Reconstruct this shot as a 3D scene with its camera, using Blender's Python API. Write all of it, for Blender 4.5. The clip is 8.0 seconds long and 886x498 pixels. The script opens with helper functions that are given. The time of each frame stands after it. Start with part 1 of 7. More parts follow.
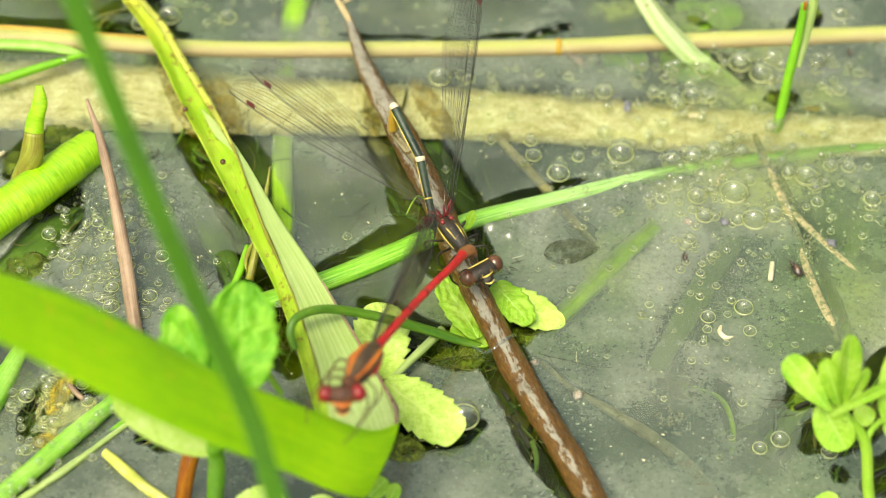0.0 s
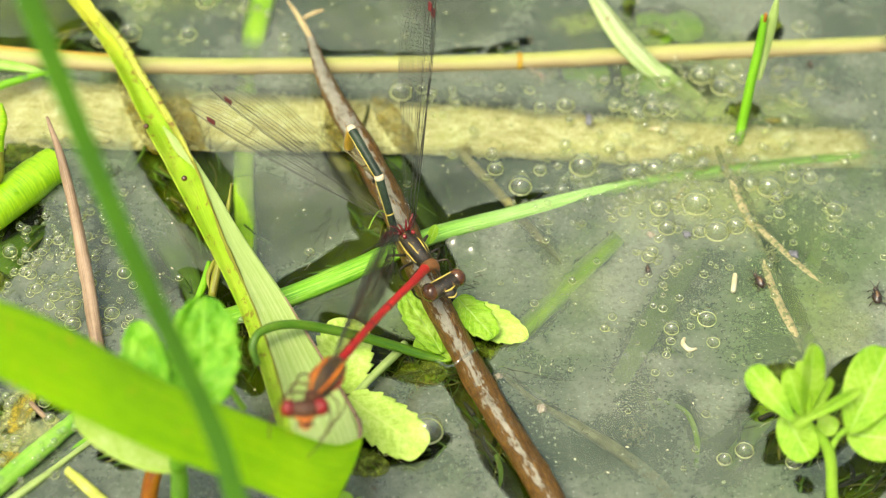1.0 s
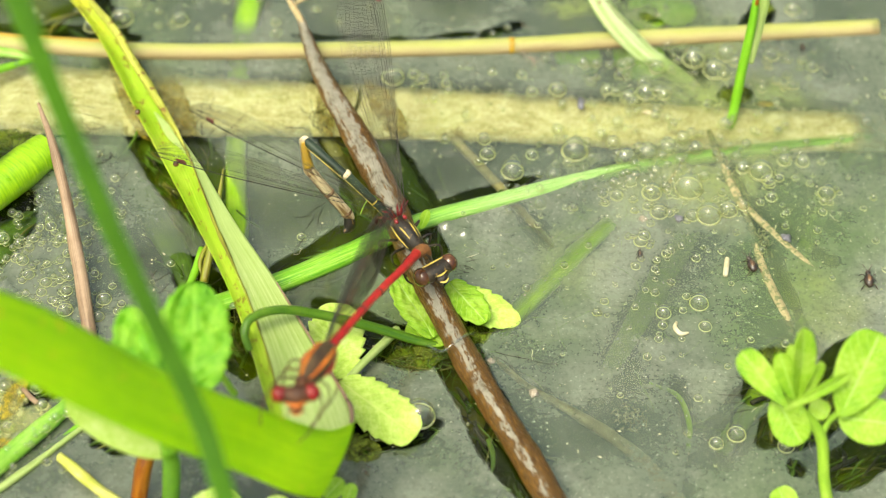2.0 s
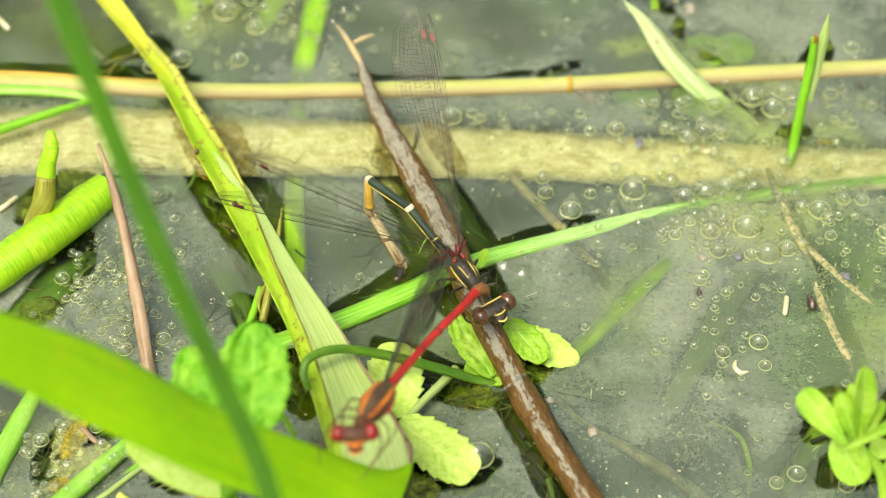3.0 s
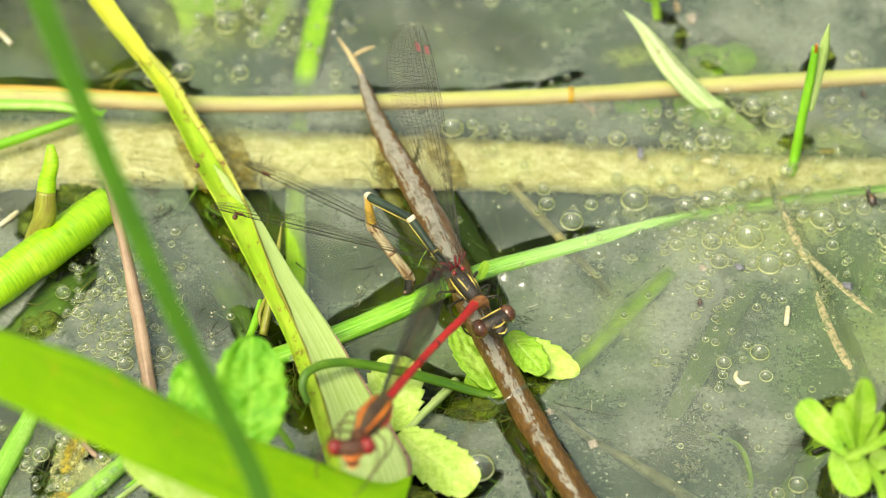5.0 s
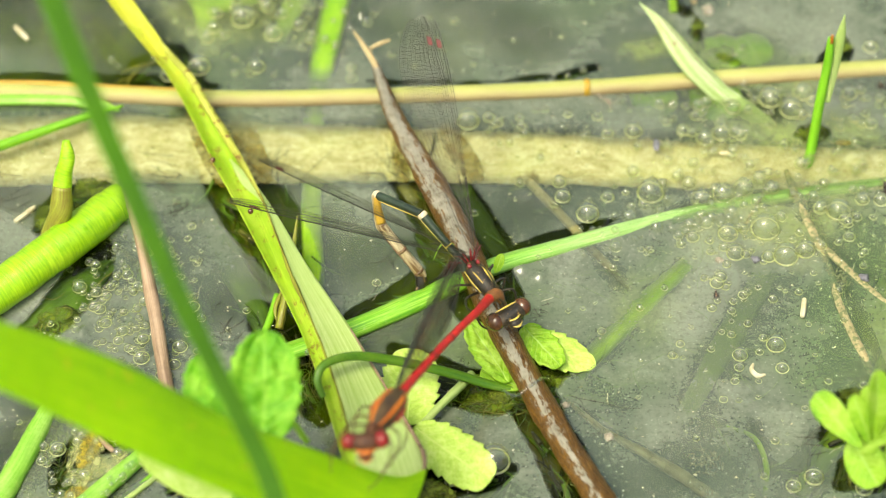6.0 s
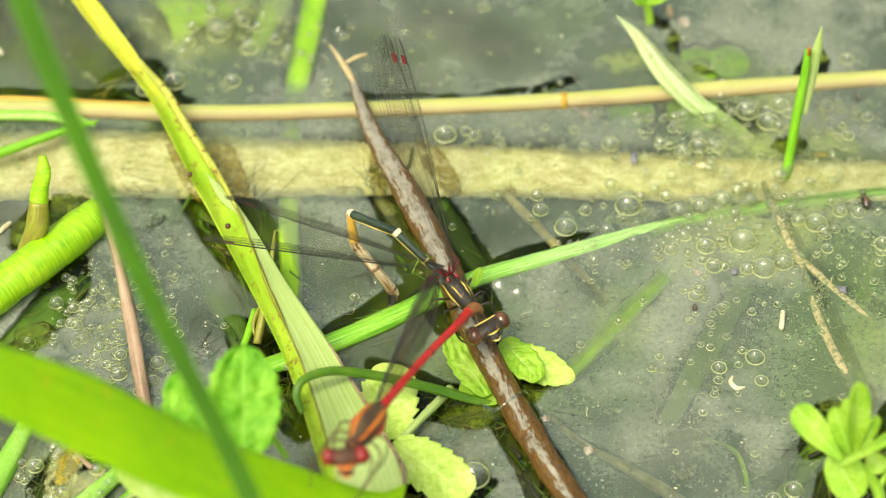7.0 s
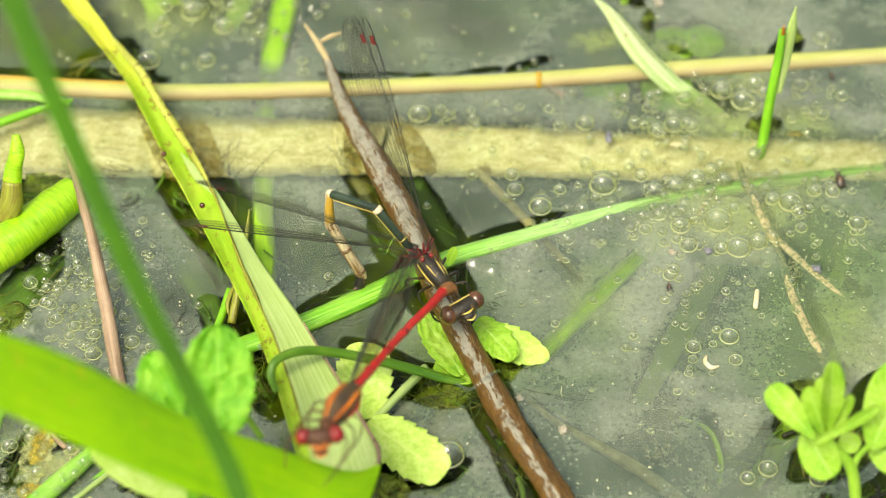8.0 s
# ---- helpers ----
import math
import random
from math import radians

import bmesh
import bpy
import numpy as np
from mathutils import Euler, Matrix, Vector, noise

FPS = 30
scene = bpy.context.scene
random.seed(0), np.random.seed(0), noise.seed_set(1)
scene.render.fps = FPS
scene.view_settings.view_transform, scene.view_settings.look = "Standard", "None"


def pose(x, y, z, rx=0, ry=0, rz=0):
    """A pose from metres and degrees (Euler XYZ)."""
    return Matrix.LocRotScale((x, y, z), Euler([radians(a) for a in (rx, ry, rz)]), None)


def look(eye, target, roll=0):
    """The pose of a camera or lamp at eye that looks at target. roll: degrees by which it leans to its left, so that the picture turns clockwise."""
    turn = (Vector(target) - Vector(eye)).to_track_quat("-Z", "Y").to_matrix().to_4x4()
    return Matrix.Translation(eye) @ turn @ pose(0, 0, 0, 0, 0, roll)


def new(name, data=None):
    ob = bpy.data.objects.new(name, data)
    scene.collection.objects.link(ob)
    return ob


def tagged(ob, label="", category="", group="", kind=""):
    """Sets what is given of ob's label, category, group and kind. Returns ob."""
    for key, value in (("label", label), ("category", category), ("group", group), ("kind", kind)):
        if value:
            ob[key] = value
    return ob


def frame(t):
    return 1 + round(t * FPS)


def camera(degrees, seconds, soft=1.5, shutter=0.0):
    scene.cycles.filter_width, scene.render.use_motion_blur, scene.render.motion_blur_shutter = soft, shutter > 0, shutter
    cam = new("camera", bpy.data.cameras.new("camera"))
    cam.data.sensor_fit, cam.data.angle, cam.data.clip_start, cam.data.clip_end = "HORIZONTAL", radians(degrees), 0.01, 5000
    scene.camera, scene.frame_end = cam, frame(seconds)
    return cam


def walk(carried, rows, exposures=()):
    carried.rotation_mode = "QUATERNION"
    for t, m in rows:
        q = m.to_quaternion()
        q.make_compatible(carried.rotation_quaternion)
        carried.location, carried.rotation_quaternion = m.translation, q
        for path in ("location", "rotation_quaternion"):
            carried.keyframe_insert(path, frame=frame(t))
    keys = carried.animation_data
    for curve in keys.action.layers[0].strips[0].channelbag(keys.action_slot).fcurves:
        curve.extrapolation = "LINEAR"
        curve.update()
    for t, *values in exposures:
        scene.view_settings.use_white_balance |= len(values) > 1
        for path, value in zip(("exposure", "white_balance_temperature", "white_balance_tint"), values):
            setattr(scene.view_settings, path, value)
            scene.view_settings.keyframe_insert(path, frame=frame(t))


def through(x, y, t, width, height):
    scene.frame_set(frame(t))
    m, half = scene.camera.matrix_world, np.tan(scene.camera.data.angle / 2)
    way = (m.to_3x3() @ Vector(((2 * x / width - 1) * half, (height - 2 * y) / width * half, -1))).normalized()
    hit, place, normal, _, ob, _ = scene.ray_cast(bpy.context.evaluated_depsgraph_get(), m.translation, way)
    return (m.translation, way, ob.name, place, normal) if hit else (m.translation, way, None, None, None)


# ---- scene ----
cam = camera(20.0, 8.0, 1.0)
# The eye's path in millimetres over the pond and its turns in degrees.
PATH = [
    (0.0, -1.99, -156.94, 201.63, 36.610, -1.344, 0.128),
    (0.5, -1.80, -157.22, 201.14, 37.709, -1.773, -0.511),
    (1.0, -1.37, -157.59, 200.69, 37.212, -1.601, -0.724),
    (1.2, -1.64, -157.52, 200.88, 36.777, -1.712, -0.810),
    (2.3, -0.17, -157.39, 200.78, 36.900, -1.174, -0.764),
    (2.5, -0.34, -157.36, 201.11, 37.087, -0.938, -0.550),
    (3.0, -0.59, -157.33, 200.86, 37.681, -0.366, -0.151),
    (3.5, -0.00, -156.99, 200.94, 38.000, -0.000, 0.000),
    (4.0, 0.67, -156.84, 200.91, 38.082, 0.156, -0.021),
    (5.5, 3.33, -156.61, 201.21, 37.649, 0.726, 0.107),
    (6.0, 3.99, -156.55, 201.18, 37.619, 1.105, 0.249),
    (6.5, 3.70, -156.34, 201.11, 37.714, 1.058, 0.031),
    (7.0, 3.16, -155.99, 200.97, 37.856, 0.731, -0.392),
    (7.5, 3.46, -156.15, 200.58, 37.640, 0.491, -0.651),
    (8.0, 3.30, -155.80, 201.01, 37.341, 0.304, -0.737),
]
MM = 0.001
STOPS, KELVIN, TINT = 0.86, 7080.0, -1.5
walk(cam, [(t, pose(x * MM, y * MM, z * MM, rx, ry, rz)) for t, x, y, z, rx, ry, rz in PATH],
     [(0.0, STOPS, KELVIN, TINT), (8.0, STOPS, KELVIN, TINT)])
cam.data.dof.use_dof = True
cam.data.dof.focus_distance = 0.2455
cam.data.dof.aperture_fstop = 20.5

# ---------- daylight ----------
SUN_UP, SUN_ROUND = 66.0, 228.0
world = bpy.data.worlds.new("sky")
scene.world = world
world.use_nodes = True
sky = world.node_tree.nodes.new("ShaderNodeTexSky")
sky.sky_type, sky.sun_disc = "NISHITA", False
sky.sun_elevation, sky.sun_rotation = radians(SUN_UP), radians(SUN_ROUND)
sky.dust_density = 8.0
world.node_tree.links.new(sky.outputs[0], world.node_tree.nodes["Background"].inputs[0])
world.node_tree.nodes["Background"].inputs[1].default_value = 0.13
sun = new("sun", bpy.data.lights.new("sun", "SUN"))
sun.data.energy, sun.data.angle, sun.data.color = 1.5, radians(24.0), (1.0, 0.95, 0.86)
sun_way = Vector((math.sin(radians(SUN_ROUND)) * math.cos(radians(SUN_UP)), math.cos(radians(SUN_ROUND)) * math.cos(radians(SUN_UP)), math.sin(radians(SUN_UP))))
sun.matrix_world = look(sun_way, (0, 0, 0))


# ---------- materials ----------
class Mat:
    """Node material with short cuts; lengths in millimetres."""

    def __init__(self, name):
        self.m = bpy.data.materials.new(name)
        self.m.use_nodes = True
        self.n, self.l = self.m.node_tree.nodes, self.m.node_tree.links
        self.bsdf = self.n["Principled BSDF"]
        self.out = self.n["Material Output"]

    def add(self, kind, **sets):
        node = self.n.new(kind)
        for k, v in sets.items():
            node.inputs[k.replace("_", " ")].default_value = v
        return node

    def link(self, a, b):
        self.l.new(a, b)

    def coords(self, kind="Object", scale=(1000, 1000, 1000)):
        tc, mp = self.n.new("ShaderNodeTexCoord"), self.n.new("ShaderNodeMapping")
        mp.inputs["Scale"].default_value = scale
        self.link(tc.outputs[kind], mp.inputs["Vector"])
        return mp.outputs[0]

    def noise(self, vec, scale, detail=4, rough=0.6):
        nd = self.add("ShaderNodeTexNoise", Scale=scale, Detail=detail, Roughness=rough)
        self.link(vec, nd.inputs["Vector"])
        return nd.outputs["Fac"]

    def ramp(self, fac, *stops):
        r = self.n.new("ShaderNodeValToRGB")
        while len(r.color_ramp.elements) < len(stops):
            r.color_ramp.elements.new(0.5)
        for e, (p, c) in zip(r.color_ramp.elements, stops):
            e.position, e.color = p, (*c, 1) if len(c) == 3 else c
        self.link(fac, r.inputs[0])
        return r.outputs[0]

    def mix(self, fac, a, b, blend="MIX"):
        nd = self.n.new("ShaderNodeMix")
        nd.data_type, nd.blend_type = "RGBA", blend
        for sock, val in ((nd.inputs[0], fac), (nd.inputs[6], a), (nd.inputs[7], b)):
            if hasattr(val, "is_output"):
                self.link(val, sock)
            else:
                sock.default_value = val if not isinstance(val, tuple) else (*val, 1)
        return nd.outputs[2]

    def math(self, op, a, b):
        nd = self.n.new("ShaderNodeMath")
        nd.operation = op
        for sock, val in zip(nd.inputs, (a, b)):
            if hasattr(val, "is_output"):
                self.link(val, sock)
            else:
                sock.default_value = val
        return nd.outputs[0]

    def bump(self, height, strength=0.4, dist=0.1):
        b = self.add("ShaderNodeBump", Strength=strength, Distance=dist * MM)
        self.link(height, b.inputs["Height"])
        self.link(b.outputs[0], self.bsdf.inputs["Normal"])

    def shader_mix(self, fac, a, b):
        nd = self.n.new("ShaderNodeMixShader")
        if hasattr(fac, "is_output"):
            self.link(fac, nd.inputs[0])
        else:
            nd.inputs[0].default_value = fac
        self.link(a, nd.inputs[1])
        self.link(b, nd.inputs[2])
        return nd.outputs[0]


def surface(name, dark, mid, light, grain=0.8, rough=0.5, stripes=0.0, spots=None, spot_at=0.68, glow_through=0.0, bump=0.3, coat=0.0, metal=0.0, streak=4.0, along=0.25):
    """A natural surface: mottled colours at two scales, lengthwise stripes by UV, spots, relief."""
    k = Mat(name)
    vec = k.coords()
    big = k.noise(vec, grain * 0.35, 3)
    fine = k.noise(vec, grain * 3.0, 6, 0.7)
    both = k.math("ADD", k.math("MULTIPLY", big, 0.62), k.math("MULTIPLY", fine, 0.38))
    col = k.ramp(both, (0.36, dark), (0.5, mid), (0.64, light))
    height = fine
    if stripes:
        uv = k.coords("UV", (along, streak, 1))
        st = k.noise(uv, 5.0, 5, 0.65)
        tone = k.ramp(st, (0.38, dark), (0.62, light))
        col = k.mix(stripes, col, tone)
        height = k.math("ADD", k.math("MULTIPLY", fine, 0.3), st)
    if spots:
        sp = k.noise(vec, grain * 1.3 + 0.25, 3, 0.55)
        mask = k.ramp(sp, (spot_at, (0, 0, 0)), (spot_at + 0.05, (1, 1, 1)))
        col = k.mix(mask, col, spots)
    k.link(col, k.bsdf.inputs["Base Color"])
    k.link(k.math("ADD", k.math("MULTIPLY", big, 0.3), rough - 0.15), k.bsdf.inputs["Roughness"])
    k.bsdf.inputs["Metallic"].default_value = metal
    k.bsdf.inputs["Coat Weight"].default_value = coat
    k.bsdf.inputs["Coat Roughness"].default_value = 0.12
    if bump:
        k.bump(height, bump, 0.15)
    if glow_through:
        tr = k.n.new("ShaderNodeBsdfTranslucent")
        k.link(col, tr.inputs[0])
        k.link(k.shader_mix(glow_through, k.bsdf.outputs[0], tr.outputs[0]), k.out.inputs[0])
    return k.m


def water_material():
    """Clear water with the grey sky reflection painted on: milky wisps, dust, algae tint; a weak mirror of the sky."""
    k = Mat("pond_water_sheen")
    vec = k.coords()
    fields = []
    for name in ("sheen", "thin", "algae"):
        att = k.n.new("ShaderNodeAttribute")
        att.attribute_name = name
        fields.append(att.outputs["Fac"])
    sheen = k.math("MULTIPLY", k.ramp(fields[0], (0.36, (0, 0, 0)), (0.60, (1, 1, 1))), fields[1])
    broad = k.noise(vec, 0.055, 4, 0.55)
    cloud = k.noise(vec, 0.16, 6, 0.62)
    fine = k.noise(vec, 1.9, 7, 0.74)
    tone = k.ramp(broad, (0.35, (0.094, 0.122, 0.080)), (0.5, (0.142, 0.172, 0.118)), (0.64, (0.218, 0.246, 0.180)))
    wisp = k.noise(k.coords(scale=(900, 1200, 1000)), 0.13, 9, 0.7)
    tone = k.mix(k.ramp(wisp, (0.50, (0, 0, 0)), (0.66, (0.7, 0.7, 0.7))), tone, (0.285, 0.305, 0.235))
    tone = k.mix(k.ramp(cloud, (0.34, (0.6, 0.6, 0.6)), (0.48, (0, 0, 0))), tone, (0.068, 0.092, 0.062))
    tone = k.mix(k.ramp(k.noise(vec, 0.034, 3, 0.5), (0.52, (0, 0, 0)), (0.68, (0.5, 0.5, 0.5))), tone, (0.115, 0.195, 0.045))
    algae = k.math("MULTIPLY", fields[2], k.ramp(cloud, (0.36, (0.2, 0.2, 0.2)), (0.58, (1, 1, 1))))
    tone = k.mix(algae, tone, (0.33, 0.40, 0.105))
    tone = k.mix(k.ramp(fine, (0.36, (0.55, 0.55, 0.55)), (0.52, (0, 0, 0))), tone, (0.075, 0.095, 0.06))
    dust = k.noise(vec, 3.6, 2, 0.5)
    tone = k.mix(k.ramp(dust, (0.66, (0, 0, 0)), (0.72, (0.7, 0.7, 0.7))), tone, (0.52, 0.54, 0.42))
    dense = k.math("MULTIPLY", sheen, k.math("ADD", 0.52, k.math("ADD", k.math("MULTIPLY", broad, 0.26), k.math("MULTIPLY", wisp, 0.20))))
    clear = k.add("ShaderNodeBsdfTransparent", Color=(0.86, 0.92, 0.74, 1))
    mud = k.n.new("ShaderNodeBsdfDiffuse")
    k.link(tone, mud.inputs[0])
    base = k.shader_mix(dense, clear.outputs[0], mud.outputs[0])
    gloss = k.add("ShaderNodeBsdfGlossy", Roughness=0.04)
    ripple = k.add("ShaderNodeBump", Strength=0.25, Distance=0.3 * MM)
    k.link(k.noise(vec, 0.22, 4, 0.6), ripple.inputs["Height"])
    k.link(ripple.outputs[0], gloss.inputs["Normal"])
    fres = k.add("ShaderNodeFresnel", IOR=1.333)
    share = k.math("ADD", fres.outputs[0], k.math("MULTIPLY", sheen, 0.05))
    k.link(k.shader_mix(share, base, gloss.outputs[0]), k.out.inputs[0])
    return k.m


def bed_material():
    k = Mat("pond_bed_mud")
    vec = k.coords()
    col = k.ramp(k.noise(vec, 0.05, 6, 0.65), (0.36, (0.008, 0.016, 0.002)), (0.5, (0.025, 0.042, 0.004)), (0.66, (0.07, 0.10, 0.010)))
    k.link(col, k.bsdf.inputs["Base Color"])
    k.bsdf.inputs["Roughness"].default_value = 0.9
    k.bump(k.noise(vec, 0.4, 5), 0.6, 1.0)
    return k.m


def clear_material(name, tint, gloss_low=0.02, gloss_high=0.5, blend=0.4, rough=0.04, sky_white=0.0):
    """Thin clear skin: see-through, with a gloss that grows towards its edge."""
    k = Mat(name)
    see = k.add("ShaderNodeBsdfTransparent", Color=(*tint, 1))
    gloss = k.add("ShaderNodeBsdfGlossy", Roughness=rough)
    lw = k.add("ShaderNodeLayerWeight", Blend=blend)
    share = k.math("ADD", gloss_low, k.math("MULTIPLY", lw.outputs["Facing"], gloss_high))
    body = see.outputs[0]
    # white diffuse share that paints the bright sky reflected in a bubble
    if sky_white:
        white = k.add("ShaderNodeBsdfDiffuse", Color=(0.80, 0.84, 0.72, 1))
        body = k.shader_mix(sky_white, body, white.outputs[0])
    k.link(k.shader_mix(share, body, gloss.outputs[0]), k.out.inputs[0])
    return k.m


def veil_material(name, colour, cover, rough=0.6):
    """Half-clear scum, root felt or ooze: part matt, part see-through."""
    k = Mat(name)
    vec = k.coords()
    see = k.n.new("ShaderNodeBsdfTransparent")
    mask = k.ramp(k.noise(vec, 0.8, 6, 0.7), (0.40, (0, 0, 0)), (0.62, (cover, cover, cover)))
    k.bsdf.inputs["Base Color"].default_value = (*colour, 1)
    k.bsdf.inputs["Roughness"].default_value = rough
    k.link(k.shader_mix(mask, see.outputs[0], k.bsdf.outputs[0]), k.out.inputs[0])
    return k.m


LIME = surface("lime_leaf", (0.26, 0.56, 0.002), (0.37, 0.69, 0.003), (0.50, 0.78, 0.006), 0.25, 0.6, 0.45, (0.62, 0.66, 0.02), 0.66, 0.45, 0.12)
PALE_REED = surface("pale_striped_reed", (0.27, 0.42, 0.06), (0.41, 0.55, 0.14), (0.57, 0.68, 0.30), 0.4, 0.5, 0.75, (0.36, 0.28, 0.12), 0.72, 0.2, 0.4, streak=9.0, along=0.12)
ROLL = surface("rolled_leaf_green", (0.16, 0.42, 0.002), (0.30, 0.59, 0.004), (0.52, 0.76, 0.03), 0.3, 0.32, 0.5, (0.10, 0.05, 0.01), 0.82, 0.15, 0.7, 0.25, streak=0.8, along=9.0)
SHOOT = surface("shoot_green", (0.14, 0.40, 0.008), (0.20, 0.50, 0.012), (0.30, 0.60, 0.04), 0.4, 0.45, 0.3, None, 0.7, 0.2, 0.2)
GRASS = surface("grass_green", (0.042, 0.145, 0.003), (0.062, 0.19, 0.004), (0.09, 0.25, 0.008), 0.3, 0.9, 0.4, None, 0.7, 0.3, 0.15)
STEM_GREEN = surface("stem_green", (0.13, 0.38, 0.015), (0.23, 0.49, 0.04), (0.42, 0.64, 0.15), 0.6, 0.4, 0.4, None, 0.7, 0.15, 0.3)
GRASS_BLADE = surface("striped_grass_tip", (0.20, 0.36, 0.03), (0.42, 0.58, 0.13), (0.76, 0.82, 0.56), 0.4, 0.5, 0.85, (0.30, 0.20, 0.10), 0.72, 0.2, 0.4, streak=2.4, along=0.06)
DARK_STEM = surface("dark_stem_green", (0.035, 0.12, 0.003), (0.07, 0.19, 0.006), (0.17, 0.30, 0.02), 0.6, 0.38, 0.4, None, 0.7, 0.1, 0.2)
ORANGE_STRAW = surface("orange_straw", (0.30, 0.16, 0.01), (0.46, 0.28, 0.02), (0.55, 0.38, 0.05), 0.3, 0.45, 0.5, None, 0.7, 0.1, 0.3)
TWIG_PLAIN = surface("brown_bark", (0.05, 0.022, 0.008), (0.13, 0.06, 0.02), (0.26, 0.15, 0.06), 0.7, 0.30, 0.55, (0.34, 0.25, 0.18), 0.66, 0.0, 0.7, 0.8)
SPLINTER = surface("pale_splinter", (0.24, 0.15, 0.05), (0.42, 0.31, 0.14), (0.60, 0.50, 0.28), 0.9, 0.6, 0.6)
PINK_ROD = surface("pinkish_dry_stalk", (0.12, 0.07, 0.035), (0.25, 0.165, 0.095), (0.42, 0.30, 0.20), 0.5, 0.6, 0.5, (0.08, 0.04, 0.02), 0.72)
RUST = surface("rust_stem", (0.18, 0.020, 0.001), (0.48, 0.11, 0.004), (0.70, 0.32, 0.015), 0.7, 0.3, 0.6, None, 0.7, 0.3, 0.3, 0.6)
SUNK = surface("sunken_green", (0.20, 0.42, 0.01), (0.36, 0.60, 0.02), (0.52, 0.72, 0.08), 0.5, 0.7, 0.3)
SUNK_TAN = surface("sunken_tan", (0.26, 0.20, 0.11), (0.44, 0.36, 0.22), (0.66, 0.57, 0.40), 1.3, 0.8, 0.2, (0.14, 0.11, 0.03), 0.64)
SLIMY_TAN = surface("slimy_tan", (0.20, 0.18, 0.08), (0.32, 0.28, 0.14), (0.44, 0.37, 0.20), 1.6, 0.8, 0.35, (0.13, 0.15, 0.06), 0.5)
ALGAE = surface("algae_green", (0.028, 0.070, 0.003), (0.065, 0.135, 0.006), (0.15, 0.25, 0.015), 0.7, 0.6, 0.4)
OLIVE = surface("olive_rot", (0.05, 0.05, 0.006), (0.12, 0.11, 0.012), (0.22, 0.20, 0.03), 0.7, 0.5)
ROOT = surface("dark_root", (0.012, 0.012, 0.006), (0.022, 0.02, 0.01), (0.04, 0.035, 0.02), 1.0, 0.6)
SHOOT_BASE = surface("shoot_base", (0.10, 0.06, 0.008), (0.22, 0.20, 0.015), (0.30, 0.38, 0.03), 0.6, 0.45, 0.6)
CRUMB = surface("pale_crumb", (0.16, 0.14, 0.09), (0.32, 0.28, 0.21), (0.54, 0.50, 0.42), 3.5, 0.8)
HUSK = surface("seed_husk", (0.38, 0.32, 0.17), (0.52, 0.47, 0.29), (0.66, 0.62, 0.46), 1.2, 0.5)
BLUE_GREY = surface("blue_grey_speck", (0.08, 0.08, 0.09), (0.15, 0.15, 0.17), (0.26, 0.26, 0.28), 1.2, 0.6)
RED = surface("male_red", (0.26, 0.004, 0.004), (0.44, 0.008, 0.007), (0.60, 0.025, 0.018), 0.8, 0.4, 0.0, None, 0.7, 0.0, 0.2, 0.25)
RED_EYE = surface("red_eye", (0.12, 0.001, 0.002), (0.21, 0.002, 0.003), (0.30, 0.004, 0.005), 1.2, 0.42, 0.0, None, 0.7, 0.0, 0.05, 0.25)
BROWN_EYE = surface("brown_eye", (0.030, 0.009, 0.003), (0.070, 0.024, 0.006), (0.14, 0.055, 0.014), 1.2, 0.2, 0.0, None, 0.7, 0.0, 0.05, 0.6)
ORANGE = surface("orange_stripe", (0.38, 0.08, 0.004), (0.54, 0.14, 0.008), (0.66, 0.23, 0.02), 1.0, 0.35)
YELLOW = surface("yellow_stripe", (0.50, 0.36, 0.05), (0.66, 0.50, 0.10), (0.76, 0.62, 0.20), 1.0, 0.4)
MALE_BROWN = surface("male_brown", (0.03, 0.016, 0.006), (0.075, 0.045, 0.016), (0.14, 0.09, 0.035), 1.2, 0.4, 0.0, None, 0.7, 0.0, 0.3, 0.2)
COLLAR = surface("brown_collar", (0.05, 0.018, 0.005), (0.13, 0.05, 0.012), (0.24, 0.10, 0.025), 1.2, 0.45)
MAROON = surface("male_maroon", (0.028, 0.008, 0.002), (0.06, 0.018, 0.004), (0.13, 0.045, 0.008), 1.4, 0.6)
BRONZE = surface("black_bronze", (0.005, 0.004, 0.002), (0.016, 0.011, 0.005), (0.055, 0.036, 0.014), 2.2, 0.38, 0.0, (0.20, 0.12, 0.03), 0.62, 0.0, 0.6, 0.08)
HINGE = surface("crimson_hinge", (0.07, 0.004, 0.005), (0.17, 0.007, 0.010), (0.30, 0.016, 0.018), 1.6, 0.35, 0.0, None, 0.7, 0.0, 0.4, 0.3)
BOTTLE = surface("bottle_green_black", (0.006, 0.012, 0.006), (0.014, 0.028, 0.014), (0.035, 0.058, 0.03), 1.0, 0.42, 0.0, None, 0.7, 0.0, 0.2, 0.15)
CREAM = surface("cream_underside", (0.12, 0.055, 0.012), (0.42, 0.29, 0.10), (0.72, 0.62, 0.38), 0.9, 0.4, 0.85, (0.10, 0.040, 0.010), 0.63, bump=0.4, coat=0.3, streak=1.6, along=0.5)
RING = surface("pale_ring", (0.54, 0.40, 0.24), (0.70, 0.56, 0.36), (0.80, 0.68, 0.48), 1.0, 0.4)
VEIN = surface("wing_vein", (0.012, 0.011, 0.009), (0.024, 0.021, 0.017), (0.045, 0.04, 0.03), 1.0, 0.35)
STIGMA = surface("wing_stigma_red", (0.06, 0.004, 0.004), (0.11, 0.007, 0.006), (0.17, 0.014, 0.010), 1.0, 0.4)
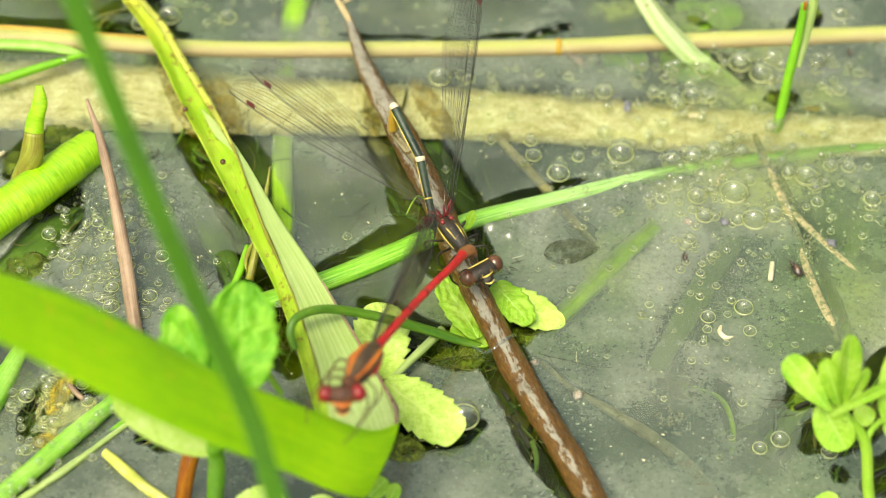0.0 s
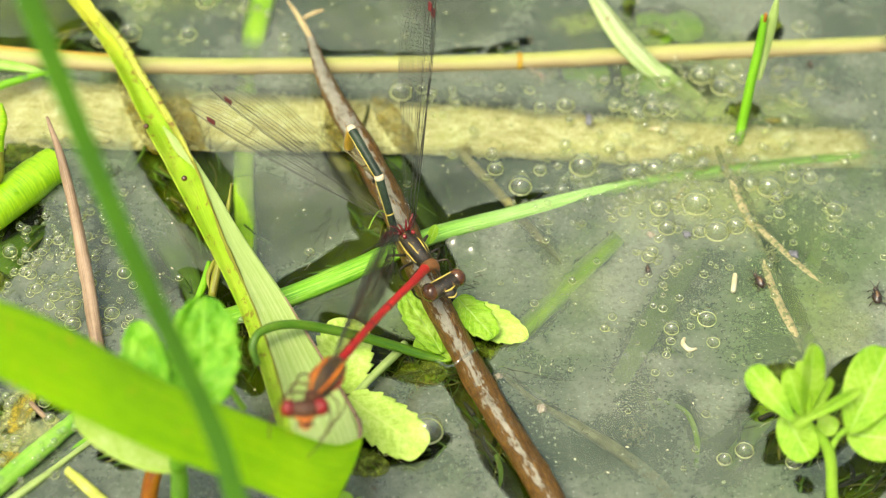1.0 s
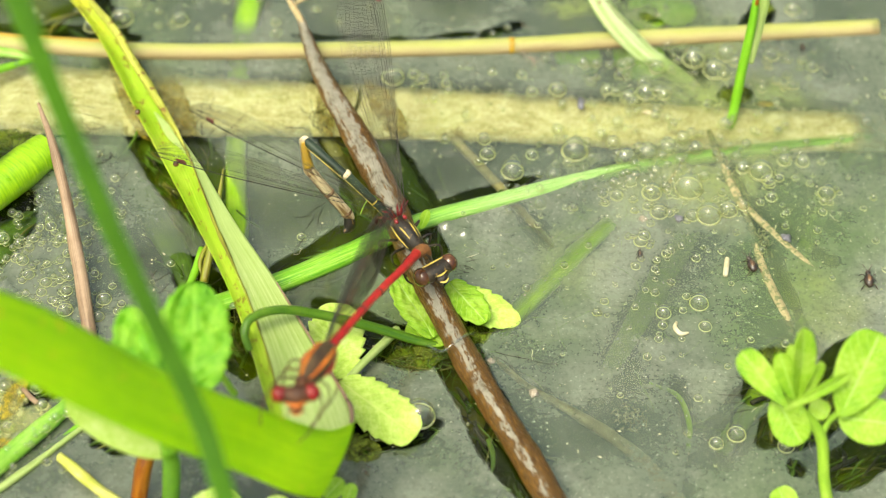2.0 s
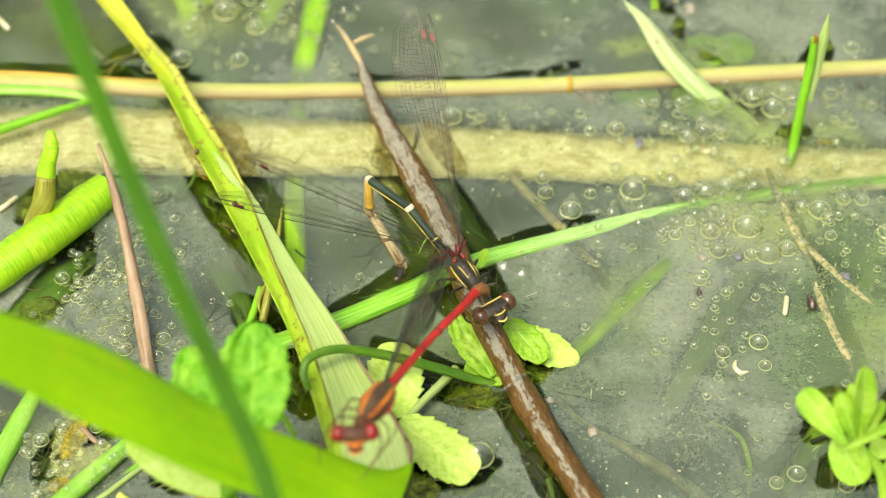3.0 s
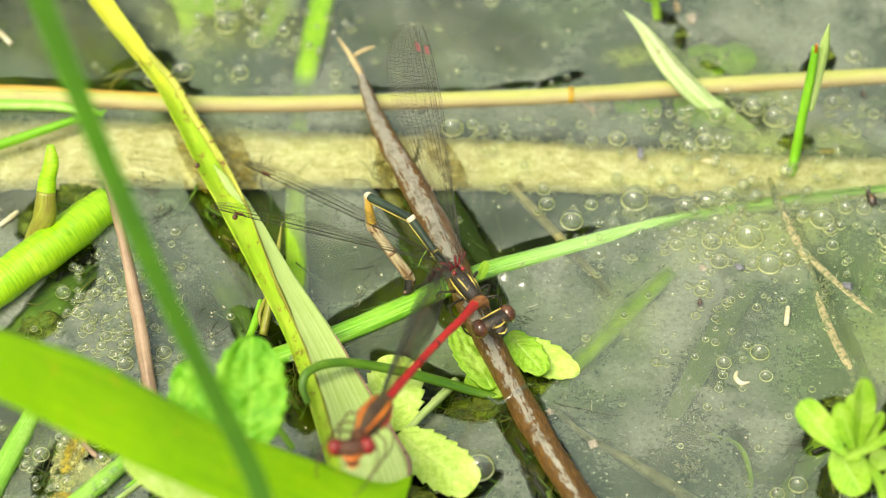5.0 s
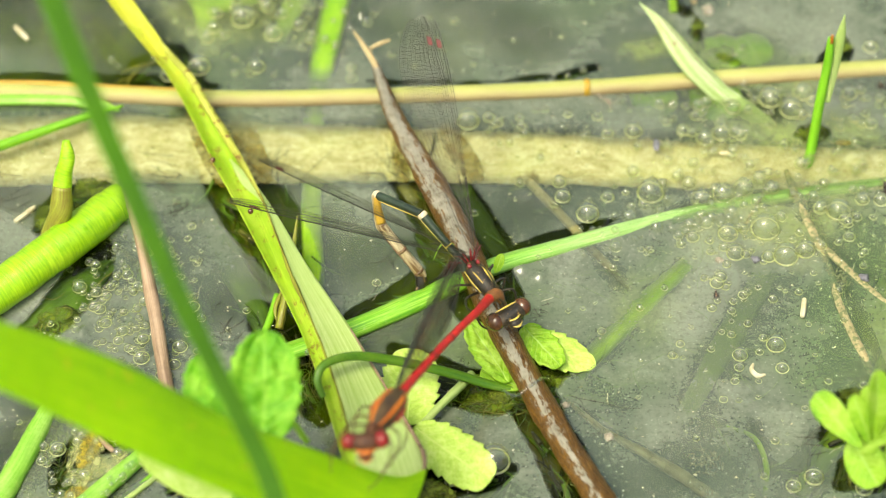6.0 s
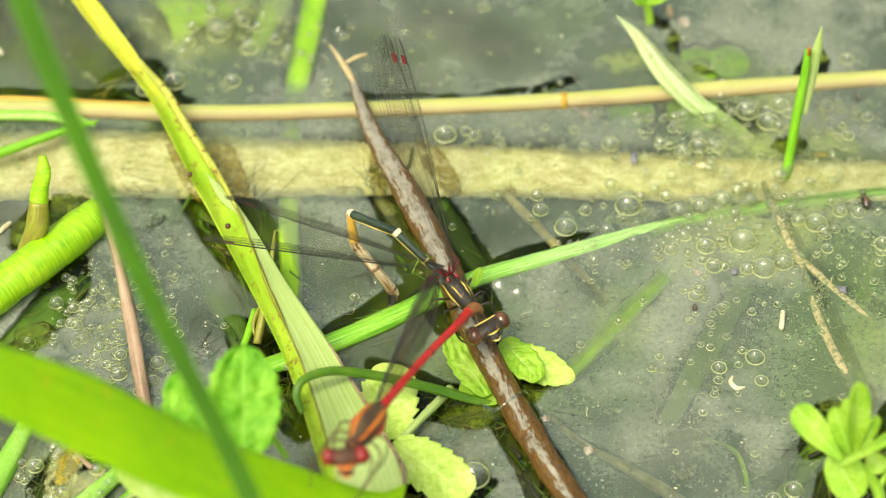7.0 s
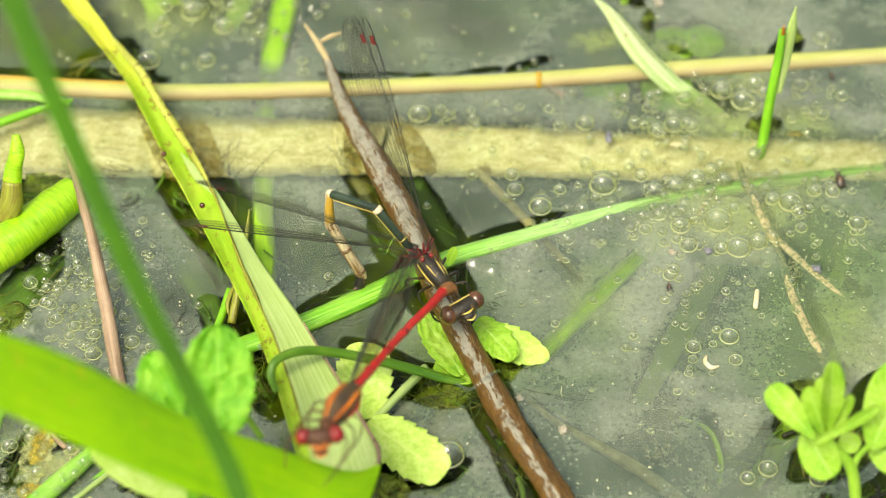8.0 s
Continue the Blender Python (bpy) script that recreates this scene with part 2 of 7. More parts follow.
BUG = surface("dark_bug", (0.01, 0.006, 0.004), (0.03, 0.018, 0.010), (0.07, 0.04, 0.02), 1.2, 0.3, 0.0, None, 0.7, 0.0, 0.2, 0.5)
MEMBRANE = clear_material("wing_membrane", (0.955, 0.955, 0.94), 0.012, 0.10, 0.3, 0.12)
BUBBLE = clear_material("bubble_skin", (0.97, 0.985, 0.86), 0.07, 0.62, 0.26, 0.12, 0.045)
# pale yellow ring that paints the light refracted at a bubble's edge
RIM_LIGHT = surface("bubble_rim_light", (0.56, 0.60, 0.24), (0.70, 0.74, 0.38), (0.84, 0.86, 0.56), 1.0, 0.15, 0.0, None, 0.7, 0.5, 0.0, 0.5)
SLICK = clear_material("water_skin", (0.95, 0.96, 0.92), 0.06, 0.5, 0.4, 0.08)

def twig_material():
    """Wet bark: dark brown sides, the sky's gloss painted pale along the top, rusty flecks."""
    k = Mat("wet_brown_twig")
    vec = k.coords()
    uv = k.coords("UV", (1, 1, 1))
    sep = k.n.new("ShaderNodeSeparateXYZ")
    k.link(uv, sep.inputs[0])
    fine = k.noise(vec, 2.2, 6, 0.7)
    fibre = k.noise(k.coords("UV", (2.2, 26, 1)), 4.0, 7, 0.7)
    patch = k.noise(k.coords("UV", (3.0, 7.0, 1)), 2.4, 8, 0.75)
    bark = k.ramp(fibre, (0.36, (0.018, 0.008, 0.001)), (0.5, (0.090, 0.043, 0.006)), (0.64, (0.27, 0.145, 0.026)))
    away = k.math("ABSOLUTE", k.math("SUBTRACT", sep.outputs[1], 0.20), 0.0)
    gloss_mask = k.math("ADD", k.math("MULTIPLY", away, -4.5), k.math("ADD", k.math("MULTIPLY", sep.outputs[0], -0.075), k.math("SUBTRACT", k.math("MULTIPLY", patch, 2.6), 0.38)))
    mask = k.ramp(gloss_mask, (0.34, (0, 0, 0)), (0.44, (0.95, 0.95, 0.95)))
    # pale grey painted for the bright sky reflected on the wet twig
    pale = k.ramp(k.math("ADD", k.math("MULTIPLY", k.noise(vec, 0.9, 6, 0.62), 0.55), k.math("MULTIPLY", fibre, 0.45)), (0.38, (0.085, 0.068, 0.032)), (0.47, (0.235, 0.222, 0.165)), (0.66, (0.36, 0.345, 0.28)))
    col = k.mix(mask, bark, pale)
    k.link(col, k.bsdf.inputs["Base Color"])
    k.link(k.math("ADD", 0.16, k.math("MULTIPLY", fine, 0.34)), k.bsdf.inputs["Roughness"])
    k.link(k.math("ADD", 0.22, k.math("MULTIPLY", mask, 0.3)), k.bsdf.inputs["Specular IOR Level"])
    k.bsdf.inputs["Coat Weight"].default_value = 0.2
    k.bsdf.inputs["Coat Roughness"].default_value = 0.2
    k.bump(k.math("ADD", fibre, k.math("MULTIPLY", fine, 0.5)), 0.8, 0.18)
    return k.m


def leaf_material(name, dark, mid, light, rib, through=0.3):
    """A broad leaf with a pale midrib and side veins, mottled between."""
    k = Mat(name)
    vec = k.coords()
    sep = k.n.new("ShaderNodeSeparateXYZ")
    k.link(k.coords("UV", (1, 1, 1)), sep.inputs[0])
    u, v = sep.outputs[0], sep.outputs[1]
    off = k.math("ABSOLUTE", k.math("SUBTRACT", v, 0.5), 0.0)
    mid_line = k.math("LESS_THAN", off, 0.022)
    wave = k.math("FRACT", k.math("SUBTRACT", k.math("MULTIPLY", u, 8.0), k.math("MULTIPLY", off, 4.5)), 0.0)
    side_line = k.math("MULTIPLY", k.math("LESS_THAN", wave, 0.12), 0.45)
    big, fine = k.noise(vec, 0.35, 4), k.noise(vec, 2.4, 6, 0.7)
    col = k.ramp(k.math("ADD", k.math("MULTIPLY", big, 0.55), k.math("MULTIPLY", fine, 0.45)), (0.37, dark), (0.5, mid), (0.63, light))
    col = k.mix(k.math("MAXIMUM", mid_line, side_line), col, rib)
    k.link(col, k.bsdf.inputs["Base Color"])
    k.bsdf.inputs["Roughness"].default_value = 0.5
    k.bump(k.math("SUBTRACT", fine, k.math("MULTIPLY", side_line, 1.5)), 0.5, 0.2)
    tr = k.n.new("ShaderNodeBsdfTranslucent")
    k.link(col, tr.inputs[0])
    k.link(k.shader_mix(through, k.bsdf.outputs[0], tr.outputs[0]), k.out.inputs[0])
    return k.m


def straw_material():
    """A dry stalk coloured by its normal: yellow-green on top, pinkish tan below, speckled and finely ribbed."""
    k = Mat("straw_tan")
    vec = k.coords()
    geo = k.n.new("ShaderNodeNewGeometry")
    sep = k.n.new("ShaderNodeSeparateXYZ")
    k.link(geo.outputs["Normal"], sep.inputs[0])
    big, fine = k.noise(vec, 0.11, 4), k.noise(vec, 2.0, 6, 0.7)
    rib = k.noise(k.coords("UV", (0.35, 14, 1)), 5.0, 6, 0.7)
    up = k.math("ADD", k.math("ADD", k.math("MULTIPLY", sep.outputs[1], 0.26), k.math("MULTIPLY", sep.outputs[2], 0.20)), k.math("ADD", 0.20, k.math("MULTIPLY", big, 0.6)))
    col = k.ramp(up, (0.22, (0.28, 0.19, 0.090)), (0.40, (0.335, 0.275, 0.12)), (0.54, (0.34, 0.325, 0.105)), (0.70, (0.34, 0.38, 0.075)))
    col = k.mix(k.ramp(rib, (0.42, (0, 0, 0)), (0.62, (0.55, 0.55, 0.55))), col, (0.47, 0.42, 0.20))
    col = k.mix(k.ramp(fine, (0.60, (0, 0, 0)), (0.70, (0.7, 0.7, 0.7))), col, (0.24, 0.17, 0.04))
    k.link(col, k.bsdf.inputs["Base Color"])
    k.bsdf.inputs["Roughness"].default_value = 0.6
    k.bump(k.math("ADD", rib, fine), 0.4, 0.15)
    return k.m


def reed_material():
    """A reed leaf turning yellow towards its base, fresh green beyond, ribbed and blotched brown."""
    k = Mat("yellowing_reed")
    vec = k.coords()
    sep = k.n.new("ShaderNodeSeparateXYZ")
    k.link(k.coords("UV", (1, 1, 1)), sep.inputs[0])
    big, fine = k.noise(vec, 0.22, 4), k.noise(vec, 1.6, 6, 0.7)
    rib = k.noise(k.coords("UV", (0.5, 9, 1)), 5.0, 6, 0.7)
    green = k.ramp(k.math("ADD", k.math("MULTIPLY", rib, 0.7), k.math("MULTIPLY", big, 0.3)), (0.36, (0.17, 0.38, 0.006)), (0.5, (0.33, 0.53, 0.014)), (0.64, (0.58, 0.68, 0.09)))
    yellow = k.ramp(rib, (0.36, (0.46, 0.50, 0.012)), (0.5, (0.60, 0.63, 0.04)), (0.66, (0.76, 0.78, 0.20)))
    along = k.math("ADD", sep.outputs[0], k.math("MULTIPLY", k.math("SUBTRACT", big, 0.5), 1.6))
    col = k.mix(k.ramp(k.math("MULTIPLY", along, 0.5), (0.50, (1, 1, 1)), (0.86, (0, 0, 0))), green, yellow)
    near = k.ramp(k.math("MULTIPLY", sep.outputs[0], 0.25), (0.22, (0, 0, 0)), (0.34, (0.09, 0.09, 0.09)), (0.47, (0.06, 0.06, 0.06)), (0.9, (0.05, 0.05, 0.05)))
    blot = k.math("ADD", k.noise(k.coords(scale=(1000, 620, 1000)), 0.85, 8, 0.76), near)
    col = k.mix(k.ramp(blot, (0.61, (0, 0, 0)), (0.67, (0.85, 0.85, 0.85))), col, (0.20, 0.13, 0.012))
    k.link(col, k.bsdf.inputs["Base Color"])
    k.link(k.math("ADD", 0.28, k.math("MULTIPLY", fine, 0.3)), k.bsdf.inputs["Roughness"])
    k.bump(k.math("ADD", rib, k.math("MULTIPLY", fine, 0.5)), 0.7, 0.15)
    tr = k.n.new("ShaderNodeBsdfTranslucent")
    k.link(col, tr.inputs[0])
    k.link(k.shader_mix(0.2, k.bsdf.outputs[0], tr.outputs[0]), k.out.inputs[0])
    return k.m


def weed_material():
    """Bleached, decaying reed: felted fibres along the blade, silt in the hollows."""
    k = Mat("khaki_felt")
    vec = k.coords()
    fibre = k.noise(k.coords(scale=(420, 1900, 1000)), 0.9, 9, 0.76)
    felt = k.noise(vec, 3.4, 9, 0.82)
    big = k.noise(vec, 0.12, 5, 0.6)
    both = k.math("ADD", k.math("MULTIPLY", fibre, 0.22), k.math("ADD", k.math("MULTIPLY", felt, 0.63), k.math("MULTIPLY", big, 0.15)))
    col = k.ramp(both, (0.37, (0.28, 0.22, 0.11)), (0.45, (0.54, 0.46, 0.28)), (0.52, (0.70, 0.63, 0.45)), (0.60, (0.90, 0.86, 0.74)))
    col = k.mix(k.ramp(big, (0.50, (0, 0, 0)), (0.66, (0.4, 0.4, 0.4))), col, (0.56, 0.55, 0.22))
    rot = k.noise(k.coords(scale=(800, 1100, 1000)), 0.55, 9, 0.8)
    col = k.mix(k.ramp(rot, (0.36, (0.75, 0.75, 0.75)), (0.48, (0, 0, 0))), col, (0.30, 0.24, 0.09))
    col = k.mix(k.ramp(rot, (0.53, (0, 0, 0)), (0.62, (0.7, 0.7, 0.7))), col, (0.93, 0.89, 0.78))
    k.link(col, k.bsdf.inputs["Base Color"])
    k.bsdf.inputs["Roughness"].default_value = 0.9
    k.bump(both, 1.0, 0.3)
    return k.m


REED = reed_material()
WEED = weed_material()
def stem_material():
    """A floating reed stem: fresh green at its base, paler and flecked towards its far end."""
    k = Mat("floating_stem_green")
    vec = k.coords()
    sep = k.n.new("ShaderNodeSeparateXYZ")
    k.link(k.coords("UV", (1, 1, 1)), sep.inputs[0])
    rib = k.noise(k.coords("UV", (0.3, 8, 1)), 5.0, 6, 0.68)
    big, fine = k.noise(vec, 0.2, 4), k.noise(vec, 2.0, 6, 0.7)
    green = k.ramp(rib, (0.38, (0.09, 0.31, 0.008)), (0.5, (0.18, 0.45, 0.02)), (0.62, (0.36, 0.60, 0.09)))
    pale = k.ramp(rib, (0.38, (0.18, 0.37, 0.07)), (0.5, (0.29, 0.48, 0.14)), (0.62, (0.44, 0.60, 0.27)))
    col = k.mix(k.ramp(k.math("ADD", k.math("MULTIPLY", sep.outputs[0], 0.15), k.math("MULTIPLY", big, 0.3)), (0.50, (0, 0, 0)), (0.72, (1, 1, 1))), green, pale)
    col = k.mix(k.ramp(fine, (0.58, (0, 0, 0)), (0.72, (0.4, 0.4, 0.4))), col, (0.46, 0.52, 0.30))
    k.link(col, k.bsdf.inputs["Base Color"])
    k.bsdf.inputs["Roughness"].default_value = 0.35
    k.bump(k.math("ADD", rib, k.math("MULTIPLY", fine, 0.4)), 0.5, 0.12)
    return k.m


PALE_STEM = stem_material()
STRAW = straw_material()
FOLD = surface("withered_fold", (0.20, 0.22, 0.012), (0.40, 0.44, 0.03), (0.58, 0.60, 0.12), 0.7, 0.45, 0.6, (0.17, 0.10, 0.012), 0.58, 0.1, 0.6)
YELLOW_STALK = surface("yellow_stalk", (0.32, 0.40, 0.04), (0.50, 0.53, 0.07), (0.68, 0.68, 0.22), 1.6, 0.45, 0.2, (0.30, 0.22, 0.05), 0.62)
MOSS_VEIL = veil_material("moss_veil", (0.15, 0.19, 0.010), 0.9)
TWIG = twig_material()
LEAF = leaf_material("light_serrate_leaf", (0.40, 0.62, 0.06), (0.57, 0.77, 0.14), (0.72, 0.86, 0.30), (0.64, 0.80, 0.20))
HERB = leaf_material("herb_leaf", (0.20, 0.46, 0.010), (0.33, 0.58, 0.03), (0.49, 0.69, 0.11), (0.47, 0.69, 0.15), 0.35)
MINT = leaf_material("mint_leaf", (0.09, 0.34, 0.003), (0.17, 0.48, 0.008), (0.34, 0.64, 0.05), (0.26, 0.56, 0.04), 0.35)
SPROUT = surface("sprout_stalk", (0.22, 0.46, 0.02), (0.34, 0.58, 0.04), (0.46, 0.68, 0.10), 0.5, 0.45, 0.3, None, 0.7, 0.2, 0.2)


# ---------- geometry helpers; all lengths in millimetres ----------
def V(p):
    return Vector(p)


def smooth_line(pts, n):
    """n points along a Catmull-Rom curve; points may carry further values (a radius, a width)."""
    a = np.array(pts, float)
    a = np.vstack([2 * a[0] - a[1], a, 2 * a[-1] - a[-2]])
    k, out = len(a) - 3, []
    for i in range(n):
        s = i / (n - 1) * k
        j = min(int(s), k - 1)
        u = s - j
        p0, p1, p2, p3 = a[j:j + 4]
        out.append(0.5 * (2 * p1 + (p2 - p0) * u + (2 * p0 - 5 * p1 + 4 * p2 - p3) * u * u + (3 * p1 - p0 - 3 * p2 + p3) * u ** 3))
    return np.array(out)


def tube(pts, radii, n=24, seg=10, flat=1.0, up=(0, 0, 1), lumps=0.0, seed=0, bm=None, ridges=0, twist=0.0, mat=0):
    """A round body along pts with a radius at each; flat squashes it along up."""
    bm = bm or bmesh.new()
    uvl = bm.loops.layers.uv.verify()
    line = smooth_line([(*p, r) for p, r in zip(pts, radii)], n)
    rings, length = [], [0.0]
    for i, (x, y, z, r) in enumerate(line):
        a, b = line[max(i - 1, 0)][:3], line[min(i + 1, n - 1)][:3]
        t = V(b - a).normalized()
        side = t.cross(V(up))
        side = side.normalized() if side.length > 1e-6 else V((1, 0, 0))
        top = side.cross(t).normalized()
        if i:
            length.append(length[-1] + float(np.linalg.norm(line[i][:3] - line[i - 1][:3])))
        ring = []
        for j in range(seg):
            ang = 2 * math.pi * j / seg
            q = max(r, 0.004)
            if lumps:
                q *= 1 + lumps * (noise.noise(V((x * 0.28 + seed * 7.3, y * 0.28, z * 0.3)) + V((math.cos(ang), math.sin(ang), 0)) * 0.9) + 0.35 * noise.noise(V((x * 1.1 + math.cos(ang), y * 1.1 + math.sin(ang), seed))))
            if ridges:
                q *= 1 + 0.07 * math.sin(ridges * ang + twist * length[-1]) if ridges > 0 else 1 + 0.05 * noise.noise(V((length[-1] * 0.7 + 2.2 * math.cos(ang - 1.0), math.cos(ang) * 0.9, math.sin(ang) * 0.9)))
            ring.append(bm.verts.new(V((x, y, z)) + side * (math.cos(ang) * q) + top * (math.sin(ang) * q * flat)))
        rings.append(ring)
    tot = max(length[-1], 1e-6)
    for i in range(n - 1):
        for j in range(seg):
            fc = bm.faces.new((rings[i][j], rings[i][(j + 1) % seg], rings[i + 1][(j + 1) % seg], rings[i + 1][j]))
            fc.smooth, fc.material_index = True, mat
            for lp, (u, v) in zip(fc.loops, ((i, j), (i, j + 1), (i + 1, j + 1), (i + 1, j))):
                lp[uvl].uv = (length[u] * 0.1, v / seg)
    for ring in (rings[0][::-1], rings[-1]):
        bm.faces.new(ring).material_index = mat
    return bm


def strip(edges, n=40, m=8, thick=0.15, cup=0.0, crease=0.0, wave=0.0, seed=0, bm=None):
    """A leaf blade between two edges, given as rows (left point, right point); cup bows it across, crease keels it."""
    bm = bm or bmesh.new()
    uvl = bm.loops.layers.uv.verify()
    line = smooth_line([(*a, *b) for a, b in edges], n)
    top, low = [], []
    for i in range(n):
        a, b = V(line[i][:3]), V(line[i][3:])
        i0, i1 = max(i - 1, 0), min(i + 1, n - 1)
        t = V((line[i1][:3] + line[i1][3:]) - (line[i0][:3] + line[i0][3:]))
        nor = (b - a).cross(t)
        nor = nor.normalized() if nor.length > 1e-9 else V((0, 0, 1))
        rt, rl = [], []
        for j in range(m + 1):
            v = j / m
            w = (b - a).length
            lift = cup * w * (4 * v * (1 - v)) + crease * w * (1 - abs(2 * v - 1))
            if wave:
                lift += wave * noise.noise(V((i * 0.23 + seed * 5.1, v * 2.5, seed)))
            p = a.lerp(b, v) + nor * lift
            th = thick * (0.35 + 0.65 * (1 - abs(2 * v - 1) ** 3))
            rt.append(bm.verts.new(p + nor * th * 0.5))
            rl.append(bm.verts.new(p - nor * th * 0.5))
        top.append(rt)
        low.append(rl)

    def quad(vs, uvs):
        fc = bm.faces.new(vs)
        fc.smooth = True
        for lp, uv in zip(fc.loops, uvs):
            lp[uvl].uv = uv

    for i in range(n - 1):
        for j in range(m):
            uv = [((i + di) * 4.0 / n, (j + dj) / m) for di, dj in ((0, 0), (0, 1), (1, 1), (1, 0))]
            quad((top[i][j], top[i][j + 1], top[i + 1][j + 1], top[i + 1][j]), uv)
            quad((low[i + 1][j], low[i + 1][j + 1], low[i][j + 1], low[i][j]), uv[::-1])
        for j in (0, m):
            quad((top[i][j], top[i + 1][j], low[i + 1][j], low[i][j]), [(0, 0)] * 4)
    for i in (0, n - 1):
        for j in range(m):
            quad((top[i][j], top[i][j + 1], low[i][j + 1], low[i][j]), [(0, 0)] * 4)
    bmesh.ops.recalc_face_normals(bm, faces=bm.faces)
    return bm


def ribbon(pts, widths, side=(1, 0, 0), **kw):
    """A blade along a centre line with a width at each point, its breadth along side."""
    rows = []
    for i, (p, w) in enumerate(zip(pts, widths)):
        t = (V(pts[min(i + 1, len(pts) - 1)]) - V(pts[max(i - 1, 0)])).normalized()
        s = V(side)
        s = (s - t * s.dot(t)).normalized()
        rows.append((V(p) - s * w / 2, V(p) + s * w / 2))
    return strip(rows, **kw)


def broad_leaf(stalk, tip, width, face=(0, 0, 1), teeth=0, tooth=0.06, belly=0.45, droop=0.0, fold=0.12, blunt=0.5, n=30, m=8, seed=0, crinkle=0.0):
    """A broad leaf from stalk to tip with a keeled midrib, side veins in relief and a toothed edge."""
    bm = bmesh.new()
    uvl = bm.loops.layers.uv.verify()
    a, b = V(stalk), V(tip)
    t = (b - a).normalized()
    length = (b - a).length
    side = t.cross(V(face)).normalized()
    nor = side.cross(t).normalized()
    grid = []
    for i in range(n + 1):
        u = i / n
        prof = (u ** belly) * ((1 - u) ** blunt) / ((belly / (belly + blunt)) ** belly * (blunt / (belly + blunt)) ** blunt)
        half = 0.5 * width * max(prof, 0.015)
        if teeth:
            half *= 1 + tooth * ((u * teeth) % 1.0 - 0.5) * (0.5 + 0.9 * abs(math.sin(17.0 * int(u * teeth) + seed)))
        mid = a + t * (length * u) + nor * (-droop * length * u * u)
        row = []
        for j in range(-m, m + 1):
            v = j / m
            vein = 0.016 * width * math.cos((u * 9 - abs(v) * 2.2) * 2 * math.pi) * (1 - abs(v) * 0.5) * (abs(v) > 0.05)
            cr = crinkle * noise.noise(V((u * 6 + seed * 3.7, v * 3, seed)))
            row.append(mid + side * (half * v) + nor * (fold * half * abs(v) + vein + cr))
        grid.append(row)
    th = 0.09
    top = [[bm.verts.new(p + nor * th) for p in row] for row in grid]
    low = [[bm.verts.new(p - nor * th) for p in row] for row in grid]
    w = 2 * m

    def quad(vs, uvs):
        fc = bm.faces.new(vs)
        fc.smooth = True
        for lp, uv in zip(fc.loops, uvs):
            lp[uvl].uv = uv

    for i in range(n):
        for j in range(w):
            uv = [((i + di) / n, (j + dj) / w) for di, dj in ((0, 0), (0, 1), (1, 1), (1, 0))]
            quad((top[i][j], top[i][j + 1], top[i + 1][j + 1], top[i + 1][j]), uv)
            quad((low[i + 1][j], low[i + 1][j + 1], low[i][j + 1], low[i][j]), uv[::-1])
        for j in (0, w):
            quad((top[i][j], top[i + 1][j], low[i + 1][j], low[i][j]), [(0, 0)] * 4)
    for i in (0, n):
        for j in range(w):
            quad((top[i][j], top[i][j + 1], low[i][j + 1], low[i][j]), [(0, 0)] * 4)
    bmesh.ops.recalc_face_normals(bm, faces=bm.faces)
    return bm


def ball(c, r, bm=None, seg=16, axes=((1, 0, 0), (0, 1, 0), (0, 0, 1)), mat=0):
    """An ellipsoid with half-lengths r along three axes."""
    bm = bm or bmesh.new()
    m = Matrix([list(V(a).normalized() * q) for a, q in zip(axes, r)]).transposed().to_4x4()
    m.translation = V(c)
    made = bmesh.ops.create_uvsphere(bm, u_segments=seg, v_segments=max(6, seg * 2 // 3), radius=1.0, matrix=m)
    for v in made["verts"]:
        for fc in v.link_faces:
            fc.smooth, fc.material_index = True, mat
    return bm


def to_mesh(name, bm, mats, shift=(0, 0, 0)):
    me = bpy.data.meshes.new(name)
    for v in bm.verts:
        v.co = (v.co - V(shift)) * MM
    bm.to_mesh(me)
    bm.free()
    for m in mats if isinstance(mats, (list, tuple)) else [mats]:
        me.materials.append(m)
    return me


def thing(name, base, label, category, group="", kind=""):
    """An Empty at its base (millimetres), which carries the parts."""
    ob = new(name)
    ob.location = V(base) * MM
    ob.empty_display_size = 0.002
    ob["base"] = tuple(float(q) for q in base)
    return tagged(ob, label, category, group, kind)


def part(name, bm, mats, parent, label=""):
    """One mesh under a thing or a part; bm is in the pond's millimetres."""
    base = parent["base"]
    ob = new(name, to_mesh(name, bm, mats, base))
    ob.parent = parent
    ob["base"] = tuple(base)
    return tagged(ob, label)


def moving_part(name, bm, mats, parent, label=""):
    """One mesh in a space of its own, placed later by its poses in its thing's space."""
    ob = new(name, to_mesh(name, bm, mats))
    ob.parent = parent
    ob["base"] = (0.0, 0.0, 0.0)
    return tagged(ob, label)


def single(name, bm, mats, base, label, category, group="", kind=""):
    """A thing of one mesh with its origin at its base."""
    ob = new(name, to_mesh(name, bm, mats, base))
    ob.location = V(base) * MM
    return tagged(ob, label, category, group, kind)


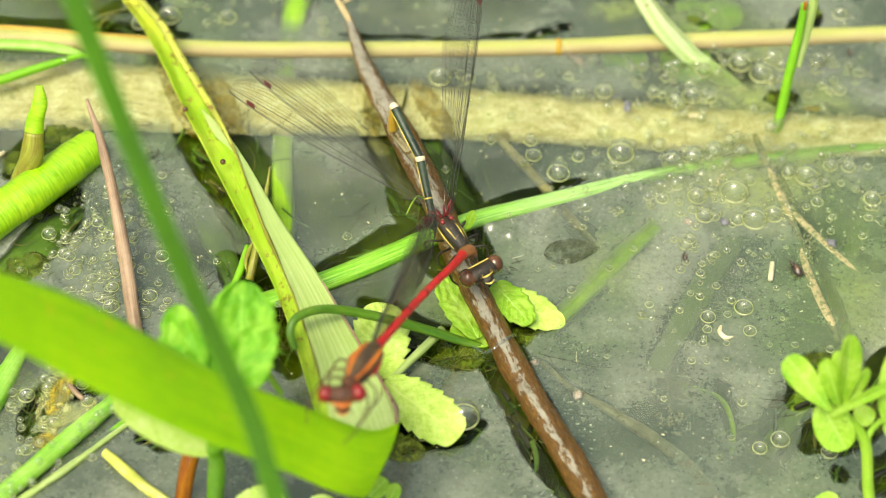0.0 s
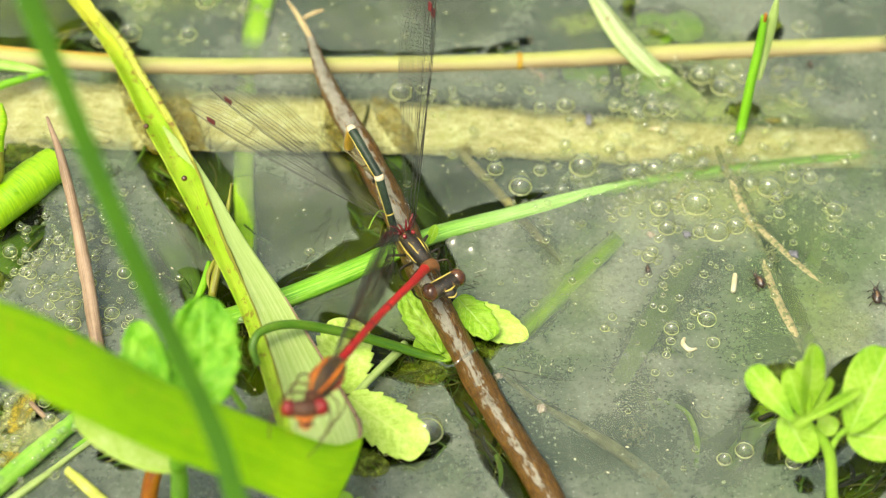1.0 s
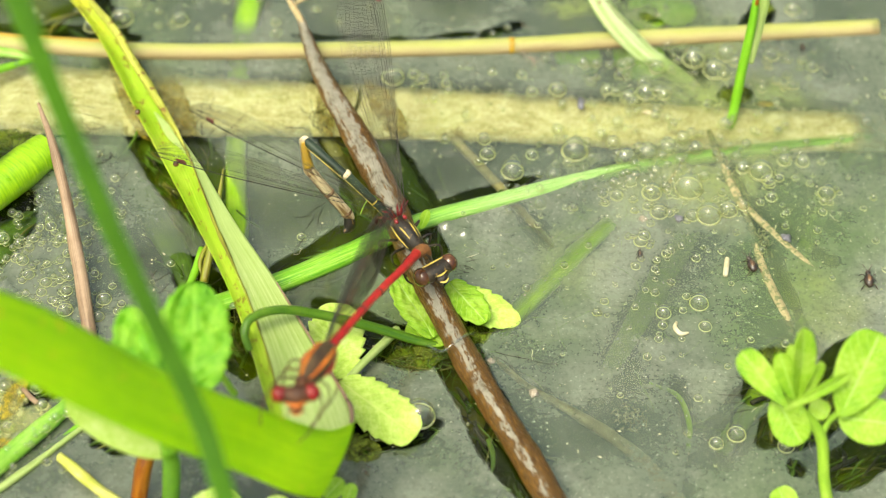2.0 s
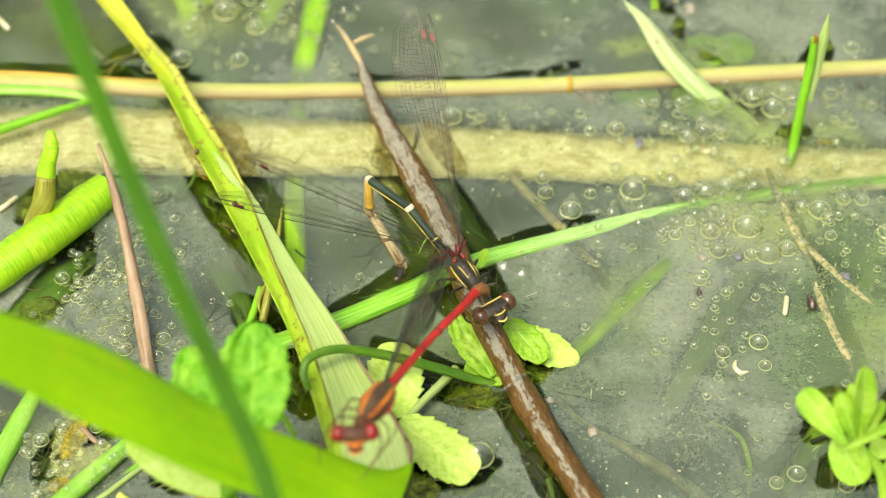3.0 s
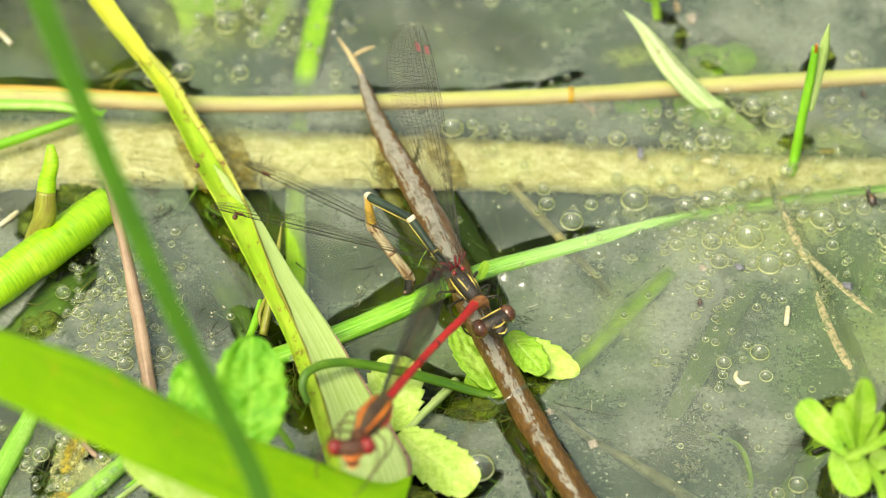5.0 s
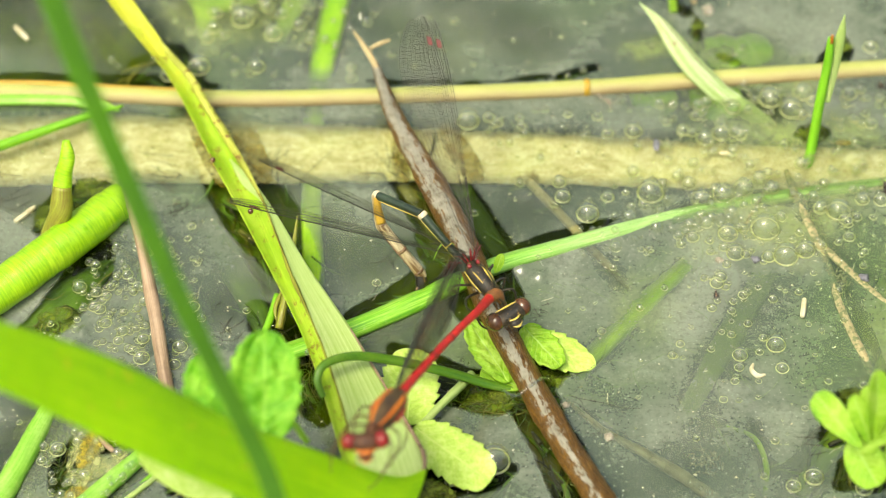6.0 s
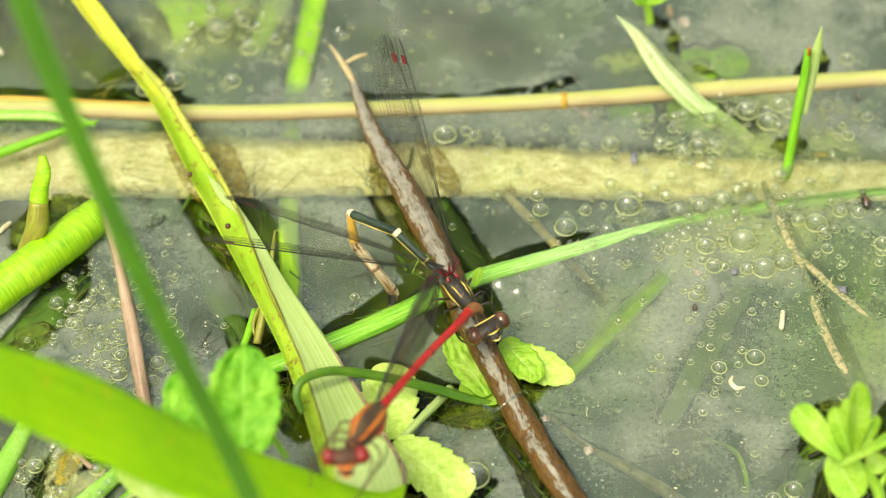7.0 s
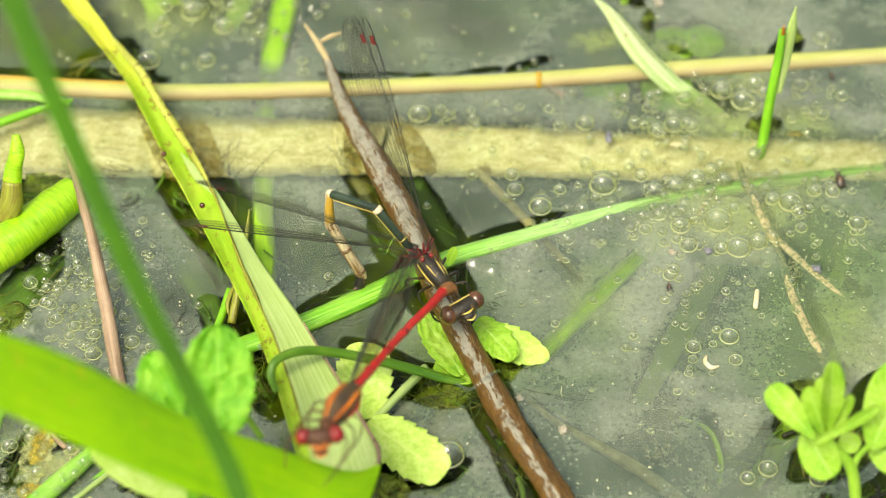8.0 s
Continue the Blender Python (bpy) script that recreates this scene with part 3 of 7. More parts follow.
# ---------- lines of the large stems ----------
TWIG_LINE = [(-7.7, 20.3, 3.6), (-5.5, 13.2, 3.2), (-2.5, 6.5, 3.0), (0.9, -1.2, 2.6), (4.2, -10.2, 2.3), (7.4, -18.1, 2.0), (10.5, -25.1, 1.8), (14.5, -33.1, 1.6), (19.2, -43.1, 1.2)]
TWIG_R = [0.40, 0.98, 1.34, 1.46, 1.42, 1.34, 1.34, 1.42, 1.46]
STRAW_LINE = [(-52.5, 20.1, 0.5), (-35.0, 19.1, 0.5), (-23.0, 18.4, 0.5), (-5.0, 18.7, 0.5), (12.9, 19.4, 0.5), (31.1, 20.9, 0.4), (54.1, 22.6, 0.3)]
GREEN_LINE = [(-19.5, -16.1, 0.6), (-10.2, -12.2, 0.5), (-2.5, -8.1, 0.4), (4.9, -3.9, 0.3), (12.3, -1.2, 0.15), (24.0, 2.9, -0.35), (35.9, 5.9, -0.95), (52.7, 8.7, -1.6)]
REED_LINE = [(-37.5, 35.0, 6.0), (-31.3, 24.3, 5.0), (-26.4, 14.8, 4.0), (-18.9, -0.2, 4.0), (-13.4, -12.2, 5.0), (-7.6, -25.4, 7.0)]
ROLL_LINE = [(-50.1, -12.3, 1.9), (-45.1, -8.2, 1.9), (-39.5, -2.7, 1.9), (-35.6, 1.7, 1.6), (-33.2, 4.5, 1.2)]


# ---------- water and bed ----------
def seg_dist(X, Y, line, share=False):
    """Distance to a polyline, and on demand the share of its length at which the nearest point lies."""
    best, where = np.full(X.shape, 1e9), np.zeros(X.shape)
    lengths = [math.hypot(b[0] - a[0], b[1] - a[1]) for a, b in zip(line[:-1], line[1:])]
    gone = 0.0
    for (x0, y0, *_), (x1, y1, *_), ln in zip(line[:-1], line[1:], lengths):
        dx, dy = x1 - x0, y1 - y0
        u = np.clip(((X - x0) * dx + (Y - y0) * dy) / (dx * dx + dy * dy + 1e-9), 0, 1)
        d = np.hypot(X - x0 - u * dx, Y - y0 - u * dy)
        where = np.where(d < best, (gone + u * ln) / sum(lengths), where)
        best = np.minimum(best, d)
        gone += ln
    return (best, where) if share else best


# where the painted sky reflection weakens: a line, the reach on both sides of it, the depth
THIN_A = [
    # the first two, of negative depth, paint white glints beside the stems
    ([(5.7, -4.0, 0.0), (10.0, -5.8, 0.0)], 1.0, -0.6),
    ([(-10.9, 28.2, 0.0), (-7.4, 34.8, 0.0)], 0.35, -0.8),
    ([(-27.2, 18.3, -0.0), (-23.3, 8.2, 0.0), (-18.8, -0.7, 0.0)], 2.4, 0.85),
    ([(-17.7, 6.0, 0.0), (-14.5, -2.1, 0.0)], 1.8, 0.8),
    ([(29.0, 18.6, 0.0), (34.0, 16.4, 0.0)], 2.0, 0.8),
    ([(27.8, 26.4, 0.0), (33.8, 25.2, 0.0)], 1.6, 0.5),
    ([(-14.2, 19.1, 0.0), (-14.2, 10.5, 0.0), (-13.8, -5.0, 0.0)], 1.0, 0.42),
    ([(23.8, -20.0, 0.0), (30.8, -7.1, 0.0)], 2.4, 0.2),
]
THIN_B = [
    ([(29.6, -23.3, 0.0), (30.1, -28.4, 0.0)], 0.7, 0.5),
    ([(-18.8, 33.1, -0.0), (-16.2, 29.7, 0.0)], 2.0, 0.35),
    ([(-51.0, 33.1, -0.0), (-42.8, 31.4, 0.0), (-35.7, 27.2, 0.0)], 6.5, 0.7),
    ([(0.4, 31.4, 0.0), (8.9, 27.2, 0.0)], 4.0, 0.4),
    ([(-45.7, 6.7, 0.0), (-41.4, 4.1, -0.0)], 2.6, 0.5),
    ([(-8.9, 33.1, -0.0), (-1.5, 23.9, 0.0)], 4.0, 0.3),
    ([(-10.2, -15.3, 0.0), (-8.0, -12.6, 0.0), (-4.7, -11.3, 0.0)], 2.0, 0.4),
    ([(-21.6, -8.5, 0.0), (-17.9, -2.8, 0.0)], 2.5, 0.35),
]
THIN_C = [
    ([(33.9, -29.7, 0.0), (41.5, -18.0, 0.0)], 2.5, 0.25),
    ([(21.2, -28.4, 0.0), (25.3, -22.0, 0.0)], 2.5, 0.2),
    ([(-12.3, 0.8, 0.0), (-8.2, -2.8, 0.0), (-4.8, 1.5, 0.0)], 4.0, 0.28),
    ([(-27.5, 33.1, -0.0), (-20.6, 31.4, 0.0)], 3.5, 0.5),
    ([(5.5, 1.5, 0.0), (10.2, 4.5, 0.0)], 3.0, 0.3),
    ([(-35.1, -14.0, 0.0), (-33.5, -7.1, 0.0), (-32.6, -0.7, 0.0)], 3.0, -0.55),
    ([(12.1, -11.3, 0.0), (15.6, -6.4, 0.0)], 3.0, -0.3),
    ([(-49.8, 11.7, 0.0), (-26.8, 12.2, 0.0)], 4.7, 0.90),
]
THIN_D = [
    ([(-26.8, 11.9, 0.0), (-4.9, 11.0, -0.0), (12.7, 10.4, -0.0)], 3.9, 0.9),
    ([(12.7, 10.1, -0.0), (27.3, 9.4, -0.0)], 3.5, 0.88),
    ([(27.3, 9.3, -0.0), (47.8, 8.6, 0.0)], 3.0, 0.8),
    ([(35.7, 8.2, 0.0), (37.6, 0.1, 0.0), (39.3, -6.4, 0.0), (43.0, -19.4, 0.0)], 0.5, 0.6),
    ([(36.1, 2.3, 0.0), (39.6, -2.8, 0.0), (45.8, -8.5, 0.0)], 0.35, 0.5),
    ([(8.5, 7.1, 0.0), (12.4, 1.5, 0.0), (17.3, -6.4, 0.0)], 0.8, 0.5),
    ([(11.8, -20.7, 0.0), (19.1, -26.5, 0.0), (23.7, -30.9, 0.0)], 0.3, 0.45),
    ([(26.1, 17.5, 0.0), (33.2, 25.6, -0.0)], 2.5, 0.35),
]
THIN_E = [
    ([(23.4, 2.8, 0.0), (35.8, 5.5, 0.0), (47.6, 7.1, 0.0)], 0.9, 0.85),
    ([(-11.8, 37.4, 0.0), (-12.8, 29.7, 0.0), (-13.6, 23.9, 0.0)], 1.7, 0.85),
    ([(13.0, -16.4, 0.0), (18.3, -9.9, 0.0), (23.6, -3.9, 0.0)], 0.7, 0.6),
    ([(-42.0, -27.1, 0.0), (-38.5, -19.4, 0.0)], 3.0, 0.5),
]
THIN_F = [
    ([(32.0, 27.0, 0.0), (33.0, 24.5, 0.0)], 1.7, 0.40),
    ([(19.8, 18.6, 0.0), (23.6, 18.6, 0.0)], 1.2, 0.40),
    ([(27.0, 17.6, 0.0), (29.6, 17.8, 0.0)], 1.6, 0.4),
]
THIN = THIN_F + THIN_A + THIN_B + THIN_C + THIN_D + THIN_E
# dark gaps painted along the stems, where the meniscus loses the sky's reflection
SHEEN_GAPS_A = [
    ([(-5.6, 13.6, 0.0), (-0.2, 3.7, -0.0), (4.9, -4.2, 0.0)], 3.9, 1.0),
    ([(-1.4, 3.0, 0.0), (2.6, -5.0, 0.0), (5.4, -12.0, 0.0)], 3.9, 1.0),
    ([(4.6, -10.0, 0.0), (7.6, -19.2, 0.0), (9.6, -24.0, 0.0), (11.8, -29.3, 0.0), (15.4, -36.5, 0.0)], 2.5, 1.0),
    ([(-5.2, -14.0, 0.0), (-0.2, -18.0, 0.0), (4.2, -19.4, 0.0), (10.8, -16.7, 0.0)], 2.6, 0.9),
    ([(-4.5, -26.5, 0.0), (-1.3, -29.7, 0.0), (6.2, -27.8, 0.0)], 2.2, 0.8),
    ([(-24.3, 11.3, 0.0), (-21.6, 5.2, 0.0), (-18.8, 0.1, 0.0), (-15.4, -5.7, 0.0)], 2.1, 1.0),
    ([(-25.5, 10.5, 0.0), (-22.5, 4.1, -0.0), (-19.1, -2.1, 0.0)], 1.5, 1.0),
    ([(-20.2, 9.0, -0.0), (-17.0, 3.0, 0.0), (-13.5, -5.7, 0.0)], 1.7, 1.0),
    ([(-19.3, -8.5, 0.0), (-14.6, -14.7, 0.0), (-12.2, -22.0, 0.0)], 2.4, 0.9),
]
SHEEN_GAPS_B = [
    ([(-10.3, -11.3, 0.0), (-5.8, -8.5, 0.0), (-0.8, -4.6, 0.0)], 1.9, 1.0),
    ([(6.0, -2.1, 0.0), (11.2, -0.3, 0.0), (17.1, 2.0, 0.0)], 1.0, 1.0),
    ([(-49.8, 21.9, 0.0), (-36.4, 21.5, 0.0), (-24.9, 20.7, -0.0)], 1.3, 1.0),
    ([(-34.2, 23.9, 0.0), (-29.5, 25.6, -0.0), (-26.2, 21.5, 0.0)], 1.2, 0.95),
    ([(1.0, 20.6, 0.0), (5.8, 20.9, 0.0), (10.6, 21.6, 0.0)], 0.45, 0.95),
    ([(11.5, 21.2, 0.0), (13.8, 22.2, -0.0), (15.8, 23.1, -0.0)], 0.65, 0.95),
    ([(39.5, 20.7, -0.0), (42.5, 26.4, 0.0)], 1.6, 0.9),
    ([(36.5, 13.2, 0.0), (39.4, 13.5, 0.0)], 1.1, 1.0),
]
SHEEN_GAPS_C = [
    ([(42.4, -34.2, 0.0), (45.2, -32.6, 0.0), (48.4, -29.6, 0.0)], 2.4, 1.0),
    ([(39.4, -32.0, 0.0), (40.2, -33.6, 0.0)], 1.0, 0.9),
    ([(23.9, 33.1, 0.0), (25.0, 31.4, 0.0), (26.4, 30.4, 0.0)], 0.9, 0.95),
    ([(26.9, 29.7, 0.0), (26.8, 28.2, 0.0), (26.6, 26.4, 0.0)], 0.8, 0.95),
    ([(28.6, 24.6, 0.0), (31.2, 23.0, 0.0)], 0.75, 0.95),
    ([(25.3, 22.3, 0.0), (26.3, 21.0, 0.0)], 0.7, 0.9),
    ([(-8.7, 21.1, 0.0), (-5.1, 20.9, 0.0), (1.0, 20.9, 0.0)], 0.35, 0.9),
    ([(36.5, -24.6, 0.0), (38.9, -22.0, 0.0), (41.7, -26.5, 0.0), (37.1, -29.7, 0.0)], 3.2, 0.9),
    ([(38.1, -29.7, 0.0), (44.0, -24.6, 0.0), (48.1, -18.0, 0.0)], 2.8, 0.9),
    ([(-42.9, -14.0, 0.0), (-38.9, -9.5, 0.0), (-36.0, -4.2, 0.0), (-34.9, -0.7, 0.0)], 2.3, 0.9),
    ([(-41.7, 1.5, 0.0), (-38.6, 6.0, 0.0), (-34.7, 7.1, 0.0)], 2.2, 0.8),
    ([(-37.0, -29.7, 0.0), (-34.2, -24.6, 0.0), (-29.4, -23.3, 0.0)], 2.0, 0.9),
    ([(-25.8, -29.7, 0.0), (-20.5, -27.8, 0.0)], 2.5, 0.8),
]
# patches of algae on the water: middle, reach to both sides, strength
ALGAE_PATCHES = [(36.0, 11.5, 13.0, 5.5, 0.8), (22.5, 25.5, 4.5, 2.0, 0.75), (35.0, 2.0, 12.0, 6.0, 0.6), (-36.0, -26.0, 6.0, 5.0, 0.6), (-24.0, 31.0, 13.0, 6.0, 0.8), (44.0, -14.0, 5.0, 9.0, 0.4), (31.0, 21.5, 9.0, 4.0, 0.6), (20.0, -9.0, 4.0, 5.0, 0.3)]
# crests added to the water, sloped to throw glints of bright sky: line, height, breadth
GLINT_CRESTS = [([(-11.2, 28.7), (-9.6, 30.6), (-8.0, 32.3)], 0.95, 0.6), ([(6.8, -3.9), (7.8, -4.5), (9.8, -5.3)], 0.56, 0.50), ([(42.3, 12.8), (42.6, 11.6)], 0.5, 0.45), ([(-36.8, -14.0), (-35.9, -10.6)], 0.5, 0.5), ([(-45.5, 15.9), (-42.1, 11.3)], 0.45, 0.5), ([(44.0, -33.5), (45.2, -31.6)], 0.5, 0.5), ([(21.0, 1.0), (20.4, -0.6)], 0.3, 0.5)]
SHEEN_GAPS = SHEEN_GAPS_A + SHEEN_GAPS_B + SHEEN_GAPS_C


def build_water():
    xs, ys = np.arange(-66, 66.01, 0.3), np.arange(-45, 54.01, 0.3)
    X, Y = np.meshgrid(xs, ys)
    wob = np.array([noise.noise(V((x * 0.22, y * 0.22, 1.7))) + 0.6 * noise.noise(V((x * 0.85, y * 0.85, 4.1))) for x, y in zip(X.ravel(), Y.ravel())]).reshape(X.shape)
    sheen = np.ones(X.shape)
    for line, reach, depth in SHEEN_GAPS:
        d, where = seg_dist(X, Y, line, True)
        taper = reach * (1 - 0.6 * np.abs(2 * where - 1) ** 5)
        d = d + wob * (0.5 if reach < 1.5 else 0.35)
        sheen = np.minimum(sheen, 1 - depth * np.clip((taper - d) / 1.2 + 0.5, 0, 1))
    thin = np.ones(X.shape)
    for line, reach, depth in THIN:
        part_thin = 1 - depth * np.clip((reach - seg_dist(X, Y, line) - wob * 0.6) / (1.2 + 0.5 * reach) + 0.5, 0, 1) ** 1.3
        thin = np.where(part_thin > 1, part_thin, thin) if depth < 0 else np.minimum(thin, part_thin)
    Z = np.zeros(X.shape)
    for line, r, rise in ((TWIG_LINE[2:], 1.7, 0.55), (STRAW_LINE, 0.9, 0.25), (GREEN_LINE, 0.9, 0.25), (ROLL_LINE, 2.6, 0.5)):
        Z = np.maximum(Z, rise * np.exp(-np.maximum(seg_dist(X, Y, line) - r, 0) / 0.9))
    for line, rise, breadth in GLINT_CRESTS:
        d, where = seg_dist(X, Y, line, True)
        beads = 0.62 + 0.38 * np.sin(where * 2 * np.pi * math.dist(line[0], line[-1]) / 2.2)
        Z += rise * beads * np.sin(np.pi * np.clip(where, 0.04, 0.96)) ** 0.5 * np.exp(-(d / breadth) ** 2) * (1 + 0.5 * wob)
    algae = np.zeros(X.shape)
    for x, y, sx, sy, strength in ALGAE_PATCHES:
        algae = np.maximum(algae, strength * np.clip(1.15 - np.hypot((X - x) / sx, (Y - y) / sy) + 0.5 * wob, 0, 1))
    h, w = X.shape
    edge = (np.abs(X) > 65.9) | (Y < -44.9) | (Y > 53.9)
    Z[edge] = 0
    verts = np.stack([X, Y, Z], -1).reshape(-1, 3) * MM
    i = np.arange(h - 1)[:, None] * w + np.arange(w - 1)[None, :]
    faces = np.stack([i, i + 1, i + w + 1, i + w], -1).reshape(-1, 4).tolist()
    verts = verts.tolist()
    k = len(verts)
    c = [0, w - 1, h * w - 1, (h - 1) * w]
    far = 60.0
    verts += [(-far, -far, 0), (far, -far, 0), (far, far, 0), (-far, far, 0)]
    bot, top = list(range(w)), list(range((h - 1) * w, h * w))
    lef, rig = [r * w for r in range(h)], [r * w + w - 1 for r in range(h)]
    faces += [[k, k + 1, *bot[::-1]], [k + 1, k + 2, *rig[::-1]], [k + 2, k + 3, *top], [k + 3, k, *lef]]
    me = bpy.data.meshes.new("pond_water")
    me.from_pydata(verts, [], faces)
    for p in me.polygons:
        p.use_smooth = True
    att = me.attributes.new("sheen", "FLOAT", "POINT")
    att.data.foreach_set("value", np.concatenate([sheen.ravel(), np.ones(4)]).astype(np.float32))
    att = me.attributes.new("thin", "FLOAT", "POINT")
    att.data.foreach_set("value", np.concatenate([thin.ravel(), np.ones(4)]).astype(np.float32))
    att = me.attributes.new("algae", "FLOAT", "POINT")
    att.data.foreach_set("value", np.concatenate([algae.ravel(), np.zeros(4)]).astype(np.float32))
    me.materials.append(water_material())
    tagged(new("water", me), "still murky pond water with the sky's grey reflection painted on", "water", kind="structure")


def build_bed():
    bm = bmesh.new()
    bmesh.ops.create_grid(bm, x_segments=90, y_segments=70, size=1.0)
    for v in bm.verts:
        x, y = v.co.x * 110, v.co.y * 90
        z = -13 + 4 * noise.noise(V((x * 0.05, y * 0.05, 3))) + 1.5 * noise.noise(V((x * 0.3, y * 0.3, 6)))
        if abs(v.co.x) > 0.99 or abs(v.co.y) > 0.99:
            x, y, z = v.co.x * 60000, v.co.y * 60000, -22
        v.co = (x, y, z)
    for fc in bm.faces:
        fc.smooth = True
    tagged(new("ground", to_mesh("ground", bm, bed_material())), "dark olive mud of the pond bed", "mud", kind="structure")


def murk_material(name, least):
    k = Mat(name)
    vec = k.coords()
    see = k.n.new("ShaderNodeBsdfTransparent")
    mud = k.n.new("ShaderNodeBsdfDiffuse")
    k.link(k.ramp(k.noise(vec, 0.06, 6, 0.66), (0.36, (0.009, 0.013, 0.001)), (0.50, (0.030, 0.044, 0.002)), (0.62, (0.13, 0.18, 0.006))), mud.inputs[0])
    k.link(k.shader_mix(k.math("ADD", least, k.math("MULTIPLY", k.noise(vec, 0.16, 2, 0.5), 0.30)), see.outputs[0], mud.outputs[0]), k.out.inputs[0])
    return k.m


def build_murk():
    """Layers of suspended silt in the water, denser with depth."""
    for z, least in ((-2.2, 0.24), (-5.0, 0.8)):
        mat = murk_material("silt_thin" if least < 0.5 else "silt_dense", least)
        bm = bmesh.new()
        bmesh.ops.create_grid(bm, x_segments=60, y_segments=50, size=1.0)
        for v in bm.verts:
            x, y = v.co.x * 110, v.co.y * 90
            v.co = (x, y, z + 0.8 * noise.noise(V((x * 0.08, y * 0.08, z))))
        for fc in bm.faces:
            fc.smooth = True
        tagged(new("water_silt", to_mesh("water_silt", bm, mat)), "olive silt hanging in the pond water", "silt", kind="structure")


build_water()
build_bed()
build_murk()


# ---------- sunken plants under the surface -------
def sunken(name, pts, radii, mat, label, flat=1.0, lumps=0.15, seed=1, group="sunken stems"):
    bm = tube(pts, radii, 40, 8, flat, lumps=lumps, seed=seed)
    return single(name, bm, mat, pts[0], label, "waterweed", group)


def build_sunken():
    brown_tint = veil_material("brown_veil", (0.27, 0.19, 0.010), 0.6)
    # thin brown patches on the decayed reed, beside the reed leaf and the twig
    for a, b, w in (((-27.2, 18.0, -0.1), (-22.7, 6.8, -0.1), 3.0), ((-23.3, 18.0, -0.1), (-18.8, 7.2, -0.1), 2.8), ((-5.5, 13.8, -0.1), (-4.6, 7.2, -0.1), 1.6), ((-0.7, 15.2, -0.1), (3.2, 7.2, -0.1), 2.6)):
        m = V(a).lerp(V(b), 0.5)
        single("brown_patch", broad_leaf(a, b, w, (0, 0, 1), 11, 0.12, 0.35, 0, 0.0, 0.35, 40, seed=int(w * 10)), brown_tint, m, "olive brown see-through patch on the decayed reed", "algae", "stains")
    mid = smooth_line([(*p, w) for p, w in zip([(-53.5, 12.2, -0.6), (-37.5, 12.9, -0.5), (-22.7, 12.2, -0.6), (-5.0, 11.7, -0.7), (12.7, 10.8, -0.7), (30.3, 9.6, -0.6), (53.8, 9.0, -0.8)], [9.6, 9.4, 8.4, 7.2, 6.6, 5.8, 5.0])], 160)
    rows = []
    for x, y, z, w in mid:
        rag = [0.3 * noise.noise(V((x * 0.4, k, 2.0))) + 0.22 * noise.noise(V((x * 3.1, k, 5.0))) for k in (0, 9)]
        rows.append((V((x, y - w / 2 + rag[0], z - 0.3)), V((x, y + w / 2 + rag[1], z - 0.3))))
    single("decayed_reed", strip(rows, 420, 26, 0.5, 0.05, wave=0.12, seed=3),
           WEED, (-5.0, 11.7, -0.7), "khaki decayed reed leaf floating just under the surface", "leaf")
    rng = random.Random(41)
    for k, label in ((0, "fine tan fibres along the decayed reed's near edge"), (1, "fine tan fibres along the decayed reed's far edge")):
        bm = bmesh.new()
        for _ in range(700):
            x, y, z, w = mid[rng.randrange(len(mid))]
            side = 1 if k else -1
            px, py, a = x + rng.gauss(0, 0.4), y + side * w * (0.5 - 0.12 * rng.random()), rng.gauss(1.57 * side, 0.9)
            step, pts = 0.12 + 0.22 * rng.random() ** 2, []
            for _ in range(4):
                pts.append((px, py, z - 0.05))
                px, py, a = px + step * math.cos(a), py + step * math.sin(a), a + rng.gauss(0, 0.5)
            r = 0.03 + 0.06 * rng.random()
            tube(pts, [r, r, r * 0.8, r * 0.4], 6, 3, bm=bm)
        tagged(new("reed_fibres", to_mesh("reed_fibres", bm, WEED)), label, "fibres", kind="stuff")
    sunken("waterweed", [(-11.5, 40.7, -0.7), (-12.9, 30.4, -0.7), (-13.8, 23.1, -0.9), (-14.4, 16.9, -2.0), (-14.3, 11.3, -1.9), (-14.1, 2.6, -1.3), (-13.6, -4.5, -1.6), (-13.3, -10.4, -5.0)], [1.6, 1.5, 1.3, 1.1, 1.1, 1.1, 1.0, 0.5], SUNK, "bright green grass blade lying under water", 0.3)
    sunken("waterweed", [(9.8, -18.0, -4.0), (13.1, -15.2, -1.6), (18.4, -8.8, -1.5), (23.9, -2.3, -2.1), (28.5, 3.6, -4.5), (34.9, 11.7, -9.0)], [0.5, 1.0, 1.1, 1.0, 0.7, 0.3], SUNK, "bright green grass blade lying under water", 0.3, seed=2)
    sunken("waterweed", [(8.3, 7.7, -0.7), (11.9, 3.1, -1.1), (15.3, -1.2, -1.9), (18.2, -3.4, -4.0), (21.3, -4.7, -8.0)], [0.5, 0.5, 0.45, 0.3, 0.1], SUNK_TAN, "thin tan stem lying under water", 1.0, seed=3)
    sunken("waterweed", [(34.9, 10.3, -1.50), (35.2, 6.9, -0.22), (36.0, 3.5, -0.16), (37.0, -0.1, -0.12), (38.2, -4.4, -0.32), (38.6, -8.0, -0.14), (39.5, -11.8, -0.10), (40.6, -15.2, -0.14), (41.4, -17.5, -0.80)], [0.2, 0.4, 0.45, 0.5, 0.4, 0.45, 0.5, 0.45, 0.2], SLIMY_TAN, "thin slimy tan stem lying in the film", 0.6, 0.12, 4)
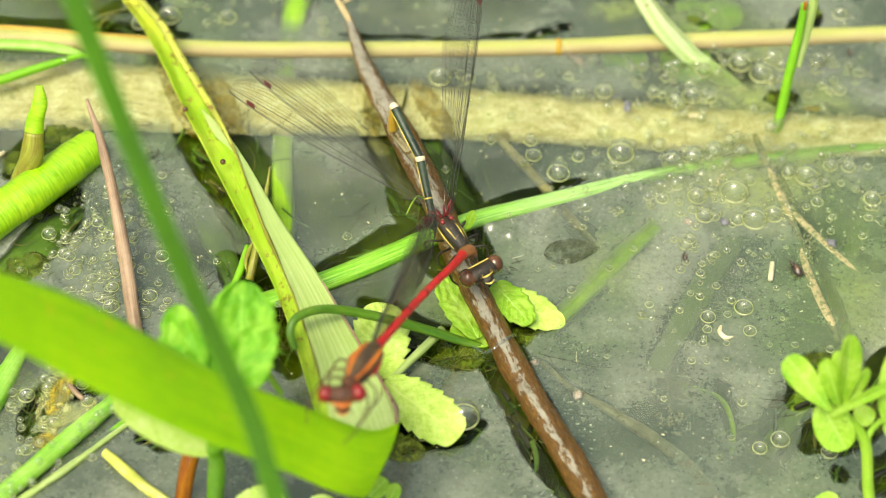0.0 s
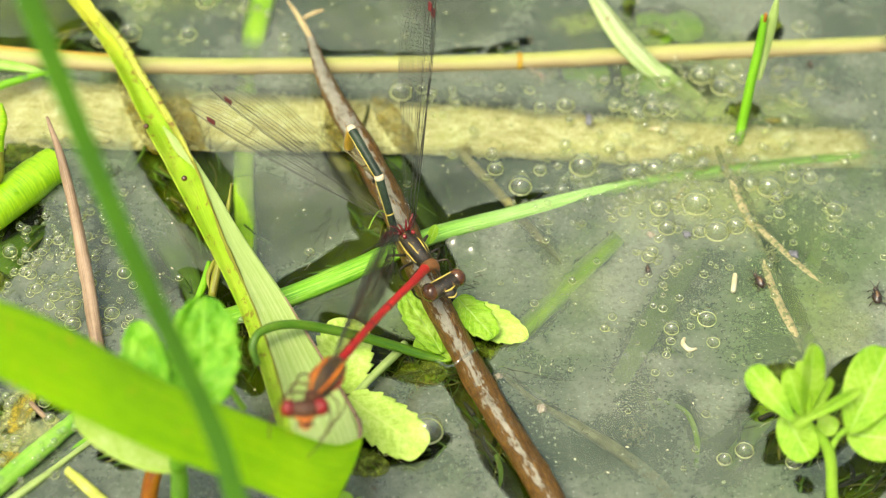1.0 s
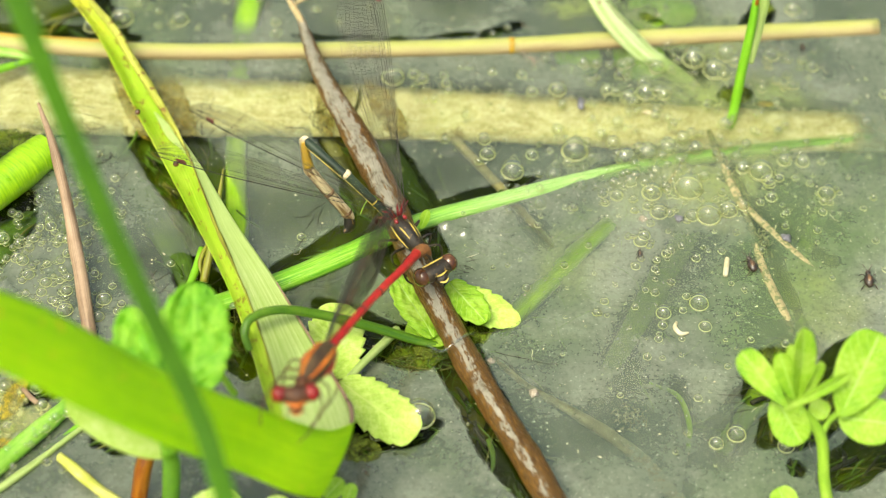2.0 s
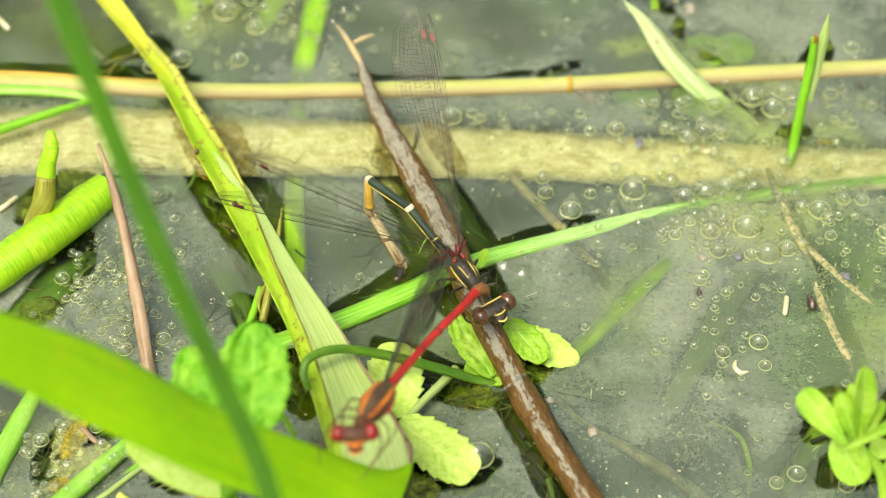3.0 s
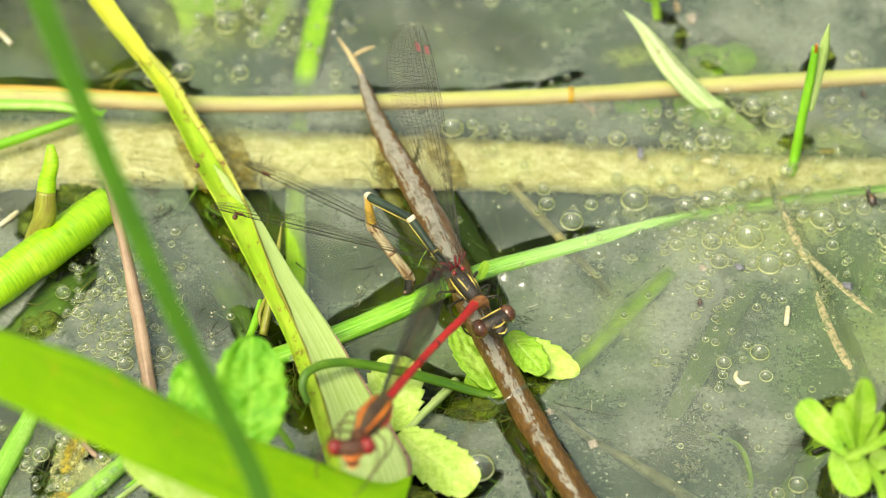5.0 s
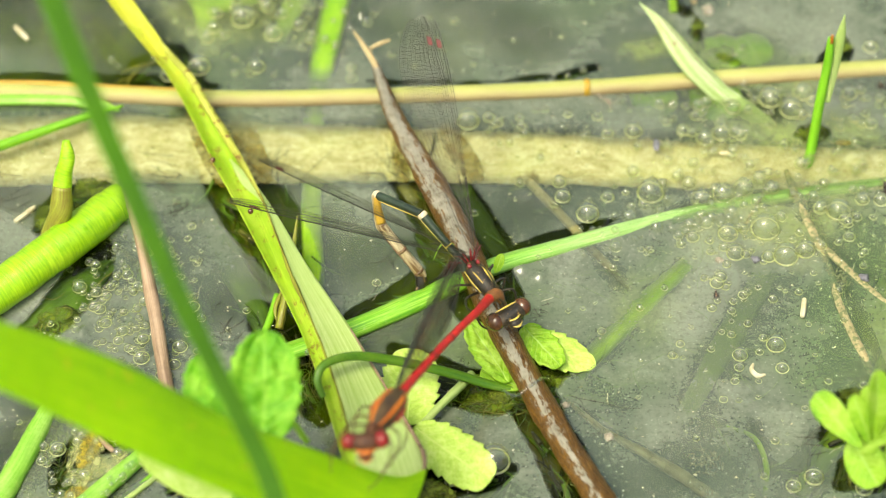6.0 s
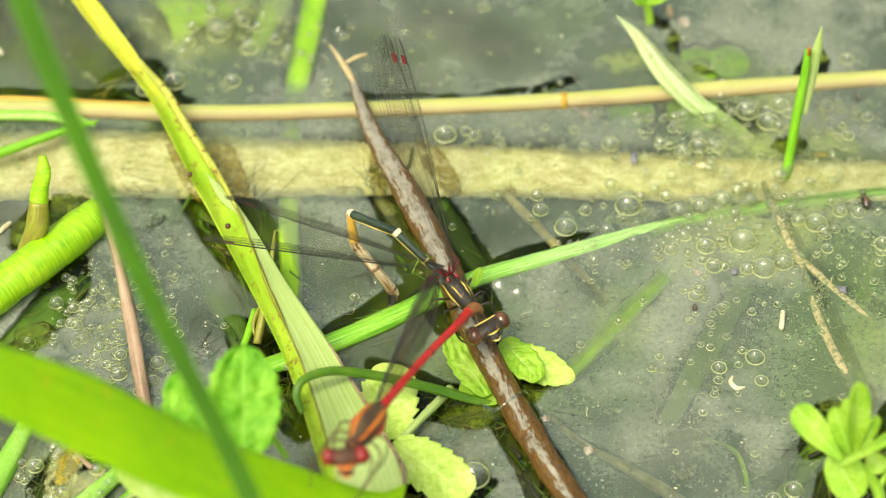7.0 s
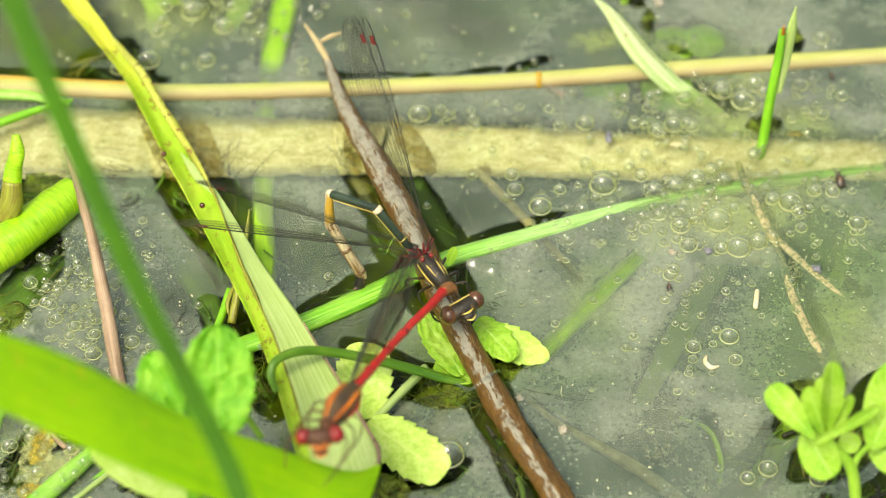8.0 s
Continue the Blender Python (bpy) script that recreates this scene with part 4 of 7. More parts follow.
    sunken("waterweed", [(36.7, 1.0, -0.70), (38.4, -2.3, -0.16), (41.4, -6.3, -0.14), (43.9, -9.1, -0.20), (46.4, -11.6, -0.50)], [0.2, 0.42, 0.4, 0.35, 0.3], SLIMY_TAN, "thin slimy tan stem lying in the film", 0.6, 0.12, 5)
    sunken("waterweed", [(11.1, -18.7, -1.2), (15.0, -22.5, -1.6), (19.3, -25.4, -1.9), (24.5, -29.3, -2.1), (28.9, -35.0, -2.4)], [0.3, 0.35, 0.5, 0.7, 0.7], SUNK_TAN, "thin tan stem lying under water", 1.0, 0.3, 6)
    sunken("waterweed", [(26.8, -22.1, -1.6), (29.4, -23.7, -1.4), (30.3, -26.9, -1.4), (30.0, -29.8, -1.8)], [0.12, 0.25, 0.25, 0.2], SUNK, "curled pale green tendril under water", 1.0, 0.2, 7)
    sunken("waterweed", [(32.3, 5.7, -0.30), (31.4, 3.8, -0.12), (30.4, 1.8, -0.10), (29.8, 0.4, -0.30)], [0.1, 0.22, 0.22, 0.1], SLIMY_TAN, "short tan stem fragment near the surface", 1.0, 0.3, 8)
    sunken("waterweed", [(-44.3, -34.7, 0.2), (-41.3, -28.5, 0.2), (-39.3, -22.6, 0.0), (-37.4, -17.0, -0.5)], [1.2, 1.2, 1.05, 0.7], STEM_GREEN, "pale green bubbly stem lying at the surface", 0.7, 0.2, 9)
    sunken("waterweed", [(22.0, -20.0, -6.0), (25.8, -14.3, -3.4), (31.4, -3.8, -3.4), (36.1, 7.1, -7.0)], [0.5, 1.2, 1.3, 0.4], SUNK, "green grass blade deep under water", 0.3, 0.2, 10)
    sunken("waterweed", [(33.2, -29.0, -3.0), (37.5, -22.9, -2.6), (43.5, -13.2, -3.0)], [0.8, 1.1, 0.8], SUNK, "green grass blade deep under water", 0.3, 0.2, 21)
    sunken("waterweed", [(52.8, 27.1, -3.5), (43.3, 17.8, -4.0), (37.8, 17.2, -9.0)], [0.9, 0.9, 0.6], SUNK, "green grass blade deep under water", 0.3, 0.2, 11)
    sunken("waterweed", [(50.8, 9.6, -3.5), (43.5, -4.8, -5.0), (39.2, -13.2, -9.0)], [0.8, 0.8, 0.6], SUNK, "green grass blade deep under water", 0.3, 0.2, 12)
    # two dark blades added under water as the reed leaf's green reflection
    sunken("waterweed", [(-27.5, 18.9, -3.4), (-24.6, 10.9, -3.2), (-21.0, 3.3, -3.2), (-16.3, -5.5, -4.0)], [0.8, 1.1, 1.1, 0.8], ALGAE, "dark green blade standing in for the reed leaf's reflection", 0.35, 0.3, 13)
    sunken("waterweed", [(-20.7, 14.6, -4.0), (-17.3, 7.1, -3.2), (-13.8, -1.2, -4.0)], [0.8, 1.2, 0.9], ALGAE, "dark green blade standing in for the reed leaf's reflection", 0.35, 0.3, 14)
    sunken("waterweed", [(-5.6, 11.9, -1.6), (-2.6, 5.4, -3.0), (2.7, -2.7, -4.0), (6.5, -15.3, -4.0), (10.6, -27.1, -4.0)], [1.6, 1.3, 1.4, 1.4, 1.4], OLIVE, "olive strip lying under water along the twig", 0.35, 0.3, 15)
    sunken("waterweed", [(-0.2, 12.0, -1.8), (2.7, 5.4, -3.0), (5.6, 1.0, -5.0)], [0.9, 1.2, 0.9], ALGAE, "dark green strip beside the twig", 0.35, 0.3, 16)
    sunken("waterweed", [(-46.0, -15.5, -2.2), (-42.0, -10.5, -1.3), (-38.0, -6.0, -1.3), (-34.5, -1.5, -2.0)], [1.2, 2.2, 2.3, 1.0], ALGAE, "dark green leaf blade under the rolled leaf", 0.3, 0.4, 17)
    sunken("waterweed", [(-25.5, 5.5, -2.6), (-22.5, -1.0, -1.8), (-19.5, -7.0, -1.8), (-17.8, -12.5, -2.6)], [0.6, 1.3, 1.3, 0.6], ALGAE, "green leaf blade under water beside the reed leaf", 0.3, 0.3, 18)
    for pts, r in (([(-30.5, 38.9, -1.6), (-26.5, 35.1, -1.2), (-22.1, 35.5, -1.2), (-18.0, 40.7, -1.6)], 1.9), ([(-18.8, 29.0, -1.9), (-17.0, 33.5, -1.3), (-15.7, 38.9, -1.6)], 1.3), ([(-27.1, 29.4, -1.9), (-27.0, 32.7, -1.4), (-28.5, 37.4, -1.8)], 1.2), ([(-32.6, -13.1, -1.2), (-31.2, -4.9, -1.0), (-30.9, 2.1, -1.6)], 0.4)):
        sunken("waterweed", pts, [r * 0.6, r, r, r * 0.6][:len(pts)], SUNK, "yellow-green leaf blade curling under water", 0.35, 0.4, int(r * 50))
    for c, r, f in (((32.6, 25.8, -0.9), 2.2, 1.0), ((21.7, 19.0, -0.8), 2.7, 0.9), ((28.3, 18.7, -0.8), 2.9, 0.95), ((29.4, 26.0, -1.5), 2.4, 1.0)):
        single("sunken_leaf", broad_leaf(V(c) - V((r * 0.3, -r, 0)), V(c) + V((r * 0.3, -r, 0.2)), r * 2 * f, (0, 0, 1), 9, 0.10, 0.42, 0.0, 0.05, 0.4, 54, seed=int(r * 7)), HERB, c, "small round pale green leaf under water", "leaf", "sunken leaves")


build_sunken()


# ---------- stems on the surface ----------
def build_stems():
    s = thing("dry_reed", STRAW_LINE[3], "tan dry reed stalk floating on the pond", "reed")
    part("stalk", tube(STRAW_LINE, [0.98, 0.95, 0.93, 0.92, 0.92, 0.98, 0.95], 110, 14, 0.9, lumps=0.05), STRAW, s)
    part("node", tube([(14.3, 19.5, 0.5), (14.6, 19.5, 0.5), (14.9, 19.5, 0.5)], [0.9, 1.0, 0.9], 6, 14), ORANGE_STRAW, s, "orange-brown joint of the stalk")
    part("wet_edge", tube([(-52.5, 20.6, 0.9), (-43.4, 20.3, 1.1), (-35.0, 19.7, 1.0), (-27.2, 19.1, 0.9), (-23.3, 19.1, 0.6)], [0.35, 0.35, 0.3, 0.35, 0.1], 40, 8), ORANGE_STRAW, s, "orange wet sheath edge")
    single("pale_sedge", tube([(-52.9, 18.5, 0.5), (-44.5, 18.6, 0.6), (-38.5, 18.2, 0.5), (-34.9, 17.4, 0.0)], [0.75, 0.8, 0.7, 0.3], 30, 10, 0.6, lumps=0.1), STEM_GREEN, (-44.5, 18.6, 0.6), "pale green sheath floating beside the dry stalk", "reed")
    single("thin_grass", tube([(-49.5, 10.6, 1.0), (-42.7, 13.5, 1.2), (-38.1, 15.4, 1.4), (-34.4, 17.0, 1.2)], [0.6, 0.5, 0.4, 0.12], 30, 10), SHOOT, (-42.7, 13.5, 1.2), "thin green grass stem with water drops", "reed")
    gr = thing("green_reed", GREEN_LINE[3], "fresh green reed stem floating under the twig", "reed")
    for off, lift in ((-0.45, 0.50), (0.0, 0.67), (0.45, 0.52)):
        part("rib", tube([(x, y + off, z + lift) for x, y, z in GREEN_LINE], [0.10, 0.12, 0.12, 0.1, 0.1, 0.09, 0.08, 0.06], 90, 6, 0.6), PALE_STEM, gr, "pale lengthwise rib")
    part("stem", tube(GREEN_LINE, [0.9, 1.05, 1.1, 0.95, 0.85, 0.8, 0.72, 0.6], 110, 14, 0.8, lumps=0.06, ridges=5), PALE_STEM, gr)
    t = thing("twig", TWIG_LINE[3], "wet brown twig with the sky's gloss painted pale, lying on the water", "twig")
    part("stick", tube(TWIG_LINE, TWIG_R, 300, 30, 0.95, lumps=0.15, seed=2), TWIG, t)
    part("splinter", tube([(-7.4, 19.5, 3.6), (-8.6, 22.1, 3.8), (-10.1, 24.7, 4.0)], [0.42, 0.32, 0.1], 16, 8, lumps=0.3), SPLINTER, t, "pale broken splinter tip")
    part("side_splinter", tube([(-8.3, 22.4, 3.8), (-7.3, 22.9, 4.0), (-6.2, 23.4, 4.0)], [0.2, 0.24, 0.12], 10, 8, lumps=0.2), SPLINTER, t, "pale broken side splinter")
    r = thing("rolled_leaf", ROLL_LINE[2], "lime-green rolled leaf tube lying on the water", "leaf")
    part("roll", tube(ROLL_LINE, [2.2, 2.2, 2.2, 2.15, 1.9], 220, 26, 0.9, lumps=0.05, ridges=-2, twist=6.5), ROLL, r)
    # solid dark green plug; the hollow's shade is in its colour
    part("shaded_end", tube([(ROLL_LINE[-1][0] - 0.1, ROLL_LINE[-1][1] - 0.1, ROLL_LINE[-1][2]), (ROLL_LINE[-1][0] + 0.35, ROLL_LINE[-1][1] + 0.3, ROLL_LINE[-1][2] - 0.1)], [1.75, 1.2], 6, 20), DARK_STEM, r, "dark plug for the shaded hollow of the roll")
    sh = thing("reed_shoot", (-39.7, -0.0, 1.5), "young green shoot with a brown base", "shoot")
    part("blade", tube([(-38.9, 0.4, 4.0), (-38.5, 2.5, 7.0), (-37.9, 3.4, 9.0), (-37.9, 4.5, 10.5)], [1.05, 0.98, 0.82, 0.35], 24, 12, 0.66), ROLL, sh)
    part("base", tube([(-40.3, -1.0, 0.5), (-39.7, -0.0, 2.0), (-38.9, 0.7, 4.3), (-38.6, 1.9, 6.4)], [1.4, 1.36, 1.26, 0.95], 20, 12, 0.74), SHOOT_BASE, sh, "brown base of the shoot")
    single("pink_reed", tube([(-33.3, 4.1, 9.0), (-31.9, 0.6, 7.5), (-30.4, -4.2, 5.5), (-28.9, -10.7, 3.0), (-27.4, -17.7, 0.5), (-26.5, -21.6, -2.5)], [0.15, 0.42, 0.55, 0.66, 0.7, 0.6], 60, 10, lumps=0.2), PINK_ROD, (-27.3, -18.2, 0.2), "pinkish dry stalk rising from the water", "reed")
    single("rusty_sedge", tube([(-15.0, -1.0, 5.0), (-15.4, -4.1, 3.5), (-16.0, -7.9, 2.0), (-16.7, -11.3, 0.0)], [0.1, 0.28, 0.36, 0.42], 24, 8, lumps=0.3), SHOOT_BASE, (-16.7, -11.3, 0.0), "thin orange-brown spike rising from the water", "reed")
    b = thing("sedge_shoot", (37.8, 11.1, 0.0), "green sedge shoot with a dry white sheath", "shoot")
    part("stem", tube([(37.1, 9.5, -1.5), (37.7, 11.3, 0.5), (38.2, 13.2, 5.0), (38.8, 15.1, 9.0), (39.0, 16.3, 11.5)], [0.5, 0.52, 0.5, 0.45, 0.35], 30, 10), SHOOT, b)
    part("tip", tube([(39.0, 16.0, 11.1), (39.1, 16.2, 12.0)], [0.3, 0.12], 6, 8), RUST, b, "red tip")
    part("sheath", ribbon([(39.0, 13.3, 5.0), (39.5, 15.2, 8.0), (40.0, 16.6, 11.2), (40.3, 17.6, 13.5)], [0.5, 1.1, 1.0, 0.1], thick=0.08, cup=0.2), PALE_REED, b, "papery white sheath")
    g = thing("grass_tip", (30.9, 18.3, -0.0), "pale striped grass leaf tip rising from the water", "leaf")
    part("blade", ribbon([(20.1, 25.2, 7.5), (22.1, 23.9, 6.0), (23.6, 22.4, 4.6), (25.3, 20.8, 3.0), (27.3, 19.5, 1.4), (29.1, 18.5, 0.1), (31.2, 17.5, -0.8), (33.7, 16.6, -2.4), (35.6, 15.6, -4.2)], [0.08, 1.15, 1.9, 2.25, 2.3, 2.1, 1.9, 1.6, 1.0], side=(1, 0.35, 0.1), thick=0.12, crease=-0.16, n=70), GRASS_BLADE, g)
    for off, mat in ((-0.36, RING), (-0.2, SHOOT), (0.12, TWIG_PLAIN), (0.24, RING), (0.36, TWIG_PLAIN)):
        vein = [V(p) + V((1, 0.35, 0.1)).normalized() * off * w + V((0, -0.05, 0.16)) for p, w in zip(((22.1, 23.9, 6.0), (23.6, 22.4, 4.6), (25.3, 20.8, 3.0), (27.3, 19.5, 1.4)), (1.15, 1.95, 2.4, 2.6))]
        part("vein", tube(vein, [0.03, 0.06, 0.07, 0.05], 24, 6, 0.6), mat, g, "pale vein" if mat is RING else "green vein" if mat is SHOOT else "brown vein")


build_stems()


# ---------- the long folded reed leaf ----------
def build_reed_leaf():
    r = thing("reed_leaf", (-13.4, -12.2, 5.0), "long yellow-green reed leaf creased and folded back over itself", "leaf")
    part("keel", strip([((-41.5, 36.5, 7.4), (-38.9, 36.5, 7.4)), ((-39.0, 31.8, 6.6), (-36.4, 31.8, 6.6)), ((-37.2, 29.1, 6.0), (-34.5, 29.1, 6.0)), ((-34.7, 25.5, 5.4), (-32.1, 25.5, 5.4)), ((-31.7, 21.5, 4.9), (-29.5, 21.5, 4.9)), ((-29.0, 17.5, 4.5), (-26.9, 17.9, 4.5)), ((-26.7, 12.9, 4.2), (-24.2, 13.4, 4.2)), ((-23.9, 6.6, 4.0), (-20.9, 7.0, 4.0)), ((-20.7, -0.2, 4.0), (-18.3, 0.7, 4.2)), ((-17.4, -7.6, 4.4), (-15.8, -7.1, 4.7)),
                        ((-14.3, -15.0, 5.2), (-12.9, -14.6, 5.5)), ((-11.9, -22.5, 6.5), (-10.5, -22.3, 6.8)), ((-9.5, -31.7, 8.0), (-8.3, -31.4, 8.3)), ((-7.2, -40.3, 9.3), (-6.2, -39.2, 9.5))], 130, 10, 0.35, 0.34, wave=0.22, seed=2), REED, r, "yellow-green keel with brown spots")
    part("flat", strip([((-22.4, 7.5, 3.6), (-22.2, 7.5, 3.6)), ((-20.8, 3.9, 3.9), (-19.8, 4.5, 3.8)), ((-18.4, 0.8, 4.1), (-17.1, -0.2, 4.0)), ((-15.9, -7.0, 4.6), (-13.6, -7.2, 4.4)), ((-13.1, -14.5, 5.4), (-9.3, -15.0, 5.2)), ((-10.6, -22.3, 6.7), (-6.2, -21.5, 6.0)),
                        ((-8.5, -31.3, 8.2), (-2.9, -28.8, 7.4)), ((-6.3, -39.2, 9.4), (-1.8, -33.3, 8.6))], 90, 10, 0.22, 0.05), PALE_REED, r, "pale striped flat of the leaf")
    part("withered_fold", tube([(-30.4, 22.4, 5.3), (-28.9, 20.2, 5.2), (-26.9, 17.3, 4.9), (-24.4, 12.8, 4.7), (-22.6, 9.6, 4.5), (-20.9, 6.4, 4.4), (-19.0, 2.4, 4.4)], [0.10, 0.34, 0.42, 0.40, 0.44, 0.36, 0.12], 120, 10, 0.6, lumps=0.5, seed=8), FOLD, r, "yellow withered fold along the edge")
    part("withered_seam", tube([(-21.6, 7.0, 4.2), (-19.6, 3.6, 4.3), (-18.2, 0.4, 4.4), (-15.7, -7.4, 4.9), (-12.9, -14.9, 5.7), (-10.5, -22.6, 7.0), (-8.7, -30.0, 8.2)], [0.06, 0.16, 0.12, 0.14, 0.10, 0.10, 0.08], 90, 8, 0.5, lumps=1.2, seed=6), SHOOT_BASE, r, "brown withered seam")
    part("withered_edge", tube([(-9.3, -15.2, 5.3), (-6.2, -21.7, 6.1), (-2.9, -29.0, 7.5), (-2.0, -31.8, 8.2), (-2.1, -34.6, 9.0)], [0.08, 0.12, 0.16, 0.18, 0.1], 60, 8, 0.7, lumps=0.5, seed=3), PINK_ROD, r, "pinkish withered edge")
    part("folded_tip", strip([((-4.7, -42.2, 10.0), (-1.7, -33.8, 9.4)), ((-7.1, -43.4, 13.0), (-4.7, -36.2, 12.0)), ((-11.7, -44.2, 18.0), (-11.0, -36.7, 17.0)), ((-17.9, -45.8, 25.0), (-18.4, -37.8, 24.0)), ((-26.4, -46.1, 33.0), (-27.0, -37.9, 33.0)),
                              ((-34.2, -46.4, 41.0), (-34.9, -39.8, 41.0)), ((-41.6, -47.1, 48.0), (-42.5, -41.0, 48.0))], 80, 10, 0.25, 0.05), LIME, r, "lime-green folded end of the leaf")


build_reed_leaf()
BLADE_BASE = (-12.3, -55.0, 36.0)
blade = thing("overhanging_grass", BLADE_BASE, "dark green grass blade hanging close before the lens", "grass")
part("midrib", tube([(-30.6, -21.3, 66.2), (-28.7, -26.5, 64.2), (-24.7, -34.7, 58.2), (-20.2, -42.4, 50.2), (-16.6, -47.4, 43.2), (-13.6, -51.8, 38.2), (-12.1, -55.7, 36.2), (-10.0, -61.2, 33.2)], [0.2, 0.2, 0.18, 0.16, 0.16, 0.18, 0.18, 0.18], 40, 8), GRASS, blade)
part("blade", ribbon([(-30.6, -21.1, 66.0), (-28.7, -26.3, 64.0), (-24.7, -34.5, 58.0), (-20.2, -42.3, 50.0), (-16.6, -47.2, 43.0), (-13.6, -51.7, 38.0), (-12.1, -55.5, 36.0), (-10.0, -61.0, 33.0)], [1.8, 1.8, 1.7, 1.6, 1.6, 1.7, 1.7, 1.7], thick=0.2, crease=0.08), GRASS, blade)


# ---------- herbs ----------
def build_herbs():
    h = thing("serrate_herb", (4.2, -18.4, 0.5), "light green herb with toothed leaves on the water", "plant")
    part("stalk", tube([(-2.6, -23.8, 1.2), (-0.5, -21.2, 1.3), (1.2, -19.0, 1.0), (2.3, -17.2, 0.4)], [0.36, 0.4, 0.45, 0.45], 20, 10), PALE_REED, h, "pale stalk")
    part("leaf", broad_leaf((-3.2, -24.2, 1.7), (4.0, -30.1, 1.4), 5.0, (0.0, -0.25, 1), 7, 0.13, 0.42, 0.02, 0.05, 0.34, 84, crinkle=0.25), LEAF, h)
    part("leaf", broad_leaf((-3.9, -23.6, 1.2), (-3.4, -15.0, 1.6), 5.6, (0.1, -0.2, 1), 7, 0.14, 0.42, 0.0, 0.08, 0.4, 84, seed=2), LEAF, h)
    part("leaf", broad_leaf((5.9, -18.6, 0.9), (2.0, -12.0, 2.4), 3.3, (0.2, -0.3, 1), 6, 0.12, 0.5, 0.05, 0.12, 0.5, 72, seed=3, crinkle=0.3), HERB, h)
    part("leaf", broad_leaf((7.6, -14.0, 1.5), (14.4, -16.1, 0.2), 3.9, (0.1, -0.2, 1), 6, 0.13, 0.42, 0.03, 0.08, 0.6, 78, seed=4, crinkle=0.3), LEAF, h)
    part("leaf", broad_leaf((7.4, -12.6, 1.8), (10.9, -17.2, 1.7), 3.3, (0.1, -0.2, 1), 5, 0.14, 0.4, 0.03, 0.08, 0.4, 60, seed=6, crinkle=0.25), HERB, h, "fresh green leaf lobe")
    part("leaf", broad_leaf((3.2, -17.0, 0.7), (7.0, -18.9, 0.6), 2.4, (0.1, -0.2, 1), 5, 0.15, 0.4, 0.03, 0.1, 0.5, 48, seed=5), HERB, h)
    single("bent_grass", tube([(-11.5, -24.7, 7.6), (-12.0, -23.3, 8.6), (-11.3, -21.9, 9.0), (-8.7, -20.3, 8.0), (-4.5, -19.2, 5.5), (0.3, -18.6, 2.6), (4.1, -18.8, 0.9), (6.6, -19.0, 0.2)], [0.28, 0.40, 0.44, 0.48, 0.52, 0.52, 0.48, 0.35], 70, 12, 0.8), DARK_STEM, (4.2, -18.6, 0.6), "dark green stem bent over the reed leaf", "reed")
    m = thing("mint_herb", (-16.5, -29.1, 4.0), "bright green crinkled herb leaves under the folded leaf", "plant")
    part("leaf", broad_leaf((-15.9, -36.0, 16.0), (-15.7, -27.2, 22.0), 6.6, (0.15, -0.6, 0.8), 9, 0.12, 0.6, 0.05, 0.2, 0.55, 54, seed=7, crinkle=0.5), MINT, m)
    part("leaf", broad_leaf((-19.5, -35.8, 17.0), (-21.6, -30.0, 22.0), 4.2, (-0.3, -0.6, 0.8), 7, 0.12, 0.6, 0.05, 0.2, 0.55, 42, seed=8, crinkle=0.45), MINT, m)
    part("leaf", broad_leaf((-17.7, -38.7, 12.0), (-27.1, -35.2, 15.0), 3.8, (0, -0.4, 0.9), 0, 0, 0.5, 0.0, 0.1, 0.5, 40, seed=9), LEAF, m, "lime-green leaf with a pale edge")
    part("stalk", tube([(-18.7, -37.0, 0.0), (-18.0, -38.3, 9.0), (-17.8, -38.5, 14.0), (-15.6, -35.1, 16.0)], [0.8, 0.8, 0.7, 0.5], 24, 10), SHOOT, m, "green stalk")
    part("petiole", tube([(-15.6, -35.1, 16.0), (-14.0, -32.1, 15.0), (-12.4, -32.5, 12.0)], [0.3, 0.3, 0.3], 14, 8), SPROUT, m)
    single("rusty_reed", tube([(-20.1, -33.5, 6.0), (-21.0, -35.2, 4.0), (-21.7, -36.4, 0.0)], [0.75, 0.8, 0.8], 14, 10, lumps=0.1), RUST, (-21.7, -36.4, 0.0), "rust-red plant stem standing in the water", "reed")
    for a, b, w, s in (((-16.8, -41.2, 4.0), (-11.9, -39.1, 5.0), 4.2, 1), ((-9.9, -40.9, 4.0), (-7.3, -39.7, 5.0), 3.2, 2), ((-4.4, -37.3, 2.0), (-2.8, -35.8, 3.0), 1.8, 3), ((-2.5, -37.6, 2.0), (-1.8, -36.3, 3.0), 1.4, 4)):
        single("small_herb", broad_leaf(a, b, w, (0, -0.3, 1), 6, 0.05, 0.45, 0.03, 0.12, 0.45, 36, seed=s), LEAF if s < 3 else HERB, a, "light green small leaf low over the water", "leaf", "small leaves")
    k = thing("brooklime", (41.3, -34.6, 0.0), "bright green water plant with spoon-shaped leaves", "plant")
    c = (38.7, -32.6, 10.0)
    part("stalk", tube([(42.4, -37.2, 0.0), (41.7, -35.9, 3.0), (40.9, -33.9, 7.5), c], [0.6, 0.55, 0.55, 0.5], 20, 10), SPROUT, k)
    part("petiole", tube([(41.0, -33.9, 7.5), (41.6, -33.0, 8.5), (42.5, -32.6, 9.5)], [0.32, 0.3, 0.3], 12, 8), SPROUT, k)
